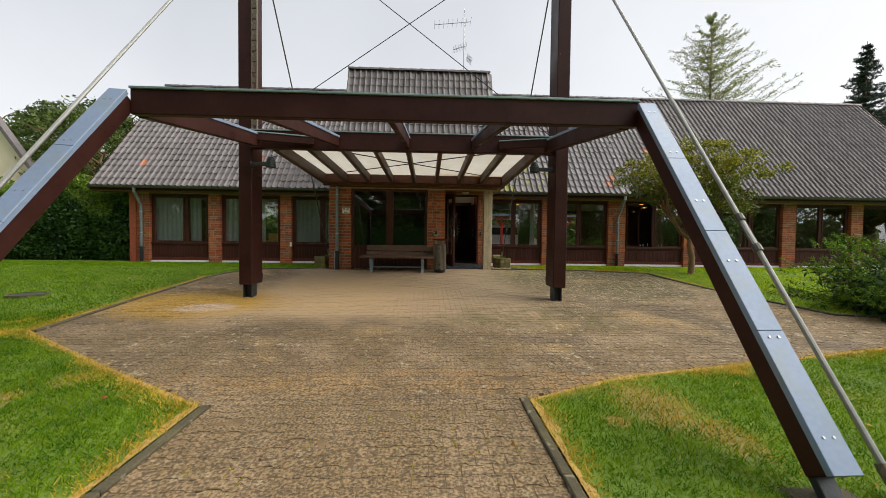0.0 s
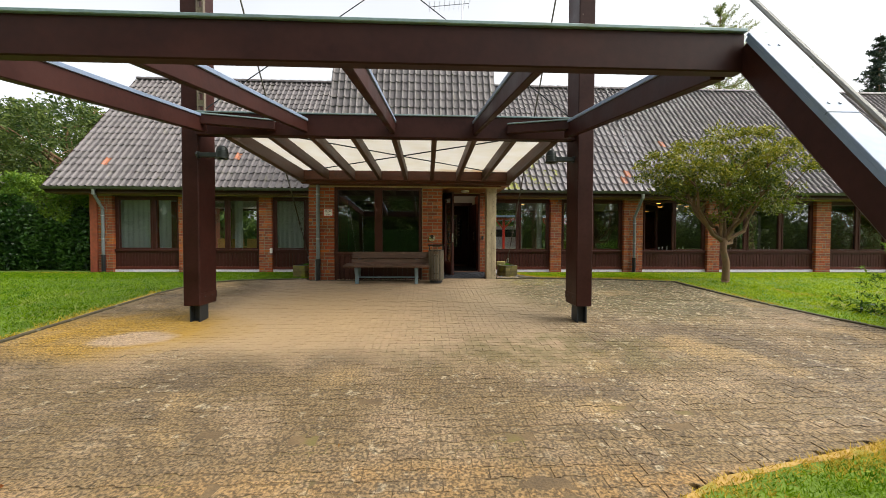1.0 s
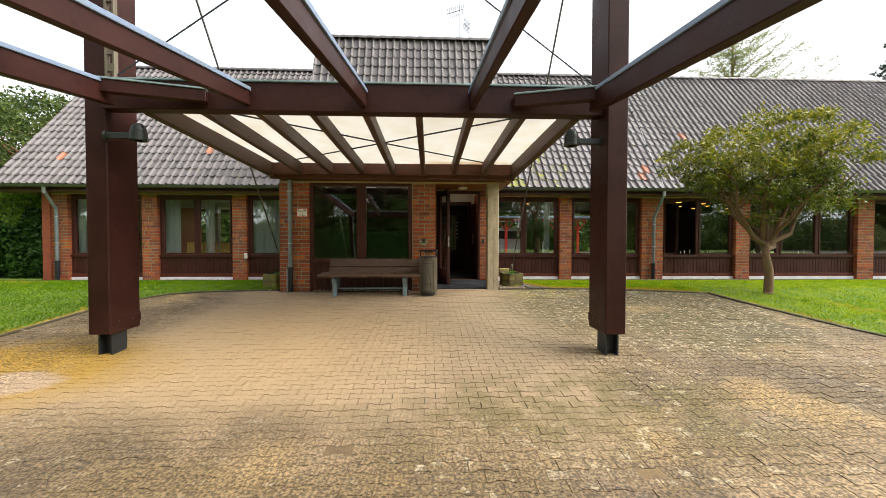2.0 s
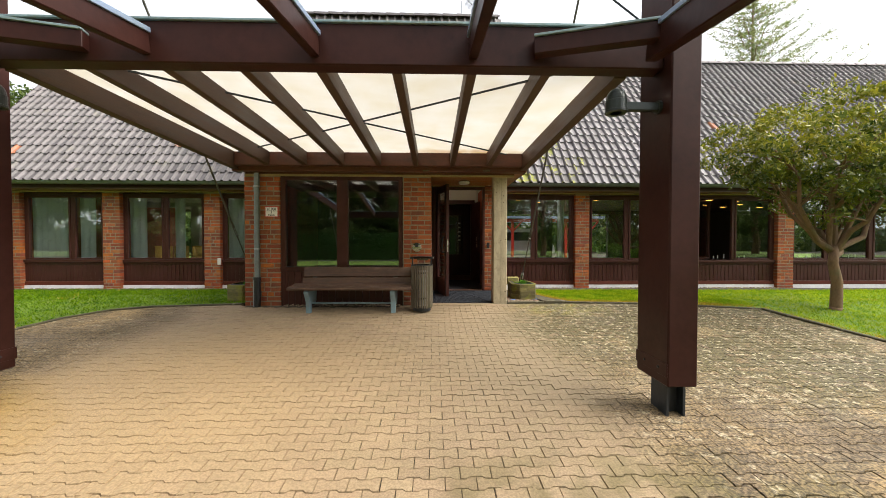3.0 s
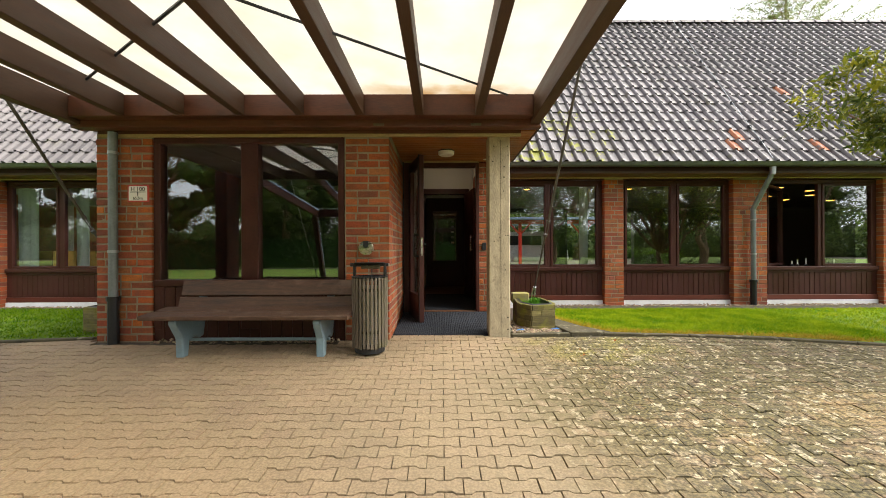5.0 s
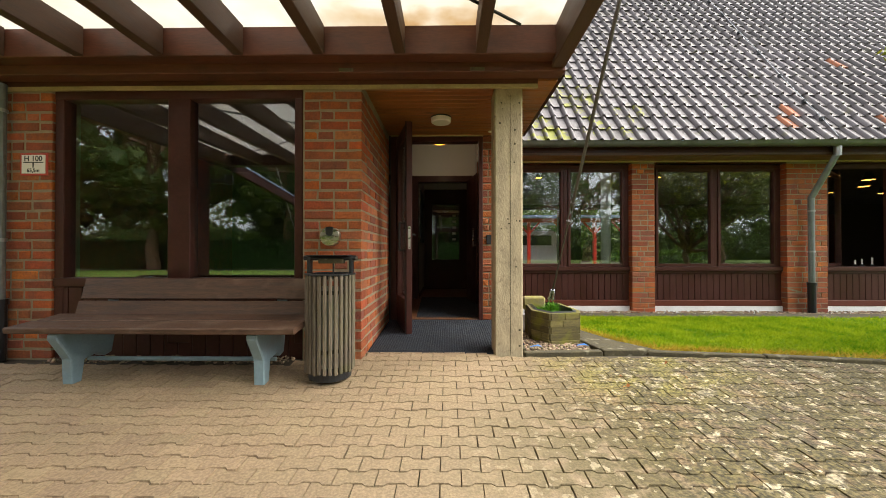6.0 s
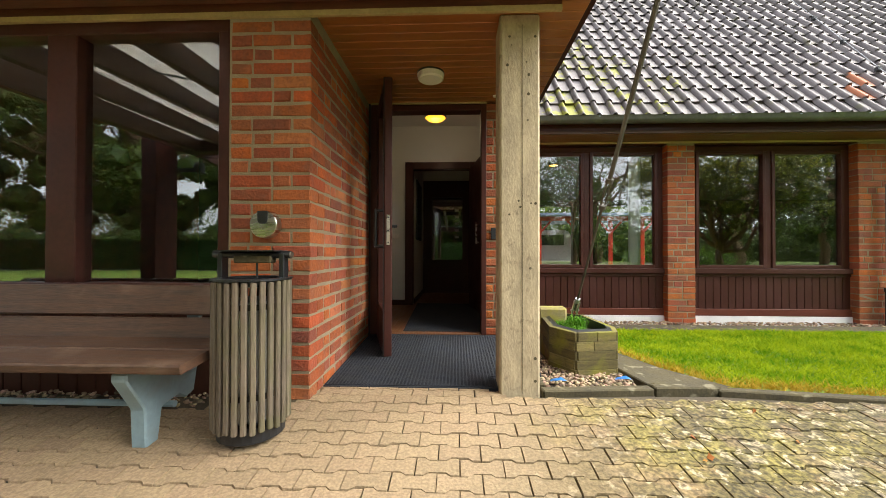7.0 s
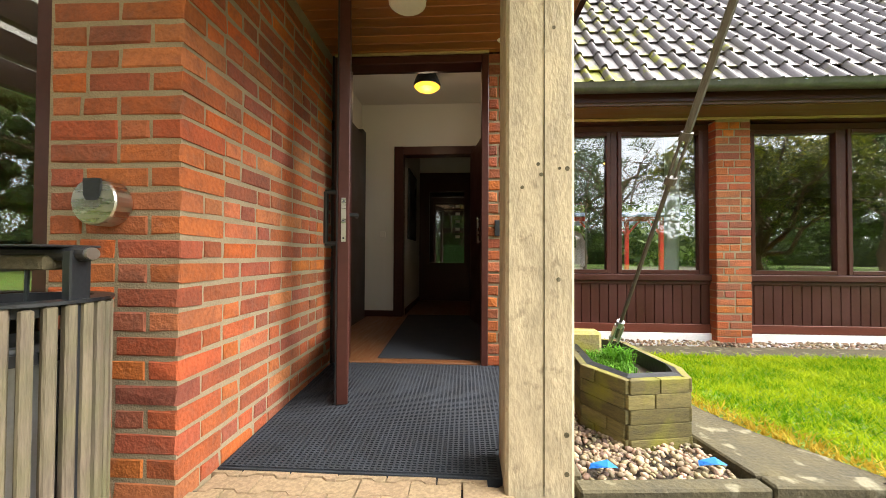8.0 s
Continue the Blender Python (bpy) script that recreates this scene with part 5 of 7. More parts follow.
# stays: front ropes with turnbuckles, cross bracing between the masts, rods down to the planters
for s, x, xf in ((1, 2.53, 2.56), (-1, -3.42, -3.4)):
    top, foot = Vector((x, 6.04, 7.05 if s > 0 else 6.75)), Vector((xf, 0.78, -0.5 if s > 0 else -0.4))
    rope = part("stay_rope", tube(bmesh.new(), top, foot, 0.018, 8), CABLE, portal, "thick steel stay rope")
    d = (foot - top).normalized()
    L = (foot - top).length
    k = top + d * (L * 0.785)
    tb = bmesh.new()
    for o in (-0.02, 0.02):
        tube(tb, k + Vector((o, 0, 0)), k + Vector((o, 0, 0)) + d * 0.3, 0.01, 8)
    for u in (0.0, 0.3):
        tube(tb, k + d * (u - 0.03), k + d * (u + 0.03), 0.032, 10)
    part("turnbuckle", tb, ROD, rope)
    part("anchor", tube(bmesh.new(), foot - d * 0.22, foot + d * 0.06, 0.035, 8), SLAT, rope, "rusty anchor fitting")
for p, q in (((-3.41, 6.25, 7.3), (2.43, 6.25, 2.95)), ((2.43, 6.25, 7.1), (-3.41, 6.25, 2.95))):
    part("cross_brace", tube(bmesh.new(), p, q, 0.0085, 6), STEEL, portal)
ANCH = {1: Vector((2.41, 10.94, 0.4)), -1: Vector((-3.17, 10.75, 0.45))}
for s, x in ((1, 2.555), (-1, -3.37)):
    top, foot = Vector((x, 6.5, 6.9 if s > 0 else 6.7)), ANCH[s]
    d = (foot - top).normalized()
    L = (foot - top).length
    k = top + d * (L - 1.2)
    rod = bmesh.new()
    tube(rod, top, k, 0.0155, 8)
    tube(rod, k + d * 0.2, foot, 0.0105, 8)
    rod = part("stay_rod", rod, ROD, portal, "dull steel stay rod")
    tb = bmesh.new()
    for o in (-0.014, 0.014):
        tube(tb, k + Vector((o, 0, 0)), k + Vector((o, 0, 0)) + d * 0.2, 0.006, 6)
    for u in (0.0, 0.2):
        tube(tb, k + d * (u - 0.016), k + d * (u + 0.016), 0.025, 10)
    part("turnbuckle", tb, ROD, rod)
    fork = bmesh.new()
    for o in (-0.02, 0.02):
        bar(fork, foot + Vector((o, 0, 0)) - d * 0.1, foot + Vector((o, 0, 0)) + d * 0.04, 0.01, 0.035, 0, 0.003)
    tube(fork, foot - Vector((0.036, 0, 0)), foot + Vector((0.036, 0, 0)), 0.009, 8)
    tube(fork, foot - d * 0.13, foot - d * 0.09, 0.022, 8)
    part("shackle", fork, GALV, rod, "galvanised forked shackle with a pin")

# two bracket lamps on the masts
for s, x in ((-1, MX[1]), (1, MX[0])):
    lamp = thing("bracket_lamp", "dark bronze bell lamp on a bracket on the timber mast", "lamp", "lamps on the masts")
    cx = x + s * 0.495
    bm = bmesh.new()
    box(bm, min(x + s * 0.125, cx), max(x + s * 0.125, cx), 6.17, 6.23, 2.27, 2.34, 0.006)
    part("arm", bm, LAMPGREY, lamp)
    part("wall_plate", tube(bmesh.new(), (x + s * 0.124, 6.2, 2.305), (x + s * 0.15, 6.2, 2.305), 0.055, 12), LAMPGREY, lamp)
    part("hood", lathe(bmesh.new(), [(0.084, 0.0), (0.09, 0.004), (0.09, 0.02), (0.085, 0.024), (0.085, 0.1), (0.08, 0.104), (0.08, 0.118), (0.077, 0.14), (0.068, 0.165), (0.05, 0.187), (0.025, 0.2), (0.006, 0.203)], (cx, 6.2, 2.25), 28), LAMPGREY, lamp, smooth=False)
    part("glass", lathe(bmesh.new(), [(0.05, -0.012), (0.066, -0.002), (0.07, 0.02)], (cx, 6.2, 2.262), 14), STEEL, lamp)



# ---- entrance: bench, bin, ashtray, sign, lamps, pipes, planters ----
bench = thing("bench", "dark brown slatted wooden bench on pale blue-grey supports", "bench")
bz = gz(9.5)


def worn_board(x0, x1, p, q, thick):
    """A long plank between the section points p and q (y, z), with a slightly wavy worn edge."""
    bm = bmesh.new()
    (ya, za), (yb, zb) = p, q
    n = Vector((0, yb - ya, zb - za)).normalized()
    t = Vector((0, -n.z, n.y)) * thick
    cols = []
    N = 14
    for i in range(N + 1):
        x = x0 + (x1 - x0) * i / N
        w = noise.noise(Vector((x * 1.7, ya * 5, 0))) * 0.006
        a, b = Vector((x, ya, za)) - n * w, Vector((x, yb, zb)) + n * w * 0.5
        c = 0.006
        cols.append([bm.verts.new(v) for v in (a + n * c, b - n * c, b + t * 0.2, b + t * 0.8, b - n * c + t, a + n * c + t, a + t * 0.8, a + t * 0.2)])
    for a, b in zip(cols, cols[1:]):
        for k in range(8):
            bm.faces.new((a[k], b[k], b[(k + 1) % 8], a[(k + 1) % 8]))
    bm.faces.new(cols[0][::-1])
    bm.faces.new(cols[-1])
    bmesh.ops.recalc_face_normals(bm, faces=bm.faces[:])
    return bm


part("back_board", worn_board(-1.78, 0.14, (9.745, 0.535), (9.79, 0.7), 0.04), BENCH, bench)
part("back_board", worn_board(-1.79, 0.14, (9.70, 0.385), (9.74, 0.522), 0.04), BENCH, bench)
part("seat_board", worn_board(-1.93, 0.15, (9.30, 0.345), (9.50, 0.362), 0.045), BENCH, bench)
part("seat_board", worn_board(-1.92, 0.15, (9.51, 0.363), (9.69, 0.385), 0.045), BENCH, bench)
for x in (-1.62, -0.17):
    prof = [(9.45, -0.01), (9.525, -0.01), (9.55, 0.10), (9.66, 0.12), (9.72, 0.08), (9.78, 0.10), (9.83, 0.36), (9.87, 0.70), (9.84, 0.70), (9.79, 0.375), (9.34, 0.335), (9.335, 0.30), (9.44, 0.13)]
    bm = bmesh.new()
    l = [bm.verts.new((x - 0.04, y, z + bz * (1 if z < 0.05 else 0))) for y, z in prof]
    r = [bm.verts.new((x + 0.04, y, z + bz * (1 if z < 0.05 else 0))) for y, z in prof]
    bm.faces.new(l), bm.faces.new(r[::-1])
    for i in range(len(prof)):
        k = (i + 1) % len(prof)
        bm.faces.new((l[i], r[i], r[k], l[k]))
    bmesh.ops.recalc_face_normals(bm, faces=bm.faces[:])
    bmesh.ops.bevel(bm, geom=bm.edges[:], offset=0.008, segments=1, affect="EDGES")
    part("support", bm, BLUEGREY, bench, "pale blue-grey cast support")
part("stretcher", tube(bmesh.new(), (-1.62, 9.62, 0.085), (-0.12, 9.62, 0.085), 0.018, 8), BLUEGREY, bench)

BX, BY, BZ = 0.32, 9.585, gz(9.62) + 0.008
bin_ob = thing("litter_bin", "round litter bin of weathered wooden slats on a black base", "bin", at=(BX, BY, BZ))
part("base", lathe(bmesh.new(), [(0.14, 0.0), (0.148, 0.006), (0.148, 0.085), (0.13, 0.1)], (BX, BY, BZ), 24), BLACK, bin_ob, smooth=False)
part("liner", lathe(bmesh.new(), [(0.118, 0.1), (0.12, 0.72), (0.112, 0.725), (0.11, 0.15)], (BX, BY, BZ), 24), GALV, bin_ob, "galvanised inner bucket")
for z in (0.22, 0.68):
    part("hoop", lathe(bmesh.new(), [(0.138, z), (0.147, z), (0.147, z + 0.03), (0.138, z + 0.03), (0.138, z)], (BX, BY, BZ), 24), BLACK, bin_ob)
part("rim", lathe(bmesh.new(), [(0.135, 0.8), (0.147, 0.8), (0.147, 0.829), (0.178, 0.831), (0.178, 0.84), (0.135, 0.842), (0.135, 0.8)], (BX, BY, BZ), 28), BLACK, bin_ob)
for k in range(28):
    a = 2 * math.pi * (k + 0.35) / 28
    m = Matrix.Translation((BX, BY, BZ)) @ Matrix.Rotation(a, 4, "Z")
    h0 = 0.055 + random.uniform(0, 0.02)
    part("slat", box(bmesh.new(), 0.15, 0.174, -0.0125, 0.0125, h0, 0.828 + random.uniform(-0.006, 0.006), 0.005, m), SLAT, bin_ob)
for dx in (-0.15, 0.15):
    part("upright", abox(BX + dx - 0.012, BX + dx + 0.012, BY - 0.025, BY + 0.025, BZ + 0.1, BZ + 0.975, 0.003), BLACK, bin_ob)
part("crossbar", tube(bmesh.new(), (BX - 0.19, BY, BZ + 0.965), (BX + 0.185, BY, BZ + 0.965), 0.02, 12), BLACK, bin_ob)
part("end_cap", tube(bmesh.new(), (BX + 0.184, BY, BZ + 0.965), (BX + 0.192, BY, BZ + 0.965), 0.017, 12), INOX, bin_ob)
part("lid", abox(BX - 0.15, BX + 0.14, BY - 0.07, BY + 0.07, BZ + 0.982, BZ + 0.989, 0.002), BLACK, bin_ob, "flat black lid plate")
part("stub_tray", abox(BX - 0.08, BX + 0.1, BY - 0.03, BY + 0.03, BZ + 0.92, BZ + 0.96, 0.004), KERB, bin_ob, "small stained tray")
part("chain", tube(bmesh.new(), (BX + 0.02, BY, BZ + 0.81), (BX + 0.02, BY, BZ + 0.93), 0.005, 6), STEEL, bin_ob)

bin_ob.scale = (1.085, 1.085, 0.955)

ash = thing("wall_ashtray", "round brushed steel ashtray on the brick pier", "ashtray")
am = pose(0.218, 9.94, 1.066, 90, 0, 0)
bm = bmesh.new()
lathe(bm, [(0.08, 0.0), (0.084, 0.006), (0.084, 0.064), (0.08, 0.07), (0.03, 0.073)], (0, 0, 0), 32)
bmesh.ops.transform(bm, matrix=am, verts=bm.verts[:])
part("body", bm, INOX, ash)
bm = bmesh.new()
prism(bm, [(-0.032, 0.079), (0.032, 0.079), (0.03, 0.02), (0.018, 0.003), (-0.018, 0.003), (-0.03, 0.02)], 0.070, 0.0765)
bmesh.ops.transform(bm, matrix=am, verts=bm.verts[:])
part("opening", bm, BLACK, ash, "dark grey opening")

sign = thing("hydrant_sign", "white hydrant sign with a red border on the brick pier", "sign")
sx, sz = -2.435, 1.708
part("plate", abox(sx - 0.125, sx + 0.125, 9.928, 9.938, sz - 0.1, sz + 0.1, 0.004), SIGNR, sign)
part("face", abox(sx - 0.107, sx + 0.107, 9.924, 9.929, sz - 0.083, sz + 0.083, 0.002), SIGNW, sign)


def words(text, size, x, y, z, material, parent):
    cu = bpy.data.curves.new("lettering", "FONT")
    cu.body, cu.size, cu.align_x, cu.align_y, cu.extrude = text, size, "CENTER", "CENTER", 0.0008
    cu.offset = 0.0008
    cu.materials.append(material)
    ob = new("lettering", cu)
    ob.parent = parent
    ob.matrix_basis = pose(x, y, z, 90, 0, 0)
    return ob


words("H 100", 0.066, sx, 9.923, sz + 0.048, BLACK, sign)
words("65,5m", 0.046, sx, 9.923, sz - 0.057, BLACK, sign)
part("bar", abox(sx - 0.09, sx + 0.09, 9.9215, 9.9238, sz + 0.012, sz + 0.020), BLACK, sign)
part("bar", abox(sx - 0.005, sx + 0.005, 9.9215, 9.9238, sz - 0.03, sz + 0.012), BLACK, sign)

cl = thing("ceiling_lamp", "round opal lamp on the boarded soffit", "lamp")
part("cover", lathe(bmesh.new(), [(0.095, -0.062), (0.11, -0.05), (0.114, -0.012)], (1.16, 10.82, 2.43), 28), OPAL, cl, smooth=False)
part("mount", lathe(bmesh.new(), [(0.117, -0.014), (0.117, 0.0)], (1.16, 10.82, 2.43), 28), LAMPGREY, cl)
spot = thing("ceiling_spot", "tiny white fitting on the soffit", "lamp")
part("cover", lathe(bmesh.new(), [(0.02, -0.012), (0.028, 0.0)], (1.76, 11.3, 2.43), 12), OPAL, spot)
hl = thing("hall_lamp", "dark ceiling lamp glowing warm yellow in the hall", "lamp")
part("shade", lathe(bmesh.new(), [(0.14, 0.0), (0.145, 0.02), (0.115, 0.1), (0.1, 0.11), (0.095, 0.25)], (1.1, 12.55, 2.68), 24), STEEL, hl)
part("glass", lathe(bmesh.new(), [(0.04, -0.045), (0.1, -0.03), (0.135, -0.002)], (1.1, 12.55, 2.68), 24), HALL_GLOW, hl, "glowing warm glass")
hall_light = bpy.data.lights.new("hall_light", "POINT")
hall_light.energy, hall_light.shadow_soft_size, hall_light.color = 0.65, 0.09, (1.0, 0.78, 0.52)
hall_light_ob = new("hall_light", hall_light)
hall_light_ob.location = (1.1, 12.55, 2.56)
bell = thing("door_bell", "small black bell box on the brick jamb", "bell")
part("case", abox(1.73, 1.79, 11.43, 11.452, 1.03, 1.15, 0.004), BLACK, bell)


def downpipe(x, y, z_top, z_cast, z0, elbow=None, label="grey zinc downpipe with a dark cast foot on the brick pier"):
    d = thing("downpipe", label, "downpipe", "downpipes")
    part("pipe", tube(bmesh.new(), (x, y, z_cast - 0.03), (x, y, z_top), 0.045, 14), PIPE, d, smooth=False)
    part("foot_pipe", lathe(bmesh.new(), [(0.056, z0), (0.056, z_cast - 0.05), (0.066, z_cast - 0.05), (0.066, z_cast), (0.05, z_cast)], (x, y, 0), 14), BLACK, d, "dark cast-iron foot pipe")
    for z in (z_cast + 0.5, z_top - 0.25):
        part("clamp", lathe(bmesh.new(), [(0.045, z), (0.051, z), (0.051, z + 0.03), (0.045, z + 0.03)], (x, y, 0), 14), GALV, d)
    if elbow:
        part("elbow", tube(bmesh.new(), (x, y, z_top - 0.02), (elbow[0], elbow[1], elbow[2] - 0.12), 0.044, 14), PIPE, d)
        part("hopper", lathe(bmesh.new(), [(0.046, -0.17), (0.052, -0.02), (0.07, 0.05)], elbow, 14), GALV, d, "bright zinc outlet under the gutter")
    return d


downpipe(-2.675, 9.87, 2.40, 0.52, -0.02)
part("cable_pipe", tube(bmesh.new(), (-2.755, 9.9, -0.02), (-2.755, 9.9, 0.5), 0.014, 8), GALV, bpy.data.objects["downpipe"])
downpipe(7.32, 12.97, 1.85, 0.42, -0.14, (7.4, 12.62, 2.62))
downpipe(-10.56, 12.97, 2.02, 0.5, -0.14, (-10.54, 12.62, 2.60))
oc = thing("outdoor_socket", "small white socket box on the brick pier", "socket")
part("case", abox(-5.2, -5.12, 13.0, 13.05, 0.55, 0.72, 0.006), OPAL, oc)


# planters that hold the stay rods
def planter(name, cx, cy, z0, label, mirror=1):
    p = thing(name, label, "planter", "planters at the stay rods")
    plan = [(-0.16, 0.4), (-0.214, -0.176), (-0.094, -0.406), (0.2, -0.35), (0.245, -0.2), (0.2, 0.35), (0.02, 0.48)]
    plan = [(cx + mirror * x, cy + y) for x, y in plan]
    n = len(plan)
    cxm, cym = sum(x for x, y in plan) / n, sum(y for x, y in plan) / n
    for c in range(5):
        z = z0 + c * 0.0685
        for i in range(n):
            a, b = Vector((*plan[i], 0)), Vector((*plan[(i + 1) % n], 0))
            d = (b - a).normalized()
            ext = 0.012 if (c + i) % 2 else 0.0
            cuts = [0.0, 1.0] if (b - a).length < 0.25 or random.random() < 0.7 else [0.0, random.uniform(0.3, 0.7), 1.0]
            for u, v in zip(cuts, cuts[1:]):
                pa = a.lerp(b, u) - d * (ext if u == 0 else -0.002)
                pb = a.lerp(b, v) + d * (ext if v == 1 else -0.002)
                pa.z = pb.z = z + 0.034
                part("timber", bar(bmesh.new(), pa, pb, 0.05, 0.0672, 0, 0.003, side=d.cross(Vector((0, 0, 1)))), PLANTER, p)
    inner = [(cxm + (x - cxm) * 0.8, cym + (y - cym) * 0.88) for x, y in plan]
    outer = [(cxm + (x - cxm) * 0.95, cym + (y - cym) * 0.97) for x, y in plan]
    bm = bmesh.new()
    ro = [bm.verts.new((x, y, z0 + 0.342)) for x, y in outer]
    ri = [bm.verts.new((x, y, z0 + 0.352)) for x, y in inner]
    rb = [bm.verts.new((x, y, z0 + 0.2)) for x, y in inner]
    for i in range(n):
        k = (i + 1) % n
        bm.faces.new((ro[i], ro[k], ri[k], ri[i]))
        bm.faces.new((ri[i], ri[k], rb[k], rb[i]))
    bmesh.ops.recalc_face_normals(bm, faces=bm.faces[:])
    part("liner", bm, LINER, p, "black plastic liner")
    bm = bmesh.new()
    prism(bm, inner, z0 + 0.1, z0 + 0.27)
    part("soil", bm, SOIL, p)
    # small green plant
    rr = random.Random(4)
    vs, fs = [], []
    for _ in range(1100):
        tuft = rr.random() < 0.3
        x, y = (cxm + rr.gauss(0.02, 0.03), cym + rr.gauss(0.05, 0.04)) if tuft else (cxm + rr.uniform(-0.13, 0.07), cym + rr.gauss(0.06, 0.13))
        h, a = rr.uniform(0.05, 0.15) if tuft else rr.uniform(0.02, 0.075), rr.uniform(0, 6.3)
        out = Vector((math.sin(a), -math.cos(a), 0)) * h * rr.uniform(0.2, 0.75)
        b, w = Vector((x, y, z0 + 0.262)), Vector((math.cos(a), math.sin(a), 0)) * rr.uniform(0.002, 0.0045)
        mid, t = b + out * 0.45 + Vector((0, 0, h * 0.75)), b + out * 1.3 + Vector((0, 0, h * rr.uniform(0.55, 1.0)))
        k = len(vs)
        vs += [tuple(b - w * 0.6), tuple(b + w * 0.6), tuple(mid + w), tuple(mid - w), tuple(t)]
        fs += [(k, k + 1, k + 2, k + 3), (k + 3, k + 2, k + 4)]
    raw("plant", vs, fs, PLANT, p, "small fresh green plant with drooping leaves", "stuff")
    part("anchor_stone", box(bmesh.new(), cx - 0.13 * mirror - 0.1, cx - 0.13 * mirror + 0.16, cy + 0.24, cy + 0.36, z0 + 0.27, z0 + 0.43, 0.02), MOSSY_BLOCK, p, "yellow-green mossy anchor block")
    return p


planter("planter", 2.36, 10.85, -0.03, "mossy timber planter with a black liner and a small green plant")
planter("planter", -3.25, 10.7, -0.02, "mossy timber planter beside the brick pier", -1)

# gravel pit with edging and bits of blue plastic
pit = kerb("kerb_pit", [(1.93, 10.1), (2.66, 10.16), (3.1, 10.18)], 0.032, 0.075)
kerb("kerb_pit_side", [(2.68, 10.2), (2.62, 10.62), (2.62, 11.2)], 0.034, 0.07)
kerb("kerb_pit_left", [(1.935, 10.14), (1.93, 11.1)], 0.04, 0.06)


def pebbles(name, label, boxes, n, size):
    rr = random.Random(7)
    vs, fs = [], []
    area = [(b[1] - b[0]) * (b[3] - b[2]) for b in boxes]
    for bx, ar in zip(boxes, area):
        for _ in range(int(n * ar)):
            s = size * rr.uniform(0.5, 1.3)
            c = Vector((rr.uniform(bx[0], bx[1]), rr.uniform(bx[2], bx[3]), bx[4] + s * 0.25 + rr.uniform(0, 0.01)))
            m = Euler((rr.uniform(-0.5, 0.5), rr.uniform(-0.5, 0.5), rr.uniform(0, 6))).to_matrix()
            k = len(vs)
            ring = [(0.5 * math.cos(a) * rr.uniform(0.8, 1.2), 0.36 * math.sin(a) * rr.uniform(0.8, 1.2)) for a in (0, 1.05, 2.1, 3.14, 4.2, 5.25)]
            for z, sc in ((-0.12, 0.8), (0.1, 0.95)):
                vs += [tuple(c + m @ Vector((x * s * sc, y * s * sc, z * s))) for x, y in ring]
            vs.append(tuple(c + m @ Vector((0, 0, 0.3 * s))))
            for i in range(6):
                j = (i + 1) % 6
                fs.append((k + i, k + j, k + 6 + j, k + 6 + i))
                fs.append((k + 6 + i, k + 6 + j, k + 12))
    ob = raw(name, vs, fs, GRAVEL, None, "", "", True)
    return tagged(ob, label, "gravel", kind="stuff")


pebbles("gravel", "rounded river pebbles in the planter pit", [(1.97, 2.6, 10.14, 10.95, -0.01)], 2300, 0.036)
pebbles("gravel", "strip of pebbles along the house wall", [(2.62, 10.5, 12.66, 13.12, -0.105), (-10.6, -2.95, 12.7, 13.12, -0.105)], 800, 0.038)
pebbles("gravel", "pebbles and dry leaves under the big window", [(-2.2, -0.1, 9.8, 9.97, -0.015)], 900, 0.035)
structure("pavement_strip", sheet_on_ground(bmesh.new(), [(2.6, 12.25), (22, 12.25), (22, 12.64), (2.6, 12.64)], 0.022), KERB, "narrow concrete strip along the house wall", "pavement")
structure("pavement_strip_left", sheet_on_ground(bmesh.new(), [(-11.2, 12.55), (-3.0, 12.55), (-3.0, 12.7), (-11.2, 12.7)], 0.02), KERB, "narrow concrete strip along the house wall", "pavement")
structure("pavement_slab", sheet_on_ground(bmesh.new(), [(2.66, 10.22), (3.2, 10.2), (2.95, 10.6), (2.72, 11.3), (2.72, 12.25), (2.6, 12.25), (2.6, 11.2)], 0.02), KERB, "mossy concrete slab beside the planter", "pavement")
structure("pavement_bed", sheet_on_ground(bmesh.new(), [(1.9, 10.1), (2.66, 10.1), (2.62, 12.7), (1.9, 12.7)], -0.02), SOIL, "soil around the planter", "ground")
bag = thing("plastic_scrap", "scrap of blue plastic sheet among the pebbles", "litter", "blue scraps")
bm = bmesh.new()
for i, (x, y) in enumerate(((2.0, 10.17), (2.07, 10.16), (2.12, 10.18), (2.09, 10.22), (2.02, 10.21))):
    bm.verts.new((x, y, 0.045 + 0.012 * (i % 2)))
bm.faces.new(bm.verts[:])
bmesh.ops.solidify(bm, geom=bm.faces[:], thickness=0.003)
part("film", bm, BLUEBAG, bag)
copy_thing(bag, pose(0.45, 0.05, 0.0, 0, 0, 0))

# sunken inspection cover in the lawn
cover = thing("manhole_cover", "dark round inspection cover sunk into the lawn", "manhole")
part("ring", lathe(bmesh.new(), [(0.16, 0.0), (0.3, 0.0), (0.3, 0.05), (0.25, 0.055), (0.25, 0.03), (0.16, 0.03)], (-7.65, 6.3, gz(6.3)), 24), KERB, cover)
part("lid", lathe(bmesh.new(), [(0.245, 0.0), (0.245, 0.04), (0.22, 0.043)], (-7.65, 6.3, gz(6.3)), 24), STEEL, cover, "dark cast lid")

# antenna behind the tower roof
ant = thing("roof_antenna", "television antenna on a thin mast behind the ridge", "antenna")
part("mast", tube(bmesh.new(), (1.34, 13.9, 6.6), (1.34, 13.9, 10.1), 0.022, 8), GALV, ant)
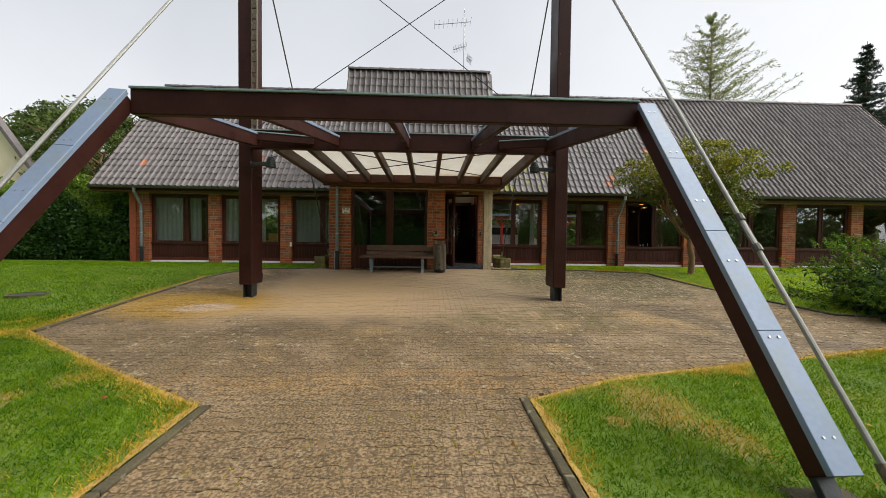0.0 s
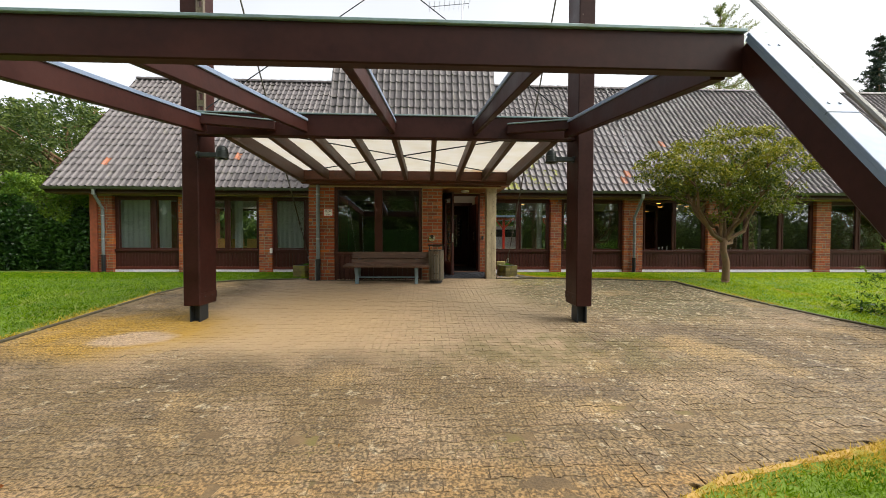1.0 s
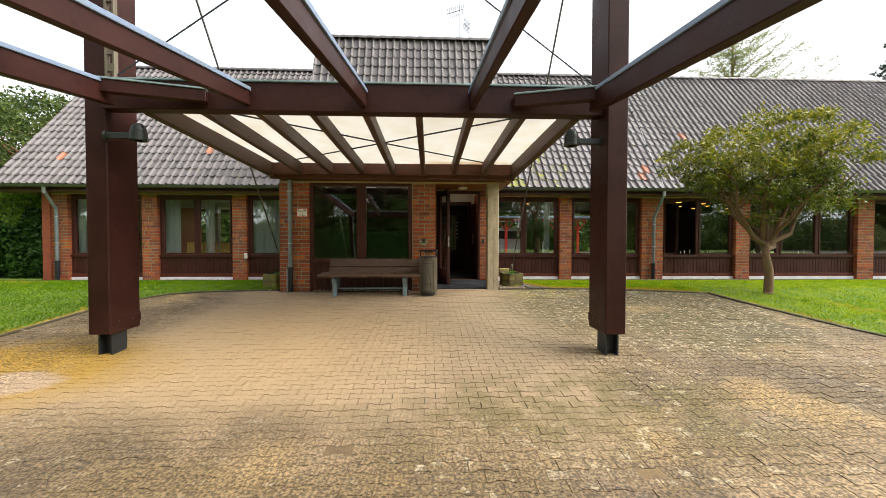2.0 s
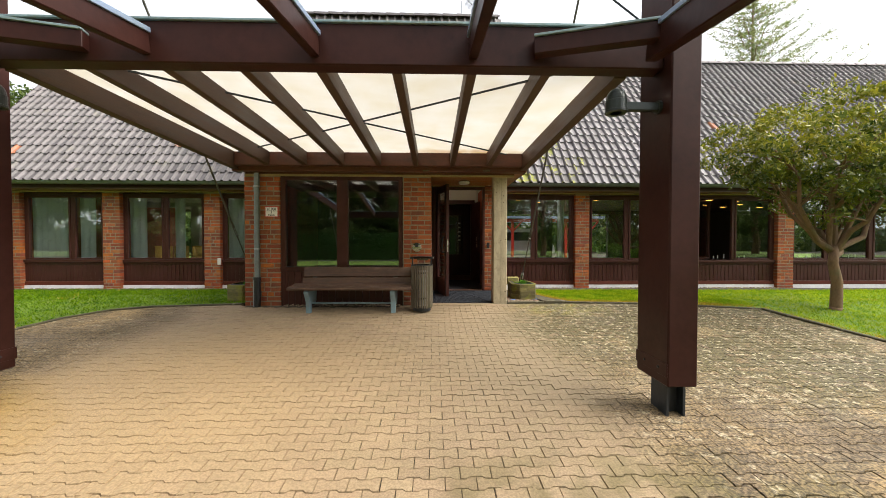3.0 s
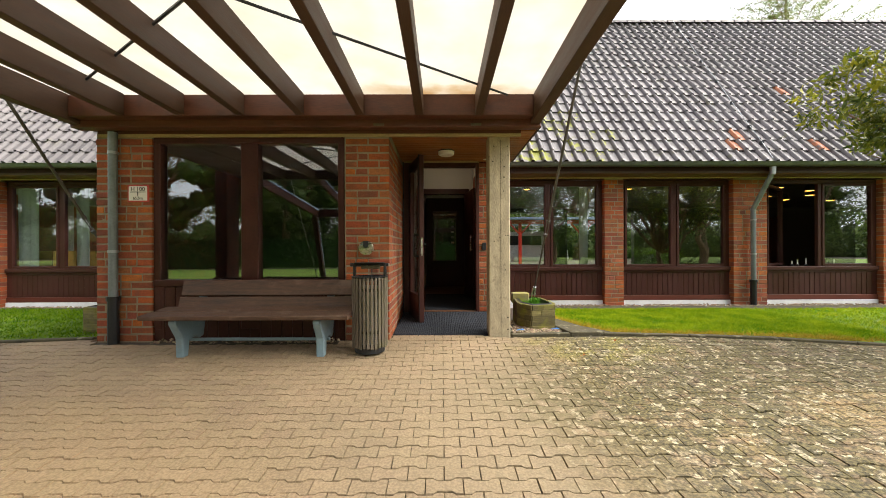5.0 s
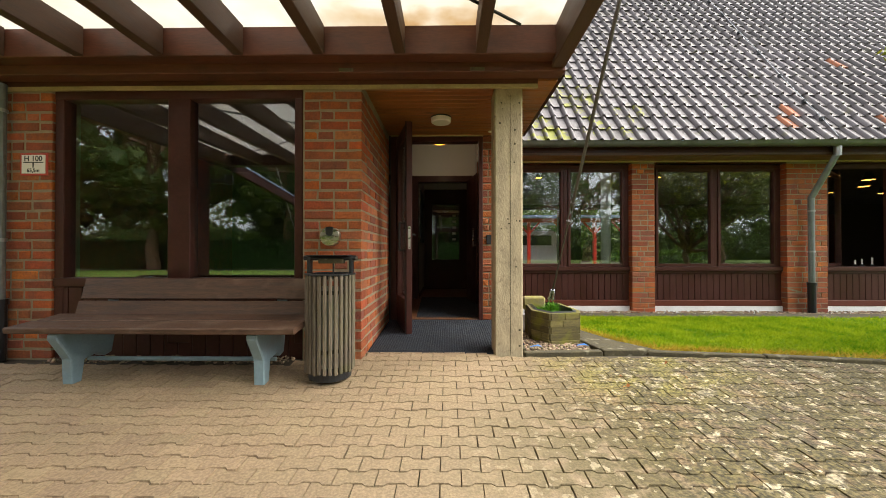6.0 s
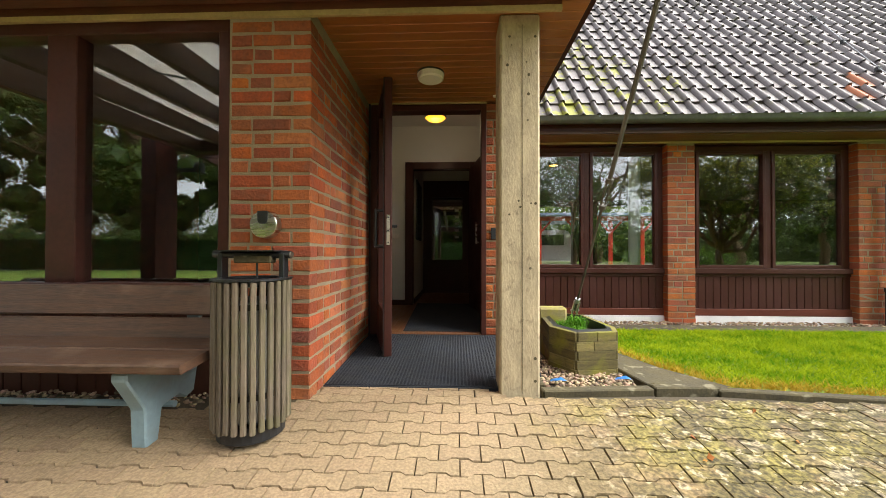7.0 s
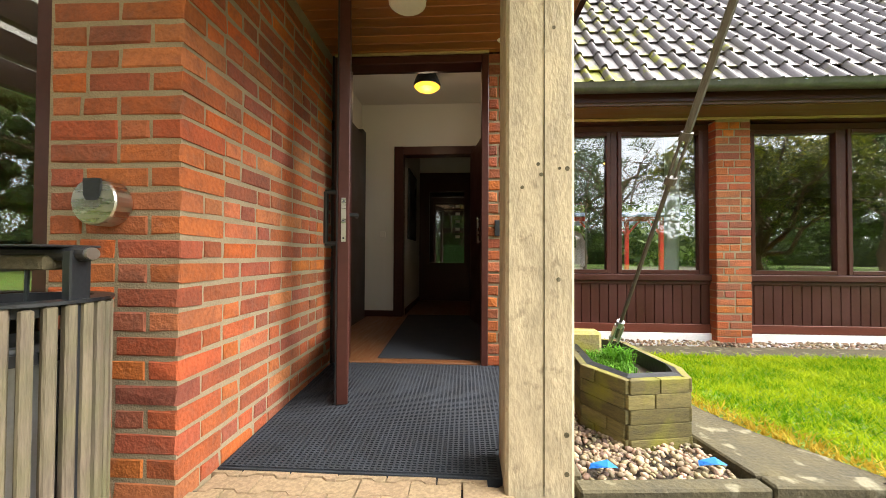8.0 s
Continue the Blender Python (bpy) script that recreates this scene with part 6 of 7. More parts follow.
for z, l, tilt in ((9.55, 1.25, 0), (8.6, 0.45, 1), (8.15, 0.6, 2)):
    boom = part("boom", tube(bmesh.new(), (1.34 - l * (0.95 if tilt < 2 else -0.5), 13.9, z - 0.12), (1.34 + l * 0.2, 13.9, z + 0.05), 0.014, 6), GALV, ant)
    for k in range(9):
        u = k / 8
        x = 1.34 - l * (0.95 if tilt < 2 else -0.5) + u * l * (1.15 if tilt < 2 else -0.3)
        zz = z - 0.12 + 0.17 * u
        part("element", tube(bmesh.new(), (x, 13.6, zz), (x, 14.2, zz), 0.006, 5), GALV, boom)

# lightning conductor down the slope
lc = thing("lightning_conductor", "thin lightning conductor wire clipped down the pantiles", "wire")


def on_slope(x, run, lift):
    a = radians(PITCH)
    return Vector((x, EAVE_Y + run * math.cos(a) - lift * math.sin(a), EAVE_Z + 0.01 + run * math.sin(a) + lift * math.cos(a)))


runs = [0.0, 0.5, 1.05, 1.95, 2.9, 3.9, 4.9, 5.8, 6.42]
pts = [on_slope(7.36 + 0.092 * q + 0.012 * math.sin(q * 3), q, 0.115) for q in runs]
for p, q in zip(pts, pts[1:]):
    part("wire", tube(bmesh.new(), p, q, 0.006, 6), GALV, lc)
for p in pts[1:-1]:
    part("clip", box(bmesh.new(), p.x - 0.03, p.x + 0.03, p.y - 0.02, p.y + 0.03, p.z - 0.05, p.z + 0.012, 0.004), STEEL, lc)
part("lead", tube(bmesh.new(), pts[0], (7.4, 12.6, 2.62), 0.006, 6), GALV, lc)

# ---- seen through the windows ----
def curtain(name, x0, x1, y, z0, z1, label):
    bm = bmesh.new()
    n = int((x1 - x0) / 0.03)
    top = [bm.verts.new((x0 + (x1 - x0) * i / n, y + 0.035 * math.sin(i * 1.15) + 0.01 * math.sin(i * 0.37), z1)) for i in range(n + 1)]
    bot = [bm.verts.new((x0 + (x1 - x0) * i / n, y + 0.045 * math.sin(i * 1.15 + 0.3) + 0.012 * math.sin(i * 0.41), z0)) for i in range(n + 1)]
    for i in range(n):
        bm.faces.new((bot[i], bot[i + 1], top[i + 1], top[i]))
    bmesh.ops.solidify(bm, geom=bm.faces[:], thickness=0.004)
    c = thing(name, label, "curtain", "curtains")
    part("cloth", bm, CURTAIN, c, smooth=True)


curtain("curtain", -10.25, -9.15, 13.3, 0.65, 2.4, "white curtain drawn behind the window pane")
curtain("curtain", -9.0, -8.6, 13.3, 0.65, 2.4, "white curtain drawn behind the window pane")
curtain("curtain", -7.68, -7.2, 13.3, 0.65, 2.4, "white curtain pushed to the side of the window")
curtain("curtain", -5.05, -3.9, 13.3, 0.4, 2.4, "pleated white curtain drawn behind the window")
curtain("curtain", -6.5, -6.2, 13.32, 0.65, 2.4, "white curtain pushed to the side of the window")
curtain("curtain", 4.0, 4.2, 13.42, 0.65, 2.4, "pale curtain pushed to the side of the window")

chair = thing("chair", "light wooden chair at the table behind the window", "chair", "chairs behind the window")
for a in ((-0.2, -0.16), (0.16, -0.16), (-0.2, 0.2), (0.16, 0.2)):
    part("leg", abox(a[0], a[0] + 0.035, a[1], a[1] + 0.035, 0.0, 0.45 if a[1] > 0 else 1.02, 0.004), BEECH, chair)
part("seat", abox(-0.22, 0.22, -0.15, 0.26, 0.45, 0.48, 0.01), BEECH, chair)
part("backrest", abox(-0.22, 0.22, -0.185, -0.16, 0.62, 1.04, 0.012), BEECH, chair)
chair.matrix_basis = pose(-7.0, 13.72, 0, 0, 0, 8)
for x, y, rz in ((-6.5, 13.75, -6), (-6.02, 13.78, 4), (-5.8, 14.35, 20), (-6.6, 15.6, 180), (-5.9, 15.7, 172), (-9.0, 15.0, 30)):
    copy_thing(chair, pose(x, y, 0, 0, 0, rz))
table = thing("table", "light wooden table in the room behind the window", "table")
part("tabletop", abox(-7.4, -5.4, 14.5, 15.3, 0.72, 0.75, 0.008), BEECH, table)
for x in (-7.3, -5.55):
    for y in (14.58, 15.17):
        part("leg", abox(x, x + 0.05, y, y + 0.05, 0.0, 0.72), BEECH, table)
for x, y, r in ((3.1, 14.3, 0.07), (3.9, 15.0, 0.07), (5.5, 14.3, 0.08), (8.28, 13.5, 0.07), (8.94, 14.18, 0.09), (9.92, 15.59, 0.1), (11.07, 16.31, 0.1), (10.1, 14.6, 0.1), (10.9, 15.4, 0.1), (12.53, 16.43, 0.1), (13.2, 14.4, 0.09), (15.6, 14.5, 0.09)):
    lp = thing("downlight", "small warm lit lamp under the dark ceiling", "lamp", "lamps behind the windows")
    part("shade", lathe(bmesh.new(), [(r + 0.005, -0.05), (r + 0.01, -0.03), (0.05, 0.12)], (x, y, 2.5), 16), STEEL, lp)
    part("glass", lathe(bmesh.new(), [(0.02, -0.065), (r, -0.052)], (x, y, 2.5), 16), WARM, lp, "glowing warm glass")
for i, x in enumerate((8.46, 8.58, 8.76, 9.2, 9.35, 10.9, 11.15, 12.4, 12.6)):
    cd = thing("candle", "white candle in a holder on the window sill", "candle", "candles on the sills")
    h = 0.07 + 0.025 * ((i * 7) % 3)
    part("holder", lathe(bmesh.new(), [(0.03, 0.0), (0.032, 0.02), (0.014, 0.03)], (x, 13.36, 0.68), 10), STEEL, cd)
    part("wax", lathe(bmesh.new(), [(0.012, 0.03), (0.012, 0.03 + h)], (x, 13.36, 0.68), 8), OPAL, cd)
for s, a, b in (("left", -10.7, -2.95), ("right", 2.0, 21.1)):
    structure(f"trim_inner_sill_{s}", abox(a, b, 13.26, 13.45, 0.62, 0.66), STAIN_IN, "inner window board", "trim")

# red timber carport and a white van behind the house, seen through two windows
cp = thing("carport", "red painted timber carport with braced posts behind the house", "carport")
for x in (5.0, 6.7, 8.05, 9.4):
    pst = part("post", abox(x - 0.07, x + 0.07, 23.9, 24.04, -0.05, 2.35, 0.006), RED, cp)
    for s in (-1, 1):
        part("brace", bar(bmesh.new(), (x, 23.97, 1.75), (x + s * 0.5, 23.97, 2.3), 0.08, 0.08, 0, 0.004, side=(0, 1, 0)), RED, pst)
part("beam", abox(4.5, 9.9, 23.88, 24.06, 2.3, 2.48, 0.006), RED, cp)
part("roof", abox(4.3, 10.1, 23.5, 28.5, 2.49, 2.6), ZINC, cp, "pale flat roof")
van = thing("parked_van", "white parked van behind the house", "van")
bm = bmesh.new()
prof = [(3.4, 0.35), (3.4, 1.3), (3.7, 1.95), (6.6, 1.98), (7.0, 1.2), (7.8, 1.05), (7.9, 0.4)]
l = [bm.verts.new((x, 25.2, z)) for x, z in prof]
r = [bm.verts.new((x, 26.9, z)) for x, z in prof]
bm.faces.new(l), bm.faces.new(r[::-1])
for i in range(len(prof)):
    bm.faces.new((l[i], r[i], r[(i + 1) % len(prof)], l[(i + 1) % len(prof)]))
bmesh.ops.recalc_face_normals(bm, faces=bm.faces[:])
bmesh.ops.bevel(bm, geom=bm.edges[:], offset=0.08, segments=2, affect="EDGES")
part("body", bm, VANWHITE, van, smooth=False)
part("window", abox(4.0, 6.4, 25.17, 25.21, 1.25, 1.75, 0.02), LINER, van, "dark side windows")
for x in (4.2, 7.1):
    part("wheel", tube(bmesh.new(), (x, 25.15, 0.31), (x, 25.4, 0.31), 0.33, 20), RUBBER, van)


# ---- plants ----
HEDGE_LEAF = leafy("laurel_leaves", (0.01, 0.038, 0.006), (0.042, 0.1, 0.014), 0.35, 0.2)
TREE_LEAF = leafy("broad_leaves", (0.03, 0.065, 0.014), (0.12, 0.16, 0.03), 0.5, 0.3)
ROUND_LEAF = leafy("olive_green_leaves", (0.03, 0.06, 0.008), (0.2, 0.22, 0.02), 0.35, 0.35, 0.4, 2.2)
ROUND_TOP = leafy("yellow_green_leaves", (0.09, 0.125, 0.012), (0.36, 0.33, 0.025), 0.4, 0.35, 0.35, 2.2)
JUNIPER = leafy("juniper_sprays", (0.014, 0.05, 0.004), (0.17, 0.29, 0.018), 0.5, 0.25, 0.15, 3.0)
LARCH = leafy("larch_needles", (0.15, 0.21, 0.065), (0.32, 0.35, 0.13), 0.6, 0.45)
SPRUCE = leafy("spruce_needles", (0.016, 0.034, 0.022), (0.055, 0.08, 0.05), 0.6, 0.15)


def leaf_mesh(name, pos, size, material, parent, label, seed, flat=0.0, ratio=0.45, up=None):
    """Many small leaves, each a bent four-cornered blade, at the given places."""
    rr = np.random.RandomState(seed)
    n = len(pos)
    pos = np.asarray(pos, float)
    d = rr.normal(size=(n, 3))
    d[:, 2] *= 1 - flat
    if up is not None:
        d = d * 0.55 + np.asarray(up)
    d /= np.linalg.norm(d, axis=1)[:, None] + 1e-9
    s = rr.normal(size=(n, 3))
    s[:, 2] *= 1 - 0.5 * flat
    s -= (s * d).sum(1)[:, None] * d
    s /= np.linalg.norm(s, axis=1)[:, None] + 1e-9
    ln = size * rr.uniform(0.6, 1.25, n)[:, None]
    a, b = pos - d * ln / 2, pos + d * ln / 2
    w = s * ln * ratio / 2
    nrm = np.cross(d, s)
    v = np.empty((n, 4, 3))
    v[:, 0], v[:, 1], v[:, 2], v[:, 3] = a, pos + w + nrm * ln * 0.08, b, pos - w + nrm * ln * 0.08
    idx = np.arange(n)[:, None] * 4
    f = np.concatenate([idx + [0, 1, 3], idx + [1, 2, 3]], axis=0)
    me = bpy.data.meshes.new(name)
    me.from_pydata(v.reshape(-1, 3).tolist(), [], f.tolist())
    me.materials.append(material)
    ob = new(name, me)
    if parent:
        ob.parent = parent
        ob.matrix_parent_inverse = Matrix.Translation(-parent.location)
    return tagged(ob, label, kind="stuff")


def limb(bm, pts, r0, r1, seg=7):
    """A tapered, bent branch through the points."""
    rings = []
    n = len(pts)
    for i, p in enumerate(pts):
        p = Vector(p)
        d = (Vector(pts[min(i + 1, n - 1)]) - Vector(pts[max(i - 1, 0)])).normalized()
        x = d.orthogonal().normalized()
        y = d.cross(x)
        r = r0 + (r1 - r0) * i / (n - 1)
        rings.append([bm.verts.new(p + (x * math.cos(2 * math.pi * k / seg) + y * math.sin(2 * math.pi * k / seg)) * r) for k in range(seg)])
    for a, b in zip(rings, rings[1:]):
        # join each point to the nearest one of the next ring, so that the skin does not twist
        off = min(range(seg), key=lambda o: sum((a[k].co - b[(k + o) % seg].co).length for k in range(seg)))
        for k in range(seg):
            bm.faces.new((a[k], a[(k + 1) % seg], b[(k + 1 + off) % seg], b[(k + off) % seg]))
    bm.faces.new(rings[-1])
    return bm


def bend(a, b, rr, wob, n=5):
    a, b = Vector(a), Vector(b)
    L = (b - a).length
    return [a.lerp(b, i / n) + Vector((rr.gauss(0, wob), rr.gauss(0, wob), rr.gauss(0, wob))) * L * (0 if i in (0, n) else 1) for i in range(n + 1)]


def clumped(rr, centres, radii, per, shell=0.6):
    """Places in the outer part of many small clumps."""
    out = []
    for c, r in zip(centres, radii):
        for _ in range(per):
            v = Vector((rr.gauss(0, 1), rr.gauss(0, 1), rr.gauss(0, 1))).normalized()
            out.append(Vector(c) + Vector((v.x * r[0], v.y * r[1], v.z * r[2])) * (shell + (1 - shell) * rr.random()) ** 0.7)
    return out


# small multi-stemmed tree on the lawn
rr = random.Random(21)
tree = thing("garden_tree", "small multi-stemmed tree with olive and yellow-green leaves on the lawn", "tree")
tx, ty, tz = 7.78, 9.55, gz(9.55)
bm = bmesh.new()
limb(bm, [(tx - 0.02, ty, tz - 0.15), (tx, ty, tz + 0.12), (tx + 0.03, ty + 0.02, tz + 0.5), (tx - 0.08, ty, tz + 0.85), (tx - 0.05, ty, tz + 1.15)], 0.095, 0.065, 9)
limb(bm, [(tx - 0.02, ty, tz - 0.1), (tx - 0.02, ty - 0.02, tz + 0.06)], 0.12, 0.085, 9)
part("trunk", bm, BARK, tree, smooth=True)
tips = []
fork = Vector((tx - 0.05, ty, tz + 1.1))
for k, (ex, ey, ez) in enumerate(((-1.6, -0.2, 3.05), (-1.1, 0.5, 3.3), (-0.4, -0.5, 3.4), (0.2, 0.4, 3.45), (0.75, -0.3, 3.4), (1.3, 0.3, 3.2), (1.55, -0.1, 2.6), (1.3, 0.6, 2.4), (-1.35, 0.9, 2.85), (0.4, -0.9, 2.6), (-0.5, 0.9, 2.6), (0.9, 0.9, 3.0))):
    end = Vector((tx + ex, ty + ey, tz + ez))
    start = fork.lerp(Vector((tx, ty, tz + 0.75)), rr.random() * 0.8)
    pts = bend(start, end, rr, 0.05)
    bm = bmesh.new()
    limb(bm, pts, 0.055, 0.012, 6)
    for j in range(5):
        b0 = pts[2 + j % 3]
        e2 = b0 + Vector((rr.gauss(0, 0.38), rr.gauss(0, 0.38), rr.uniform(0.1, 0.6)))
        limb(bm, bend(b0, e2, rr, 0.06, 3), 0.018, 0.005, 5)
        tips.append(e2)
    tips.append(end)
    part("limb", bm, BARK, tree, smooth=True)
cen, rad = [], []
for e in tips:
    for _ in range(2):
        q = e + Vector((rr.gauss(0, 0.2), rr.gauss(0, 0.2), rr.gauss(0, 0.1)))
        if tz + (2.3 if q.x < tx - 0.7 else 1.6) < q.z < tz + 3.75 and q.x > tx - 2.05:
            cen.append(q)
# broad, flat-topped crown of three domes, its underside rising on one side
while len(cen) < 245:
    x, y = rr.uniform(-2.05, 1.95), rr.uniform(-1.3, 1.3)
    if (x / 2.25) ** 4 + (y / 1.35) ** 2 > 1:
        continue
    high = 3.72 + 0.22 * math.cos(x * 2.6 + 0.4) - 0.35 * (y / 1.3) ** 2 - (0.22 if x > 0 else 0.1) * max(0.0, abs(x) - 1.2)
    deep = 2.1 + 0.3 * (-0.7 - x) if x < -0.7 else 2.1 if abs(x) < 0.6 else 1.8
    z = high - (high - deep) * rr.random() ** 1.35
    cen.append(Vector((tx + x, ty + y, tz + z)))
rad = [(s * 1.15, s * 1.15, s * 0.8) for s in (rr.uniform(0.13, 0.3) for _ in cen)]
pos = clumped(rr, cen, rad, 84, 0.05)
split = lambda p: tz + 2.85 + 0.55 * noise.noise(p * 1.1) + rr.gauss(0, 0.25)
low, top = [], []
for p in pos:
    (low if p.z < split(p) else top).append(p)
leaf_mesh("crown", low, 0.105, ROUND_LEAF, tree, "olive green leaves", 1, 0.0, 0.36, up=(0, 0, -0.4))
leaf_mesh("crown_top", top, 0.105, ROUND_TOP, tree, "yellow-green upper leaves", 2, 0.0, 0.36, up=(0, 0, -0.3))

# laurel hedge beside the house
rr = random.Random(5)
hedge = thing("laurel_hedge", "dense dark green laurel hedge with lighter young shoots", "hedge")
bm = bmesh.new()
for i in range(16):
    x = -19.5 + i * 0.55
    limb(bm, bend((x, 14.0, -0.1), (x + rr.gauss(0, 0.2), 14.0 + rr.gauss(0, 0.2), 2.2), rr, 0.05), 0.05, 0.015, 5)
part("stemwork", bm, BARK, hedge, kind="stuff")
low, top = [], []
for _ in range(26000):
    u = rr.random()
    x = -20.0 + 9.0 * u
    h = 2.75 + 0.28 * math.sin(x * 1.7) + 0.22 * noise.noise(Vector((x * 0.9, 0, 3)))
    if rr.random() < 0.68:
        z = rr.random() ** 0.9 * h
        bulge = 0.35 * math.sqrt(max(0, 1 - (2 * z / h - 0.85) ** 2)) + 0.22 * noise.noise(Vector((x * 1.3, z * 1.6, 0)))
        p = Vector((x, 13.5 - bulge + rr.random() ** 2 * 0.35, z - 0.05))
    else:
        y = rr.uniform(13.3, 14.8)
        p = Vector((x, y, h + rr.gauss(0, 0.09) + 0.12 * noise.noise(Vector((x * 2, y * 2, 0)))))
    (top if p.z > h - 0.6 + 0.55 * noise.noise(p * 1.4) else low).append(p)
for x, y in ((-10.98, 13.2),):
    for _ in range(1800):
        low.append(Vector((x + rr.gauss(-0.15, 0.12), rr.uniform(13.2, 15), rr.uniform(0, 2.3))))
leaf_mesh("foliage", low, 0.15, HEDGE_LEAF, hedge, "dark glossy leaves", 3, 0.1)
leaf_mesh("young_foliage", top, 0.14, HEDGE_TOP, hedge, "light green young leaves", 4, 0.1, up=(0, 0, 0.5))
# solid lumps added inside, standing for the hedge's shaded interior
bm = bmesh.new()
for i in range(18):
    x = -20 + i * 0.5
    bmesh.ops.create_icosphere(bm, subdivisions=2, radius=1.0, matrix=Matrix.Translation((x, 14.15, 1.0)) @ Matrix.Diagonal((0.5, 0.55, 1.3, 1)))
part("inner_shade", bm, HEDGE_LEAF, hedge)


def broad_tree(name, x, y, h, w, seed, leaves, size, label, material=TREE_LEAF, base=0.25, z0=0.0, clumps=90, core=False):
    rr = random.Random(seed)
    t = thing(name, label, "tree")
    bm = bmesh.new()
    limb(bm, bend((x, y, z0 - 0.3), (x + rr.gauss(0, 0.3), y, z0 + h * 0.6), rr, 0.02), h * 0.03, h * 0.012, 9)
    part("trunk", bm, BARK, t, smooth=True)
    for k in range(11):
        a = k * 2.4 + rr.random()
        b = Vector((x, y, z0 + h * rr.uniform(0.28, 0.58)))
        e = Vector((x + math.cos(a) * w * 0.42, y + math.sin(a) * w * 0.42, z0 + h * rr.uniform(0.5, 0.92)))
        bm = bmesh.new()
        pts = bend(b, e, rr, 0.05)
        limb(bm, pts, h * 0.011, h * 0.002, 6)
        for j in range(4):
            limb(bm, bend(pts[2 + j % 3], pts[2 + j % 3] + Vector((rr.gauss(0, 1), rr.gauss(0, 1), rr.uniform(0, 1))) * w * 0.13, rr, 0.05, 3), h * 0.004, h * 0.001, 5)
        part("limb", bm, BARK, t, smooth=True)
    cen, rad = [], []
    for _ in range(clumps):
        v = Vector((rr.gauss(0, 1), rr.gauss(0, 1), rr.gauss(0, 1))).normalized() * rr.uniform(0.55, 1.0) ** 0.6
        lumpy = 1 + 0.25 * noise.noise(v * 2 + Vector((seed, 0, 0)))
        cen.append(Vector((x + v.x * w / 2 * lumpy, y + v.y * w / 2 * lumpy, z0 + h * (base + (1 - base) / 2) + v.z * h * (1 - base) / 2 * lumpy)))
        s = w * rr.uniform(0.07, 0.13)
        rad.append((s, s, s * 0.75))
    leaf_mesh("crown", clumped(rr, cen, rad, leaves // clumps, 0.15), size, material, t, "", seed, 0.15)
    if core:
        # solid lumps added to keep the sky from showing through the crown
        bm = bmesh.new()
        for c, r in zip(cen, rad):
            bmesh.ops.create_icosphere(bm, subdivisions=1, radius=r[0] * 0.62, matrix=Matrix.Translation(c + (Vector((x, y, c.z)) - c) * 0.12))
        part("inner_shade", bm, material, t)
    return t


# trees beyond the hedge and the house
broad_tree("broadleaf_tree", -21.3, 23.0, 9.3, 7.0, 31, 15000, 0.24, "tall broadleaf tree beyond the hedge", base=0.1, clumps=150)
broad_tree("broadleaf_tree", -16.8, 24.5, 9.6, 6.5, 32, 15000, 0.24, "tall broadleaf tree beyond the hedge", base=0.1, clumps=150)
broad_tree("broadleaf_tree", -26.5, 27.0, 10.0, 7.5, 33, 9000, 0.28, "tall broadleaf tree beyond the hedge", base=0.1, clumps=110)
broad_tree("broadleaf_tree", -16.3, 18.2, 7.6, 5.4, 35, 14000, 0.18, "dense broadleaf tree beyond the hedge", base=0.08, clumps=130)
broad_tree("broadleaf_tree", -14.0, 20.5, 5.5, 4.5, 34, 8000, 0.2, "broadleaf tree behind the house gable", base=0.08, clumps=90)


def conifer(name, x, y, h, w, seed, label, material, sparse, droop, z0=0.0, size=0.3, levels=26, low=0.1):
    """A conifer with whorls of branches; each branch carries rows of short sprays."""
    rr = random.Random(seed)
    t = thing(name, label, "tree")
    bm = bmesh.new()
    limb(bm, [(x, y, z0 - 0.3), (x + 0.05, y, z0 + h * 0.5), (x, y, z0 + h)], h * 0.014, 0.02, 7)
    part("trunk", bm, BARK, t, smooth=True)
    pos = []
    bm = bmesh.new()
    for i in range(levels):
        u = low + (1 - low) * (i / levels)
        z = z0 + h * u
        reach = w / 2 * (1 - u) ** 0.75
        for k in range(7):
            a = rr.random() * 6.3
            L = reach * rr.uniform(0.55, 1.15)
            pts = []
            for j in range(6):
                f = j / 5
                pts.append(Vector((x + math.cos(a) * L * f, y + math.sin(a) * L * f, z + L * (droop * f + (0.28 * f * f if droop < 0 else 0.0)) + rr.gauss(0, 0.04) * L)))
            limb(bm, pts, 0.035 * (1 - u) + 0.012, 0.006, 4)
            for j in range(1, 6):
                for _ in range(int(sparse * min(1.0, 0.25 + 1.6 * (1 - u)))):
                    q = pts[j - 1].lerp(pts[j], rr.random())
                    side = Vector((-math.sin(a), math.cos(a), 0)) * rr.gauss(0, 0.13) * L * (1.1 - j / 6)
                    pos.append(q + side + Vector((0, 0, rr.gauss(-0.06 if droop < 0 else 0.02, 0.07))))
    part("branchwork", bm, BARK, t, kind="stuff")
    leaf_mesh("needles", pos, size, material, t, "", seed, 0.35, 0.16)
    return t


conifer("larch", 24.0, 30.0, 20.4, 18.5, 44, "sparse light green larch behind the house", LARCH, 34, 0.45, size=0.27, levels=26, low=0.4)
conifer("spruce", 42.9, 34.0, 20.8, 12.0, 42, "dark spruce behind the house", SPRUCE, 26, -0.28, size=0.5, levels=30, low=0.25)
conifer("spruce", 49.5, 36.0, 19.0, 11.0, 43, "dark spruce behind the house", SPRUCE, 24, -0.28, size=0.5, levels=26, low=0.25)

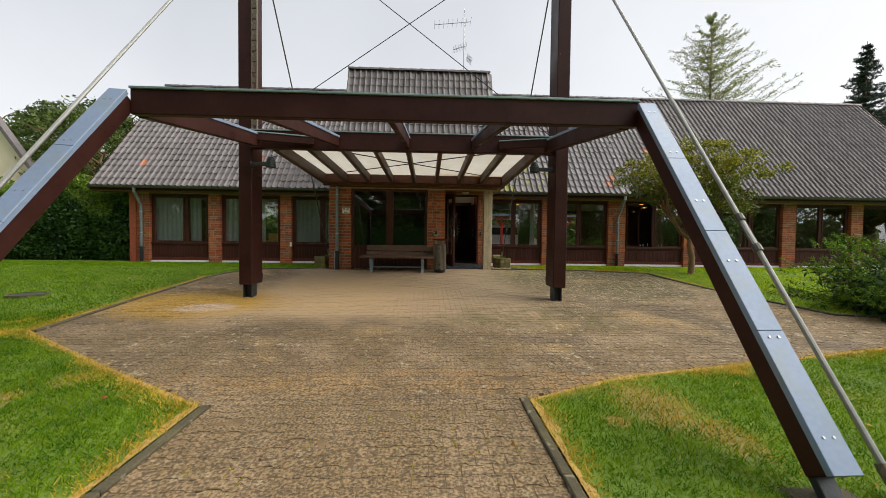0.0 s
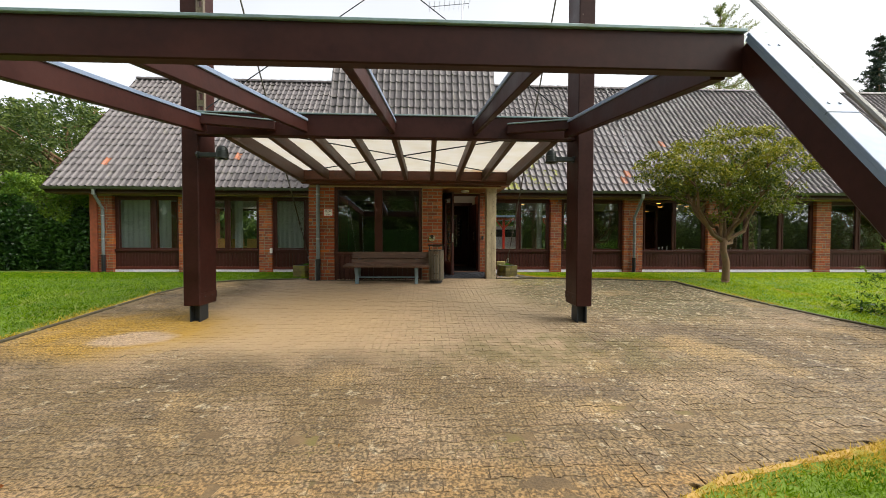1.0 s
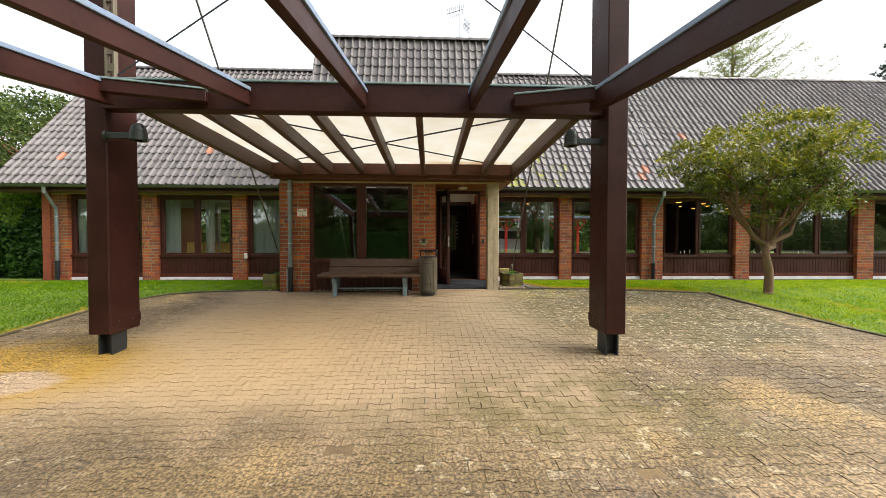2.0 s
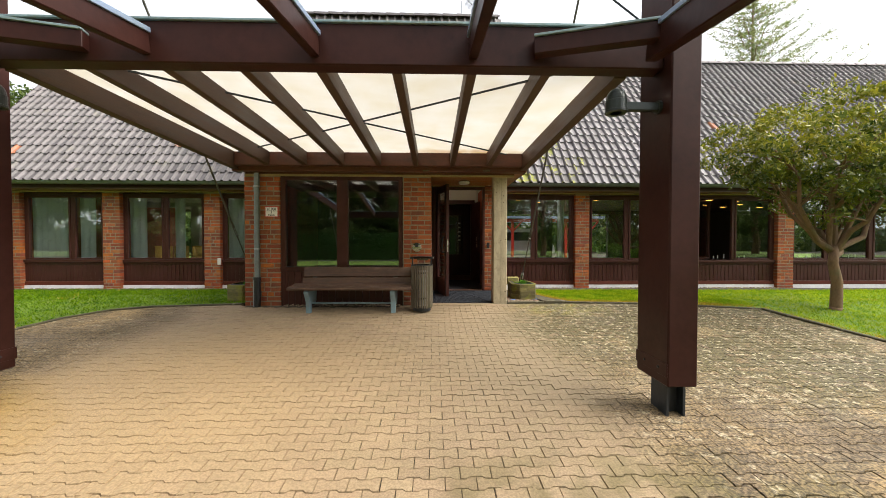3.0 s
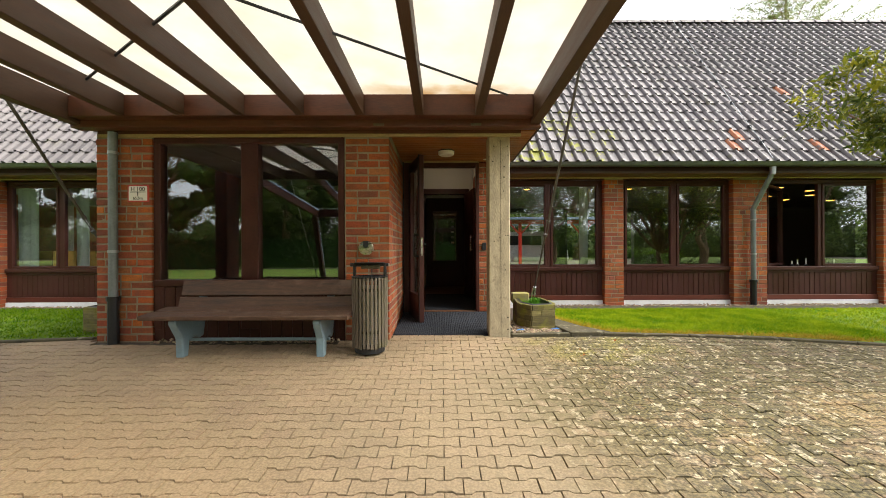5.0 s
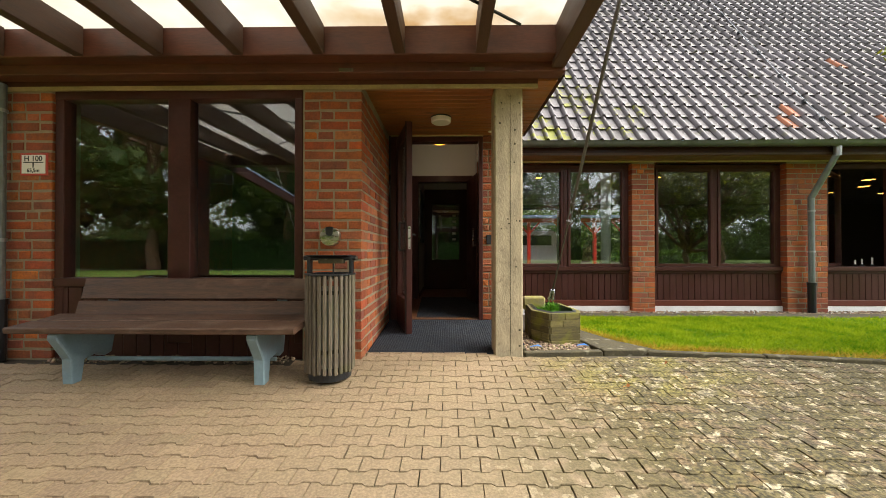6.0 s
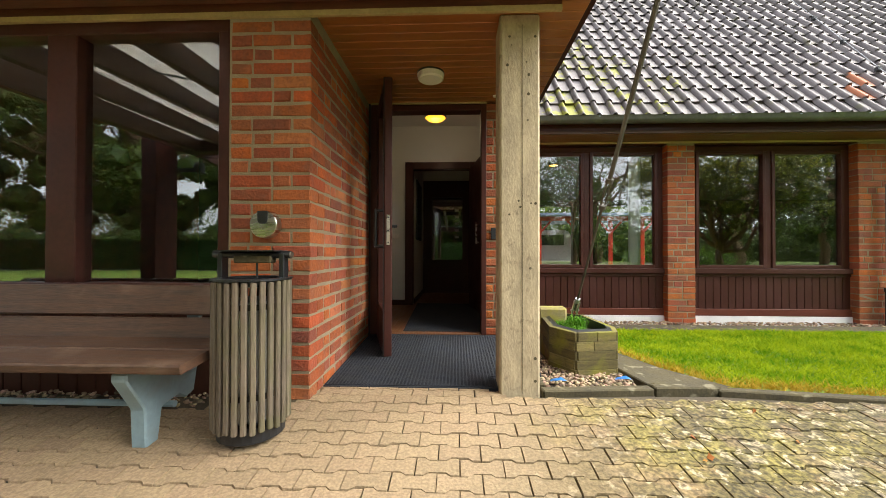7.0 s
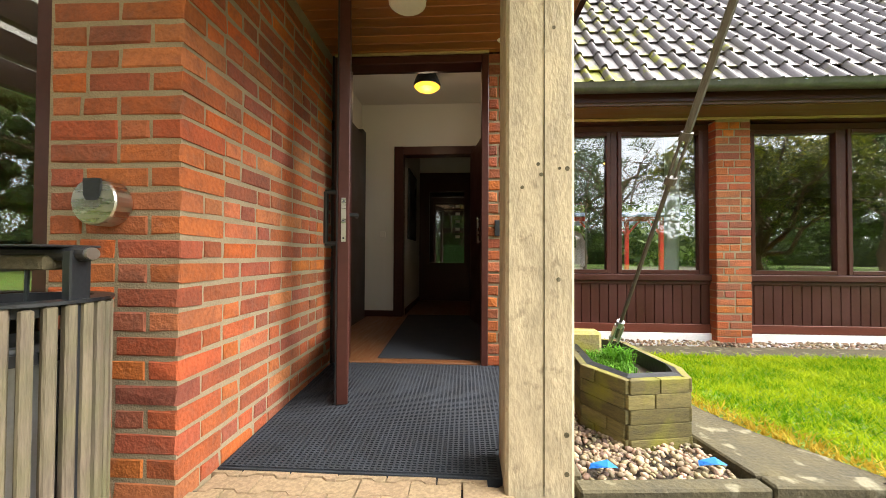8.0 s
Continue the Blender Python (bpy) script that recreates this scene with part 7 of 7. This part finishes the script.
# low juniper at the edge of the paving: layered sprays, twiggy inside, shade there put into dark needles
rr = random.Random(9)
jun = thing("juniper_bush", "spreading green juniper bush beside the paving, its twiggy inside darkened as shade", "bush")
bm = bmesh.new()
tips, shade = [], []
for k in range(170):
    a = rr.random() * 6.3
    L = rr.uniform(0.8, 1.65)
    b = Vector((9.3 + rr.gauss(0, 0.3), 5.2 + rr.gauss(0, 0.2), gz(5.2)))
    e = b + Vector((math.cos(a) * L * 1.1, math.sin(a) * L * 0.85, rr.choice((rr.uniform(0.1, 0.5), rr.uniform(0.5, 1.25)))))
    pts = bend(b, e, rr, 0.05)
    limb(bm, pts, 0.028, 0.006, 5)
    out = (e - b).normalized()
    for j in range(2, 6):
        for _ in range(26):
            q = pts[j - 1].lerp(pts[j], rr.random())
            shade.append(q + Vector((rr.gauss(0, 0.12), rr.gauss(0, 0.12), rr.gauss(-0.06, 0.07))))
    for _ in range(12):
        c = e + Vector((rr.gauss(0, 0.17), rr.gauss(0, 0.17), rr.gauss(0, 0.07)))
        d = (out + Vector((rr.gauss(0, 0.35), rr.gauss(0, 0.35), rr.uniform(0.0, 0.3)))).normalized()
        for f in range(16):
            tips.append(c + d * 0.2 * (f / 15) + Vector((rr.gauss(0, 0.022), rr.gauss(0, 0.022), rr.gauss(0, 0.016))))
part("stemwork", bm, BARK, jun, kind="stuff")
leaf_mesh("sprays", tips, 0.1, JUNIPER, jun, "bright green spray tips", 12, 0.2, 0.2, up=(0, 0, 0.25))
leaf_mesh("inner_sprays", shade, 0.15, HEDGE_LEAF, jun, "inner needles coloured dark as shade", 13, 0.2, 0.25)
# solid dark lumps stand in for the shade inside the bush
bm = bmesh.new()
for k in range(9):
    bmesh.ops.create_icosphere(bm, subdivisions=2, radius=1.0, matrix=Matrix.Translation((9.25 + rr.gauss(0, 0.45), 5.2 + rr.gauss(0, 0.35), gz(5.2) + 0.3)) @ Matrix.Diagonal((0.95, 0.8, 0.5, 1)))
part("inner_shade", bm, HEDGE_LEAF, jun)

# trees and hedge across the road, mirrored in the panes
for i, (x, y, h, w) in enumerate(((-13, -20, 17, 12), (-4.5, -25, 15, 11), (5.5, -21, 11, 9), (14, -22, 12, 11), (27.5, -16.5, 12, 12), (-24, -18, 18, 13), (1, -32, 15, 13), (-33, -20, 18, 14), (-42, -14, 18, 14), (-50, -4, 18, 14), (33, -24, 16, 13), (42, -20, 17, 14), (50, -10, 17, 14), (58, 0, 17, 14), (48, -30, 17, 14), (10, -33, 14, 12), (-18, -32, 15, 13), (20, -31, 19, 14))):
    broad_tree("broadleaf_tree", x, y, h, w, 60 + i, (6500 if 8 < x < 24 else 2600) if 3 < x < 46 else 17000, 0.36, "tall broadleaf tree across the road", base=0.15, z0=-0.6, clumps=80 if 3 < x < 46 else 130, core=x < 3 or x > 45)
conifer("spruce", 10.5, -28.0, 14.0, 7.0, 80, "dark spruce across the road", SPRUCE, 14, -0.25, z0=-0.6, size=0.7, levels=20, low=0.1)
rr = random.Random(71)
far_hedge = thing("field_hedge", "clipped green hedge across the road", "hedge")
hedge_x = [rr.uniform(-40, 4) for _ in range(28000)]
leaf_mesh("foliage", [Vector((x, -19.0 + rr.gauss(0, 0.4), -0.6 + 2.6 * rr.random() ** 0.8)) for x in hedge_x], 0.28, HEDGE_LEAF, far_hedge, "", 72)
# solid box added so that no sky shows between the leaves
part("inner_shade", abox(-40, 4, -19.3, -18.7, -0.6, 1.6), HEDGE_LEAF, far_hedge)
# woods on the horizon behind the house
rr = random.Random(77)
woods = []
for side in ((-90, -30), (-30, 26), (26, 95)):
    for _ in range(16000):
        x = rr.uniform(*side)
        woods.append(Vector((x, 48 + rr.gauss(0, 2.5), rr.random() ** 0.7 * (7.5 + 2.5 * noise.noise(Vector((x * 0.15, 0, 0)))))))
for _ in range(16000):
    x = rr.uniform(-90, 90)
    woods.append(Vector((x, -46 + rr.gauss(0, 2.5), -0.6 + rr.random() ** 0.7 * (9.5 + 3.5 * noise.noise(Vector((x * 0.15, 4, 0)))))))
w_ob = leaf_mesh("woods", woods, 0.85, TREE_LEAF, None, "", 78)
tagged(w_ob, "dark green edge of distant woods", "woods", kind="stuff")

# solid lumps added as backing to close bright sky gaps in the woods
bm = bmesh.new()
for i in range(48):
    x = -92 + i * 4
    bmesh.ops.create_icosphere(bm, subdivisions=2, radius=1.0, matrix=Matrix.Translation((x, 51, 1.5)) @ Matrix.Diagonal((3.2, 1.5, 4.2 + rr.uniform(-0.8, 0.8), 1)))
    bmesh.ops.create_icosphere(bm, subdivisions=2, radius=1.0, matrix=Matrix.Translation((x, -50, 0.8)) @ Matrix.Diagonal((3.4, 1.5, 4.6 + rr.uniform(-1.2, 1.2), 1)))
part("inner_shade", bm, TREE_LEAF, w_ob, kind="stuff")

# neighbouring house with a cream gable
nb = thing("neighbour_house", "cream rendered house gable with a dark roof edge beyond the lawn", "house")
bm = bmesh.new()
pts = [(-26.0, -0.1), (-17.1, -0.1), (-17.1, 3.35), (-21.5, 9.6), (-26.0, 3.35)]
f = [bm.verts.new((x, 16.0, z)) for x, z in pts]
b = [bm.verts.new((x, 16.25, z)) for x, z in pts]
bm.faces.new(f), bm.faces.new(b[::-1])
for i in range(5):
    bm.faces.new((f[i], b[i], b[(i + 1) % 5], f[(i + 1) % 5]))
bmesh.ops.recalc_face_normals(bm, faces=bm.faces[:])
part("wall", bm, CREAM, nb)
for s, a, b2 in (("right", (-16.75, 2.95), (-21.5, 9.75)), ("left", (-26.4, 2.95), (-21.5, 9.75))):
    bm = bmesh.new()
    m, n = frame_to((a[0], 15.75, a[1]), (b2[0], 15.75, b2[1]), (0, 1, 0))
    box(bm, 0, 0.32, 0, n, -0.07, 0.07, 0, m)
    part("roof", bm, TILE, nb, "dark tiled roof")


# ---- grass ----
THATCH = mat("dry_thatch", (0.42, 0.27, 0.075), 0.9, var=0.4, scale=5, fine=80, bump=0.5, tint=(0.16, 0.19, 0.02), tint_scale=5, tint_lo=0.54, tint_hi=0.64, tint_amount=0.8)


def dry_edge(name, line, side, width):
    """A strip of dead grass along a lawn's edge, of uneven width; side: which way it lies from the line."""
    vs, fs = [], []
    for (xa, ya), (xb, yb) in zip(line, line[1:]):
        L = math.hypot(xb - xa, yb - ya)
        nx, ny = -(yb - ya) / L * side, (xb - xa) / L * side
        n = max(2, int(L / 0.08))
        for i in range(n + 1):
            x, y = xa + (xb - xa) * i / n, ya + (yb - ya) * i / n
            w = width * (0.75 + 0.9 * noise.noise(Vector((x * 2.1, y * 2.1, 2))) + 0.5 * noise.noise(Vector((x * 9, y * 9, 4))))
            k = len(vs)
            vs += [(x, y, gz(y) + 0.018), (x + nx * max(0.03, w), y + ny * max(0.03, w), gz(y + ny * w) + 0.016)]
            if i:
                fs.append((k - 2, k, k + 1, k - 1) if side < 0 else (k - 1, k + 1, k, k - 2))
    ob = raw(name, vs, fs, THATCH)
    return tagged(ob, "golden strip of dead grass along the lawn edge", "grass", kind="structure")


def in_poly(x, y, poly):
    hit = np.zeros(len(x), bool)
    for (xa, ya), (xb, yb) in zip(poly, poly[1:] + poly[:1]):
        if ya == yb:
            continue
        c = ((ya > y) != (yb > y)) & (x < (xb - xa) * (y - ya) / (yb - ya) + xa)
        hit ^= c
    return hit


def edge_distance(x, y, pts):
    d = np.full(len(x), 1e9)
    for (xa, ya), (xb, yb) in zip(pts, pts[1:]):
        ux, uy = xb - xa, yb - ya
        t = np.clip(((x - xa) * ux + (y - ya) * uy) / (ux * ux + uy * uy), 0, 1)
        d = np.minimum(d, np.hypot(x - xa - t * ux, y - ya - t * uy))
    return d


def blades(name, label, area, poly, density, material, dry_material, edge, seed, tall=0.045, wide=0.0065, fade=0.0):
    """Grass blades on a lawn; fade: metres over which they thin out towards the ends of the area."""
    g = np.random.RandomState(seed)
    n = int((area[1] - area[0]) * (area[3] - area[2]) * density)
    x, y = g.uniform(area[0], area[1], n), g.uniform(area[2], area[3], n)
    k = in_poly(x, y, poly)
    if fade:
        far = max(abs(area[0]), abs(area[1]))
        k &= np.minimum(np.minimum(y - area[2], area[3] - y), far - np.abs(x)) > fade * g.random_sample(n)
    x, y = x[k], y[k]
    n = len(x)
    ed = edge_distance(x, y, edge)
    patch = np.array([noise.noise(Vector((a * 0.8, b * 0.8, 5.0))) + 0.5 * noise.noise(Vector((a * 2.6, b * 2.6, 1.0))) for a, b in zip(x, y)])
    spots = np.min([np.hypot((x - cx) / rx, (y - cy) / ry) for cx, cy, rx, ry in DRY_SPOTS], axis=0)
    dry = (ed < 0.05 + 0.2 * g.random_sample(n) ** 1.3 * (0.9 + patch)) | ((spots + 0.9 * patch < 0.95 + g.normal(0, 0.3, n)) & (g.random_sample(n) < 0.6)) | (patch + g.normal(0, 0.1, n) > 0.74)
    z = np.interp(y, GY, GZ) + 0.008
    a = g.uniform(0, 2 * np.pi, n)
    h = tall * g.uniform(0.45, 1.3, n) * (1 + 0.35 * patch)
    lean = g.normal(0, 0.85, (n, 2)) * h[:, None]
    wx, wy = np.cos(a) * wide, np.sin(a) * wide
    v = np.empty((n, 3, 3))
    v[:, 0] = np.stack([x - wx, y - wy, z], 1)
    v[:, 1] = np.stack([x + wx, y + wy, z], 1)
    v[:, 2] = np.stack([x + lean[:, 0], y + lean[:, 1], z + h], 1)
    for sel, mm, nm, lb in ((~dry, material, name, label), (dry, dry_material, "dry_" + name, "dry yellow grass at the edges and in patches of the lawn")):
        vv = v[sel].reshape(-1, 3)
        ff = np.arange(len(vv)).reshape(-1, 3)
        ob = raw(nm, vv.tolist(), ff.tolist(), mm)
        tagged(ob, lb, "grass", kind="stuff")


e_front_l = [(-1.86, -4), (-1.86, 2.0), (-3.27, 2.83), (-5.37, 4.13), (-5.54, 6.1), (-5.64, 8.4)]
e_front_r = [(0.88, -4), (0.88, 2.08), (1.92, 2.56), (3.65, 2.94), (6.1, 3.5), (9.5, 3.85)]
e_right = [(2.72, 11.3), (2.95, 10.6), (3.2, 10.2), (5.0, 9.95), (6.52, 9.66), (6.76, 7.25)]
dry_edge("lawn_edge_left", e_front_l, 1, 0.065)
dry_edge("lawn_edge_right", e_front_r, -1, 0.075)
blades("grass", "short green lawn grass beside the path", (-8.5, -1.86, -0.9, 5.3), LAWN_LEFT, 6000, BLADE, BLADE_DRY, e_front_l, 1, 0.034, 0.0042, fade=1.2)
blades("grass", "short green lawn grass beside the path", (0.88, 7.5, -1.1, 5.0), LAWN_FRONT, 6000, BLADE, BLADE_DRY, e_front_r, 2, 0.034, 0.0042, fade=1.2)
blades("grass", "short green lawn grass in front of the house", (-17, -3.0, 4.4, 12.6), LAWN_LEFT, 1500, BLADE, BLADE_DRY, e_front_l, 3, 0.04, 0.007)
blades("grass", "short green lawn grass in front of the house", (2.6, 15, 4.9, 12.3), LAWN_RIGHT, 1500, BLADE_SUNLIT, BLADE_DRY, e_right, 4, 0.04, 0.007)
blades("grass", "short green lawn grass beside the entrance", (2.6, 6.5, 9.8, 12.3), LAWN_RIGHT, 4500, BLADE_SUNLIT, BLADE_DRY, e_right, 5, 0.042, 0.005)


# yellowed weeds in the joints of the path
rr = random.Random(33)
vs, fs = [], []
for _ in range(46):
    cx = rr.choice((rr.uniform(-0.3, 0.7), rr.uniform(-1.7, 0.7)))
    cy = rr.uniform(-0.2, 1.9)
    long = rr.uniform(0.02, 0.09)
    for _ in range(int(14 + 160 * long)):
        x, y = cx + rr.gauss(0, 0.006), cy + rr.uniform(-long, long)
        a, h = rr.uniform(0, 6.3), rr.uniform(0.006, 0.022)
        k = len(vs)
        w = Vector((math.cos(a), math.sin(a), 0)) * 0.0022
        b = Vector((x, y, gz(y) - 0.002))
        vs += [tuple(b - w), tuple(b + w), tuple(b + Vector((rr.gauss(0, 0.012), rr.gauss(0, 0.012), h)))]
        fs.append((k, k + 1, k + 2))
tagged(raw("joint_weeds", vs, fs, BLADE_WEED), "yellow-green weeds growing in the paving joints", "weeds", kind="stuff")

# a few fallen leaves on the front lawn and under the eaves of the canopy
FALLEN = leafy("fallen_leaves", (0.22, 0.06, 0.015), (0.45, 0.24, 0.05), 0.7, 0.1)
rr = random.Random(15)
spots_at = [(rr.uniform(1.2, 3.6), rr.uniform(0.2, 2.2)) for _ in range(16)] + [(rr.uniform(-4.0, -2.1), rr.uniform(0.8, 2.6)) for _ in range(6)] + [(rr.uniform(-1.6, 0.7), rr.uniform(0.3, 3.5)) for _ in range(8)] + [(rr.uniform(2.0, 3.2), rr.uniform(9.4, 10.0)) for _ in range(5)]
litter = leaf_mesh("leaf_litter", [Vector((x, y, gz(y) + 0.045 if not -1.8 < x < 0.9 and y < 3 else gz(y) + 0.008)) for x, y in spots_at], 0.05, FALLEN, None, "", 16, 0.93, 0.6)
tagged(litter, "scattered brown fallen leaves on lawn and paving", "leaves", kind="stuff")

# ---- last: tiles on the slopes ----
tiled(tower_roof, TX0, TX1, T_RY - t_run, T_LOW + 0.02, T_PITCH, 13)
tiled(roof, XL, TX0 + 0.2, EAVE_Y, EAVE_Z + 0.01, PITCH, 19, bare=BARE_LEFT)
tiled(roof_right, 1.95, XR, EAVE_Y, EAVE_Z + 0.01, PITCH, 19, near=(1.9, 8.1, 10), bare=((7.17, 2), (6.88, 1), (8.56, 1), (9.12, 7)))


def inside(x, y, poly):
    hit = False
    for (xa, ya), (xb, yb) in zip(poly, poly[1:] + poly[:1]):
        if (ya > y) != (yb > y) and x < (xb - xa) * (y - ya) / (yb - ya) + xa:
            hit = not hit
    return hit


# ---- last: paving blocks, waisted, in rows with half-block offsets ----
PX, PY = 0.2, 0.1
half = [(0.0, 0.06), (0.039, 0.06), (0.061, 0.04), (0.139, 0.04), (0.161, 0.06), (0.2, 0.06)]
outline = [(x, -h) for x, h in half] + [(x, h) for x, h in half[::-1]]


def block_rings(g):
    """Three rings of a block's outline: foot, shoulder and worn top."""
    rings = []
    for ix, iy, z in ((g, g * 1.7, -0.03), (g, g * 1.7, -0.006), (g + 0.002, g * 1.7 + 0.0022, 0.0)):
        ring = []
        for x, y in outline:
            ring.append(((x - 0.1) * (1 - ix / 0.1), y * (1 - iy / 0.055), z))
        rings.append(ring)
    return rings


pv = [p for ring in block_rings(0.002) for p in ring]
pf = [tuple(range(24, 36))] + [(a + i, a + (i + 1) % 12, a + 12 + (i + 1) % 12, a + 12 + i) for a in (0, 12) for i in range(12)]
block_me = bpy.data.meshes.new("paving_block")
block_me.from_pydata(pv, [], pf)
block_me.materials.append(PAVE_ONE)
pv_arr = np.array(pv)
all_v, all_f, count = [], [], 0
for row in range(-2, int((10.02 + 2.6) / PY)):
    y = 9.97 - row * PY
    for c in range(int(16 / PX)):
        x = -6.3 + c * PX + (PX / 2 if row % 2 else 0)
        on_path = y < 2.0 and -1.87 < x < 0.89
        near_court = any(inside(x + dx, y + dy, COURT) for dx in (-0.1, 0.1) for dy in (-0.05, 0.05))
        at_door = y > 9.95 and 0.44 < x < 1.7
        if row < 0 and not at_door:
            continue
        if not (near_court or on_path or at_door) or (-2.95 < x < -0.1 and y > 9.78) or (-0.1 < x < 0.44 and y > 9.9):
            continue
        tilt = math.degrees(math.atan2(gz(y + 0.05) - gz(y - 0.05), 0.1))
        m = pose(x + random.uniform(-0.0015, 0.0015), y + random.uniform(-0.0015, 0.0015), gz(y) + random.gauss(0, 0.0016), tilt + random.gauss(0, 0.35), random.gauss(0, 0.35), random.gauss(0, 0.35))
        if -0.3 <= x < 2.7 and y > 7.98:
            ob = bpy.data.objects.new("paving_block", block_me)
            scene.collection.objects.link(ob)
            ob.parent = pavement
            ob.matrix_basis = m
        else:
            mm = np.array(m)
            q = pv_arr @ mm[:3, :3].T + mm[:3, 3]
            if on_path:
                q[:, 0] = np.clip(q[:, 0], -1.772, 0.792)
            all_v.append(q)
            all_f += [tuple(i + count for i in f) for f in pf]
            count += 36
raw("paving_blocks", np.concatenate(all_v).tolist(), all_f, PAVE, pavement, "wavy concrete paving blocks, greyer and mossy in the open", "stuff")
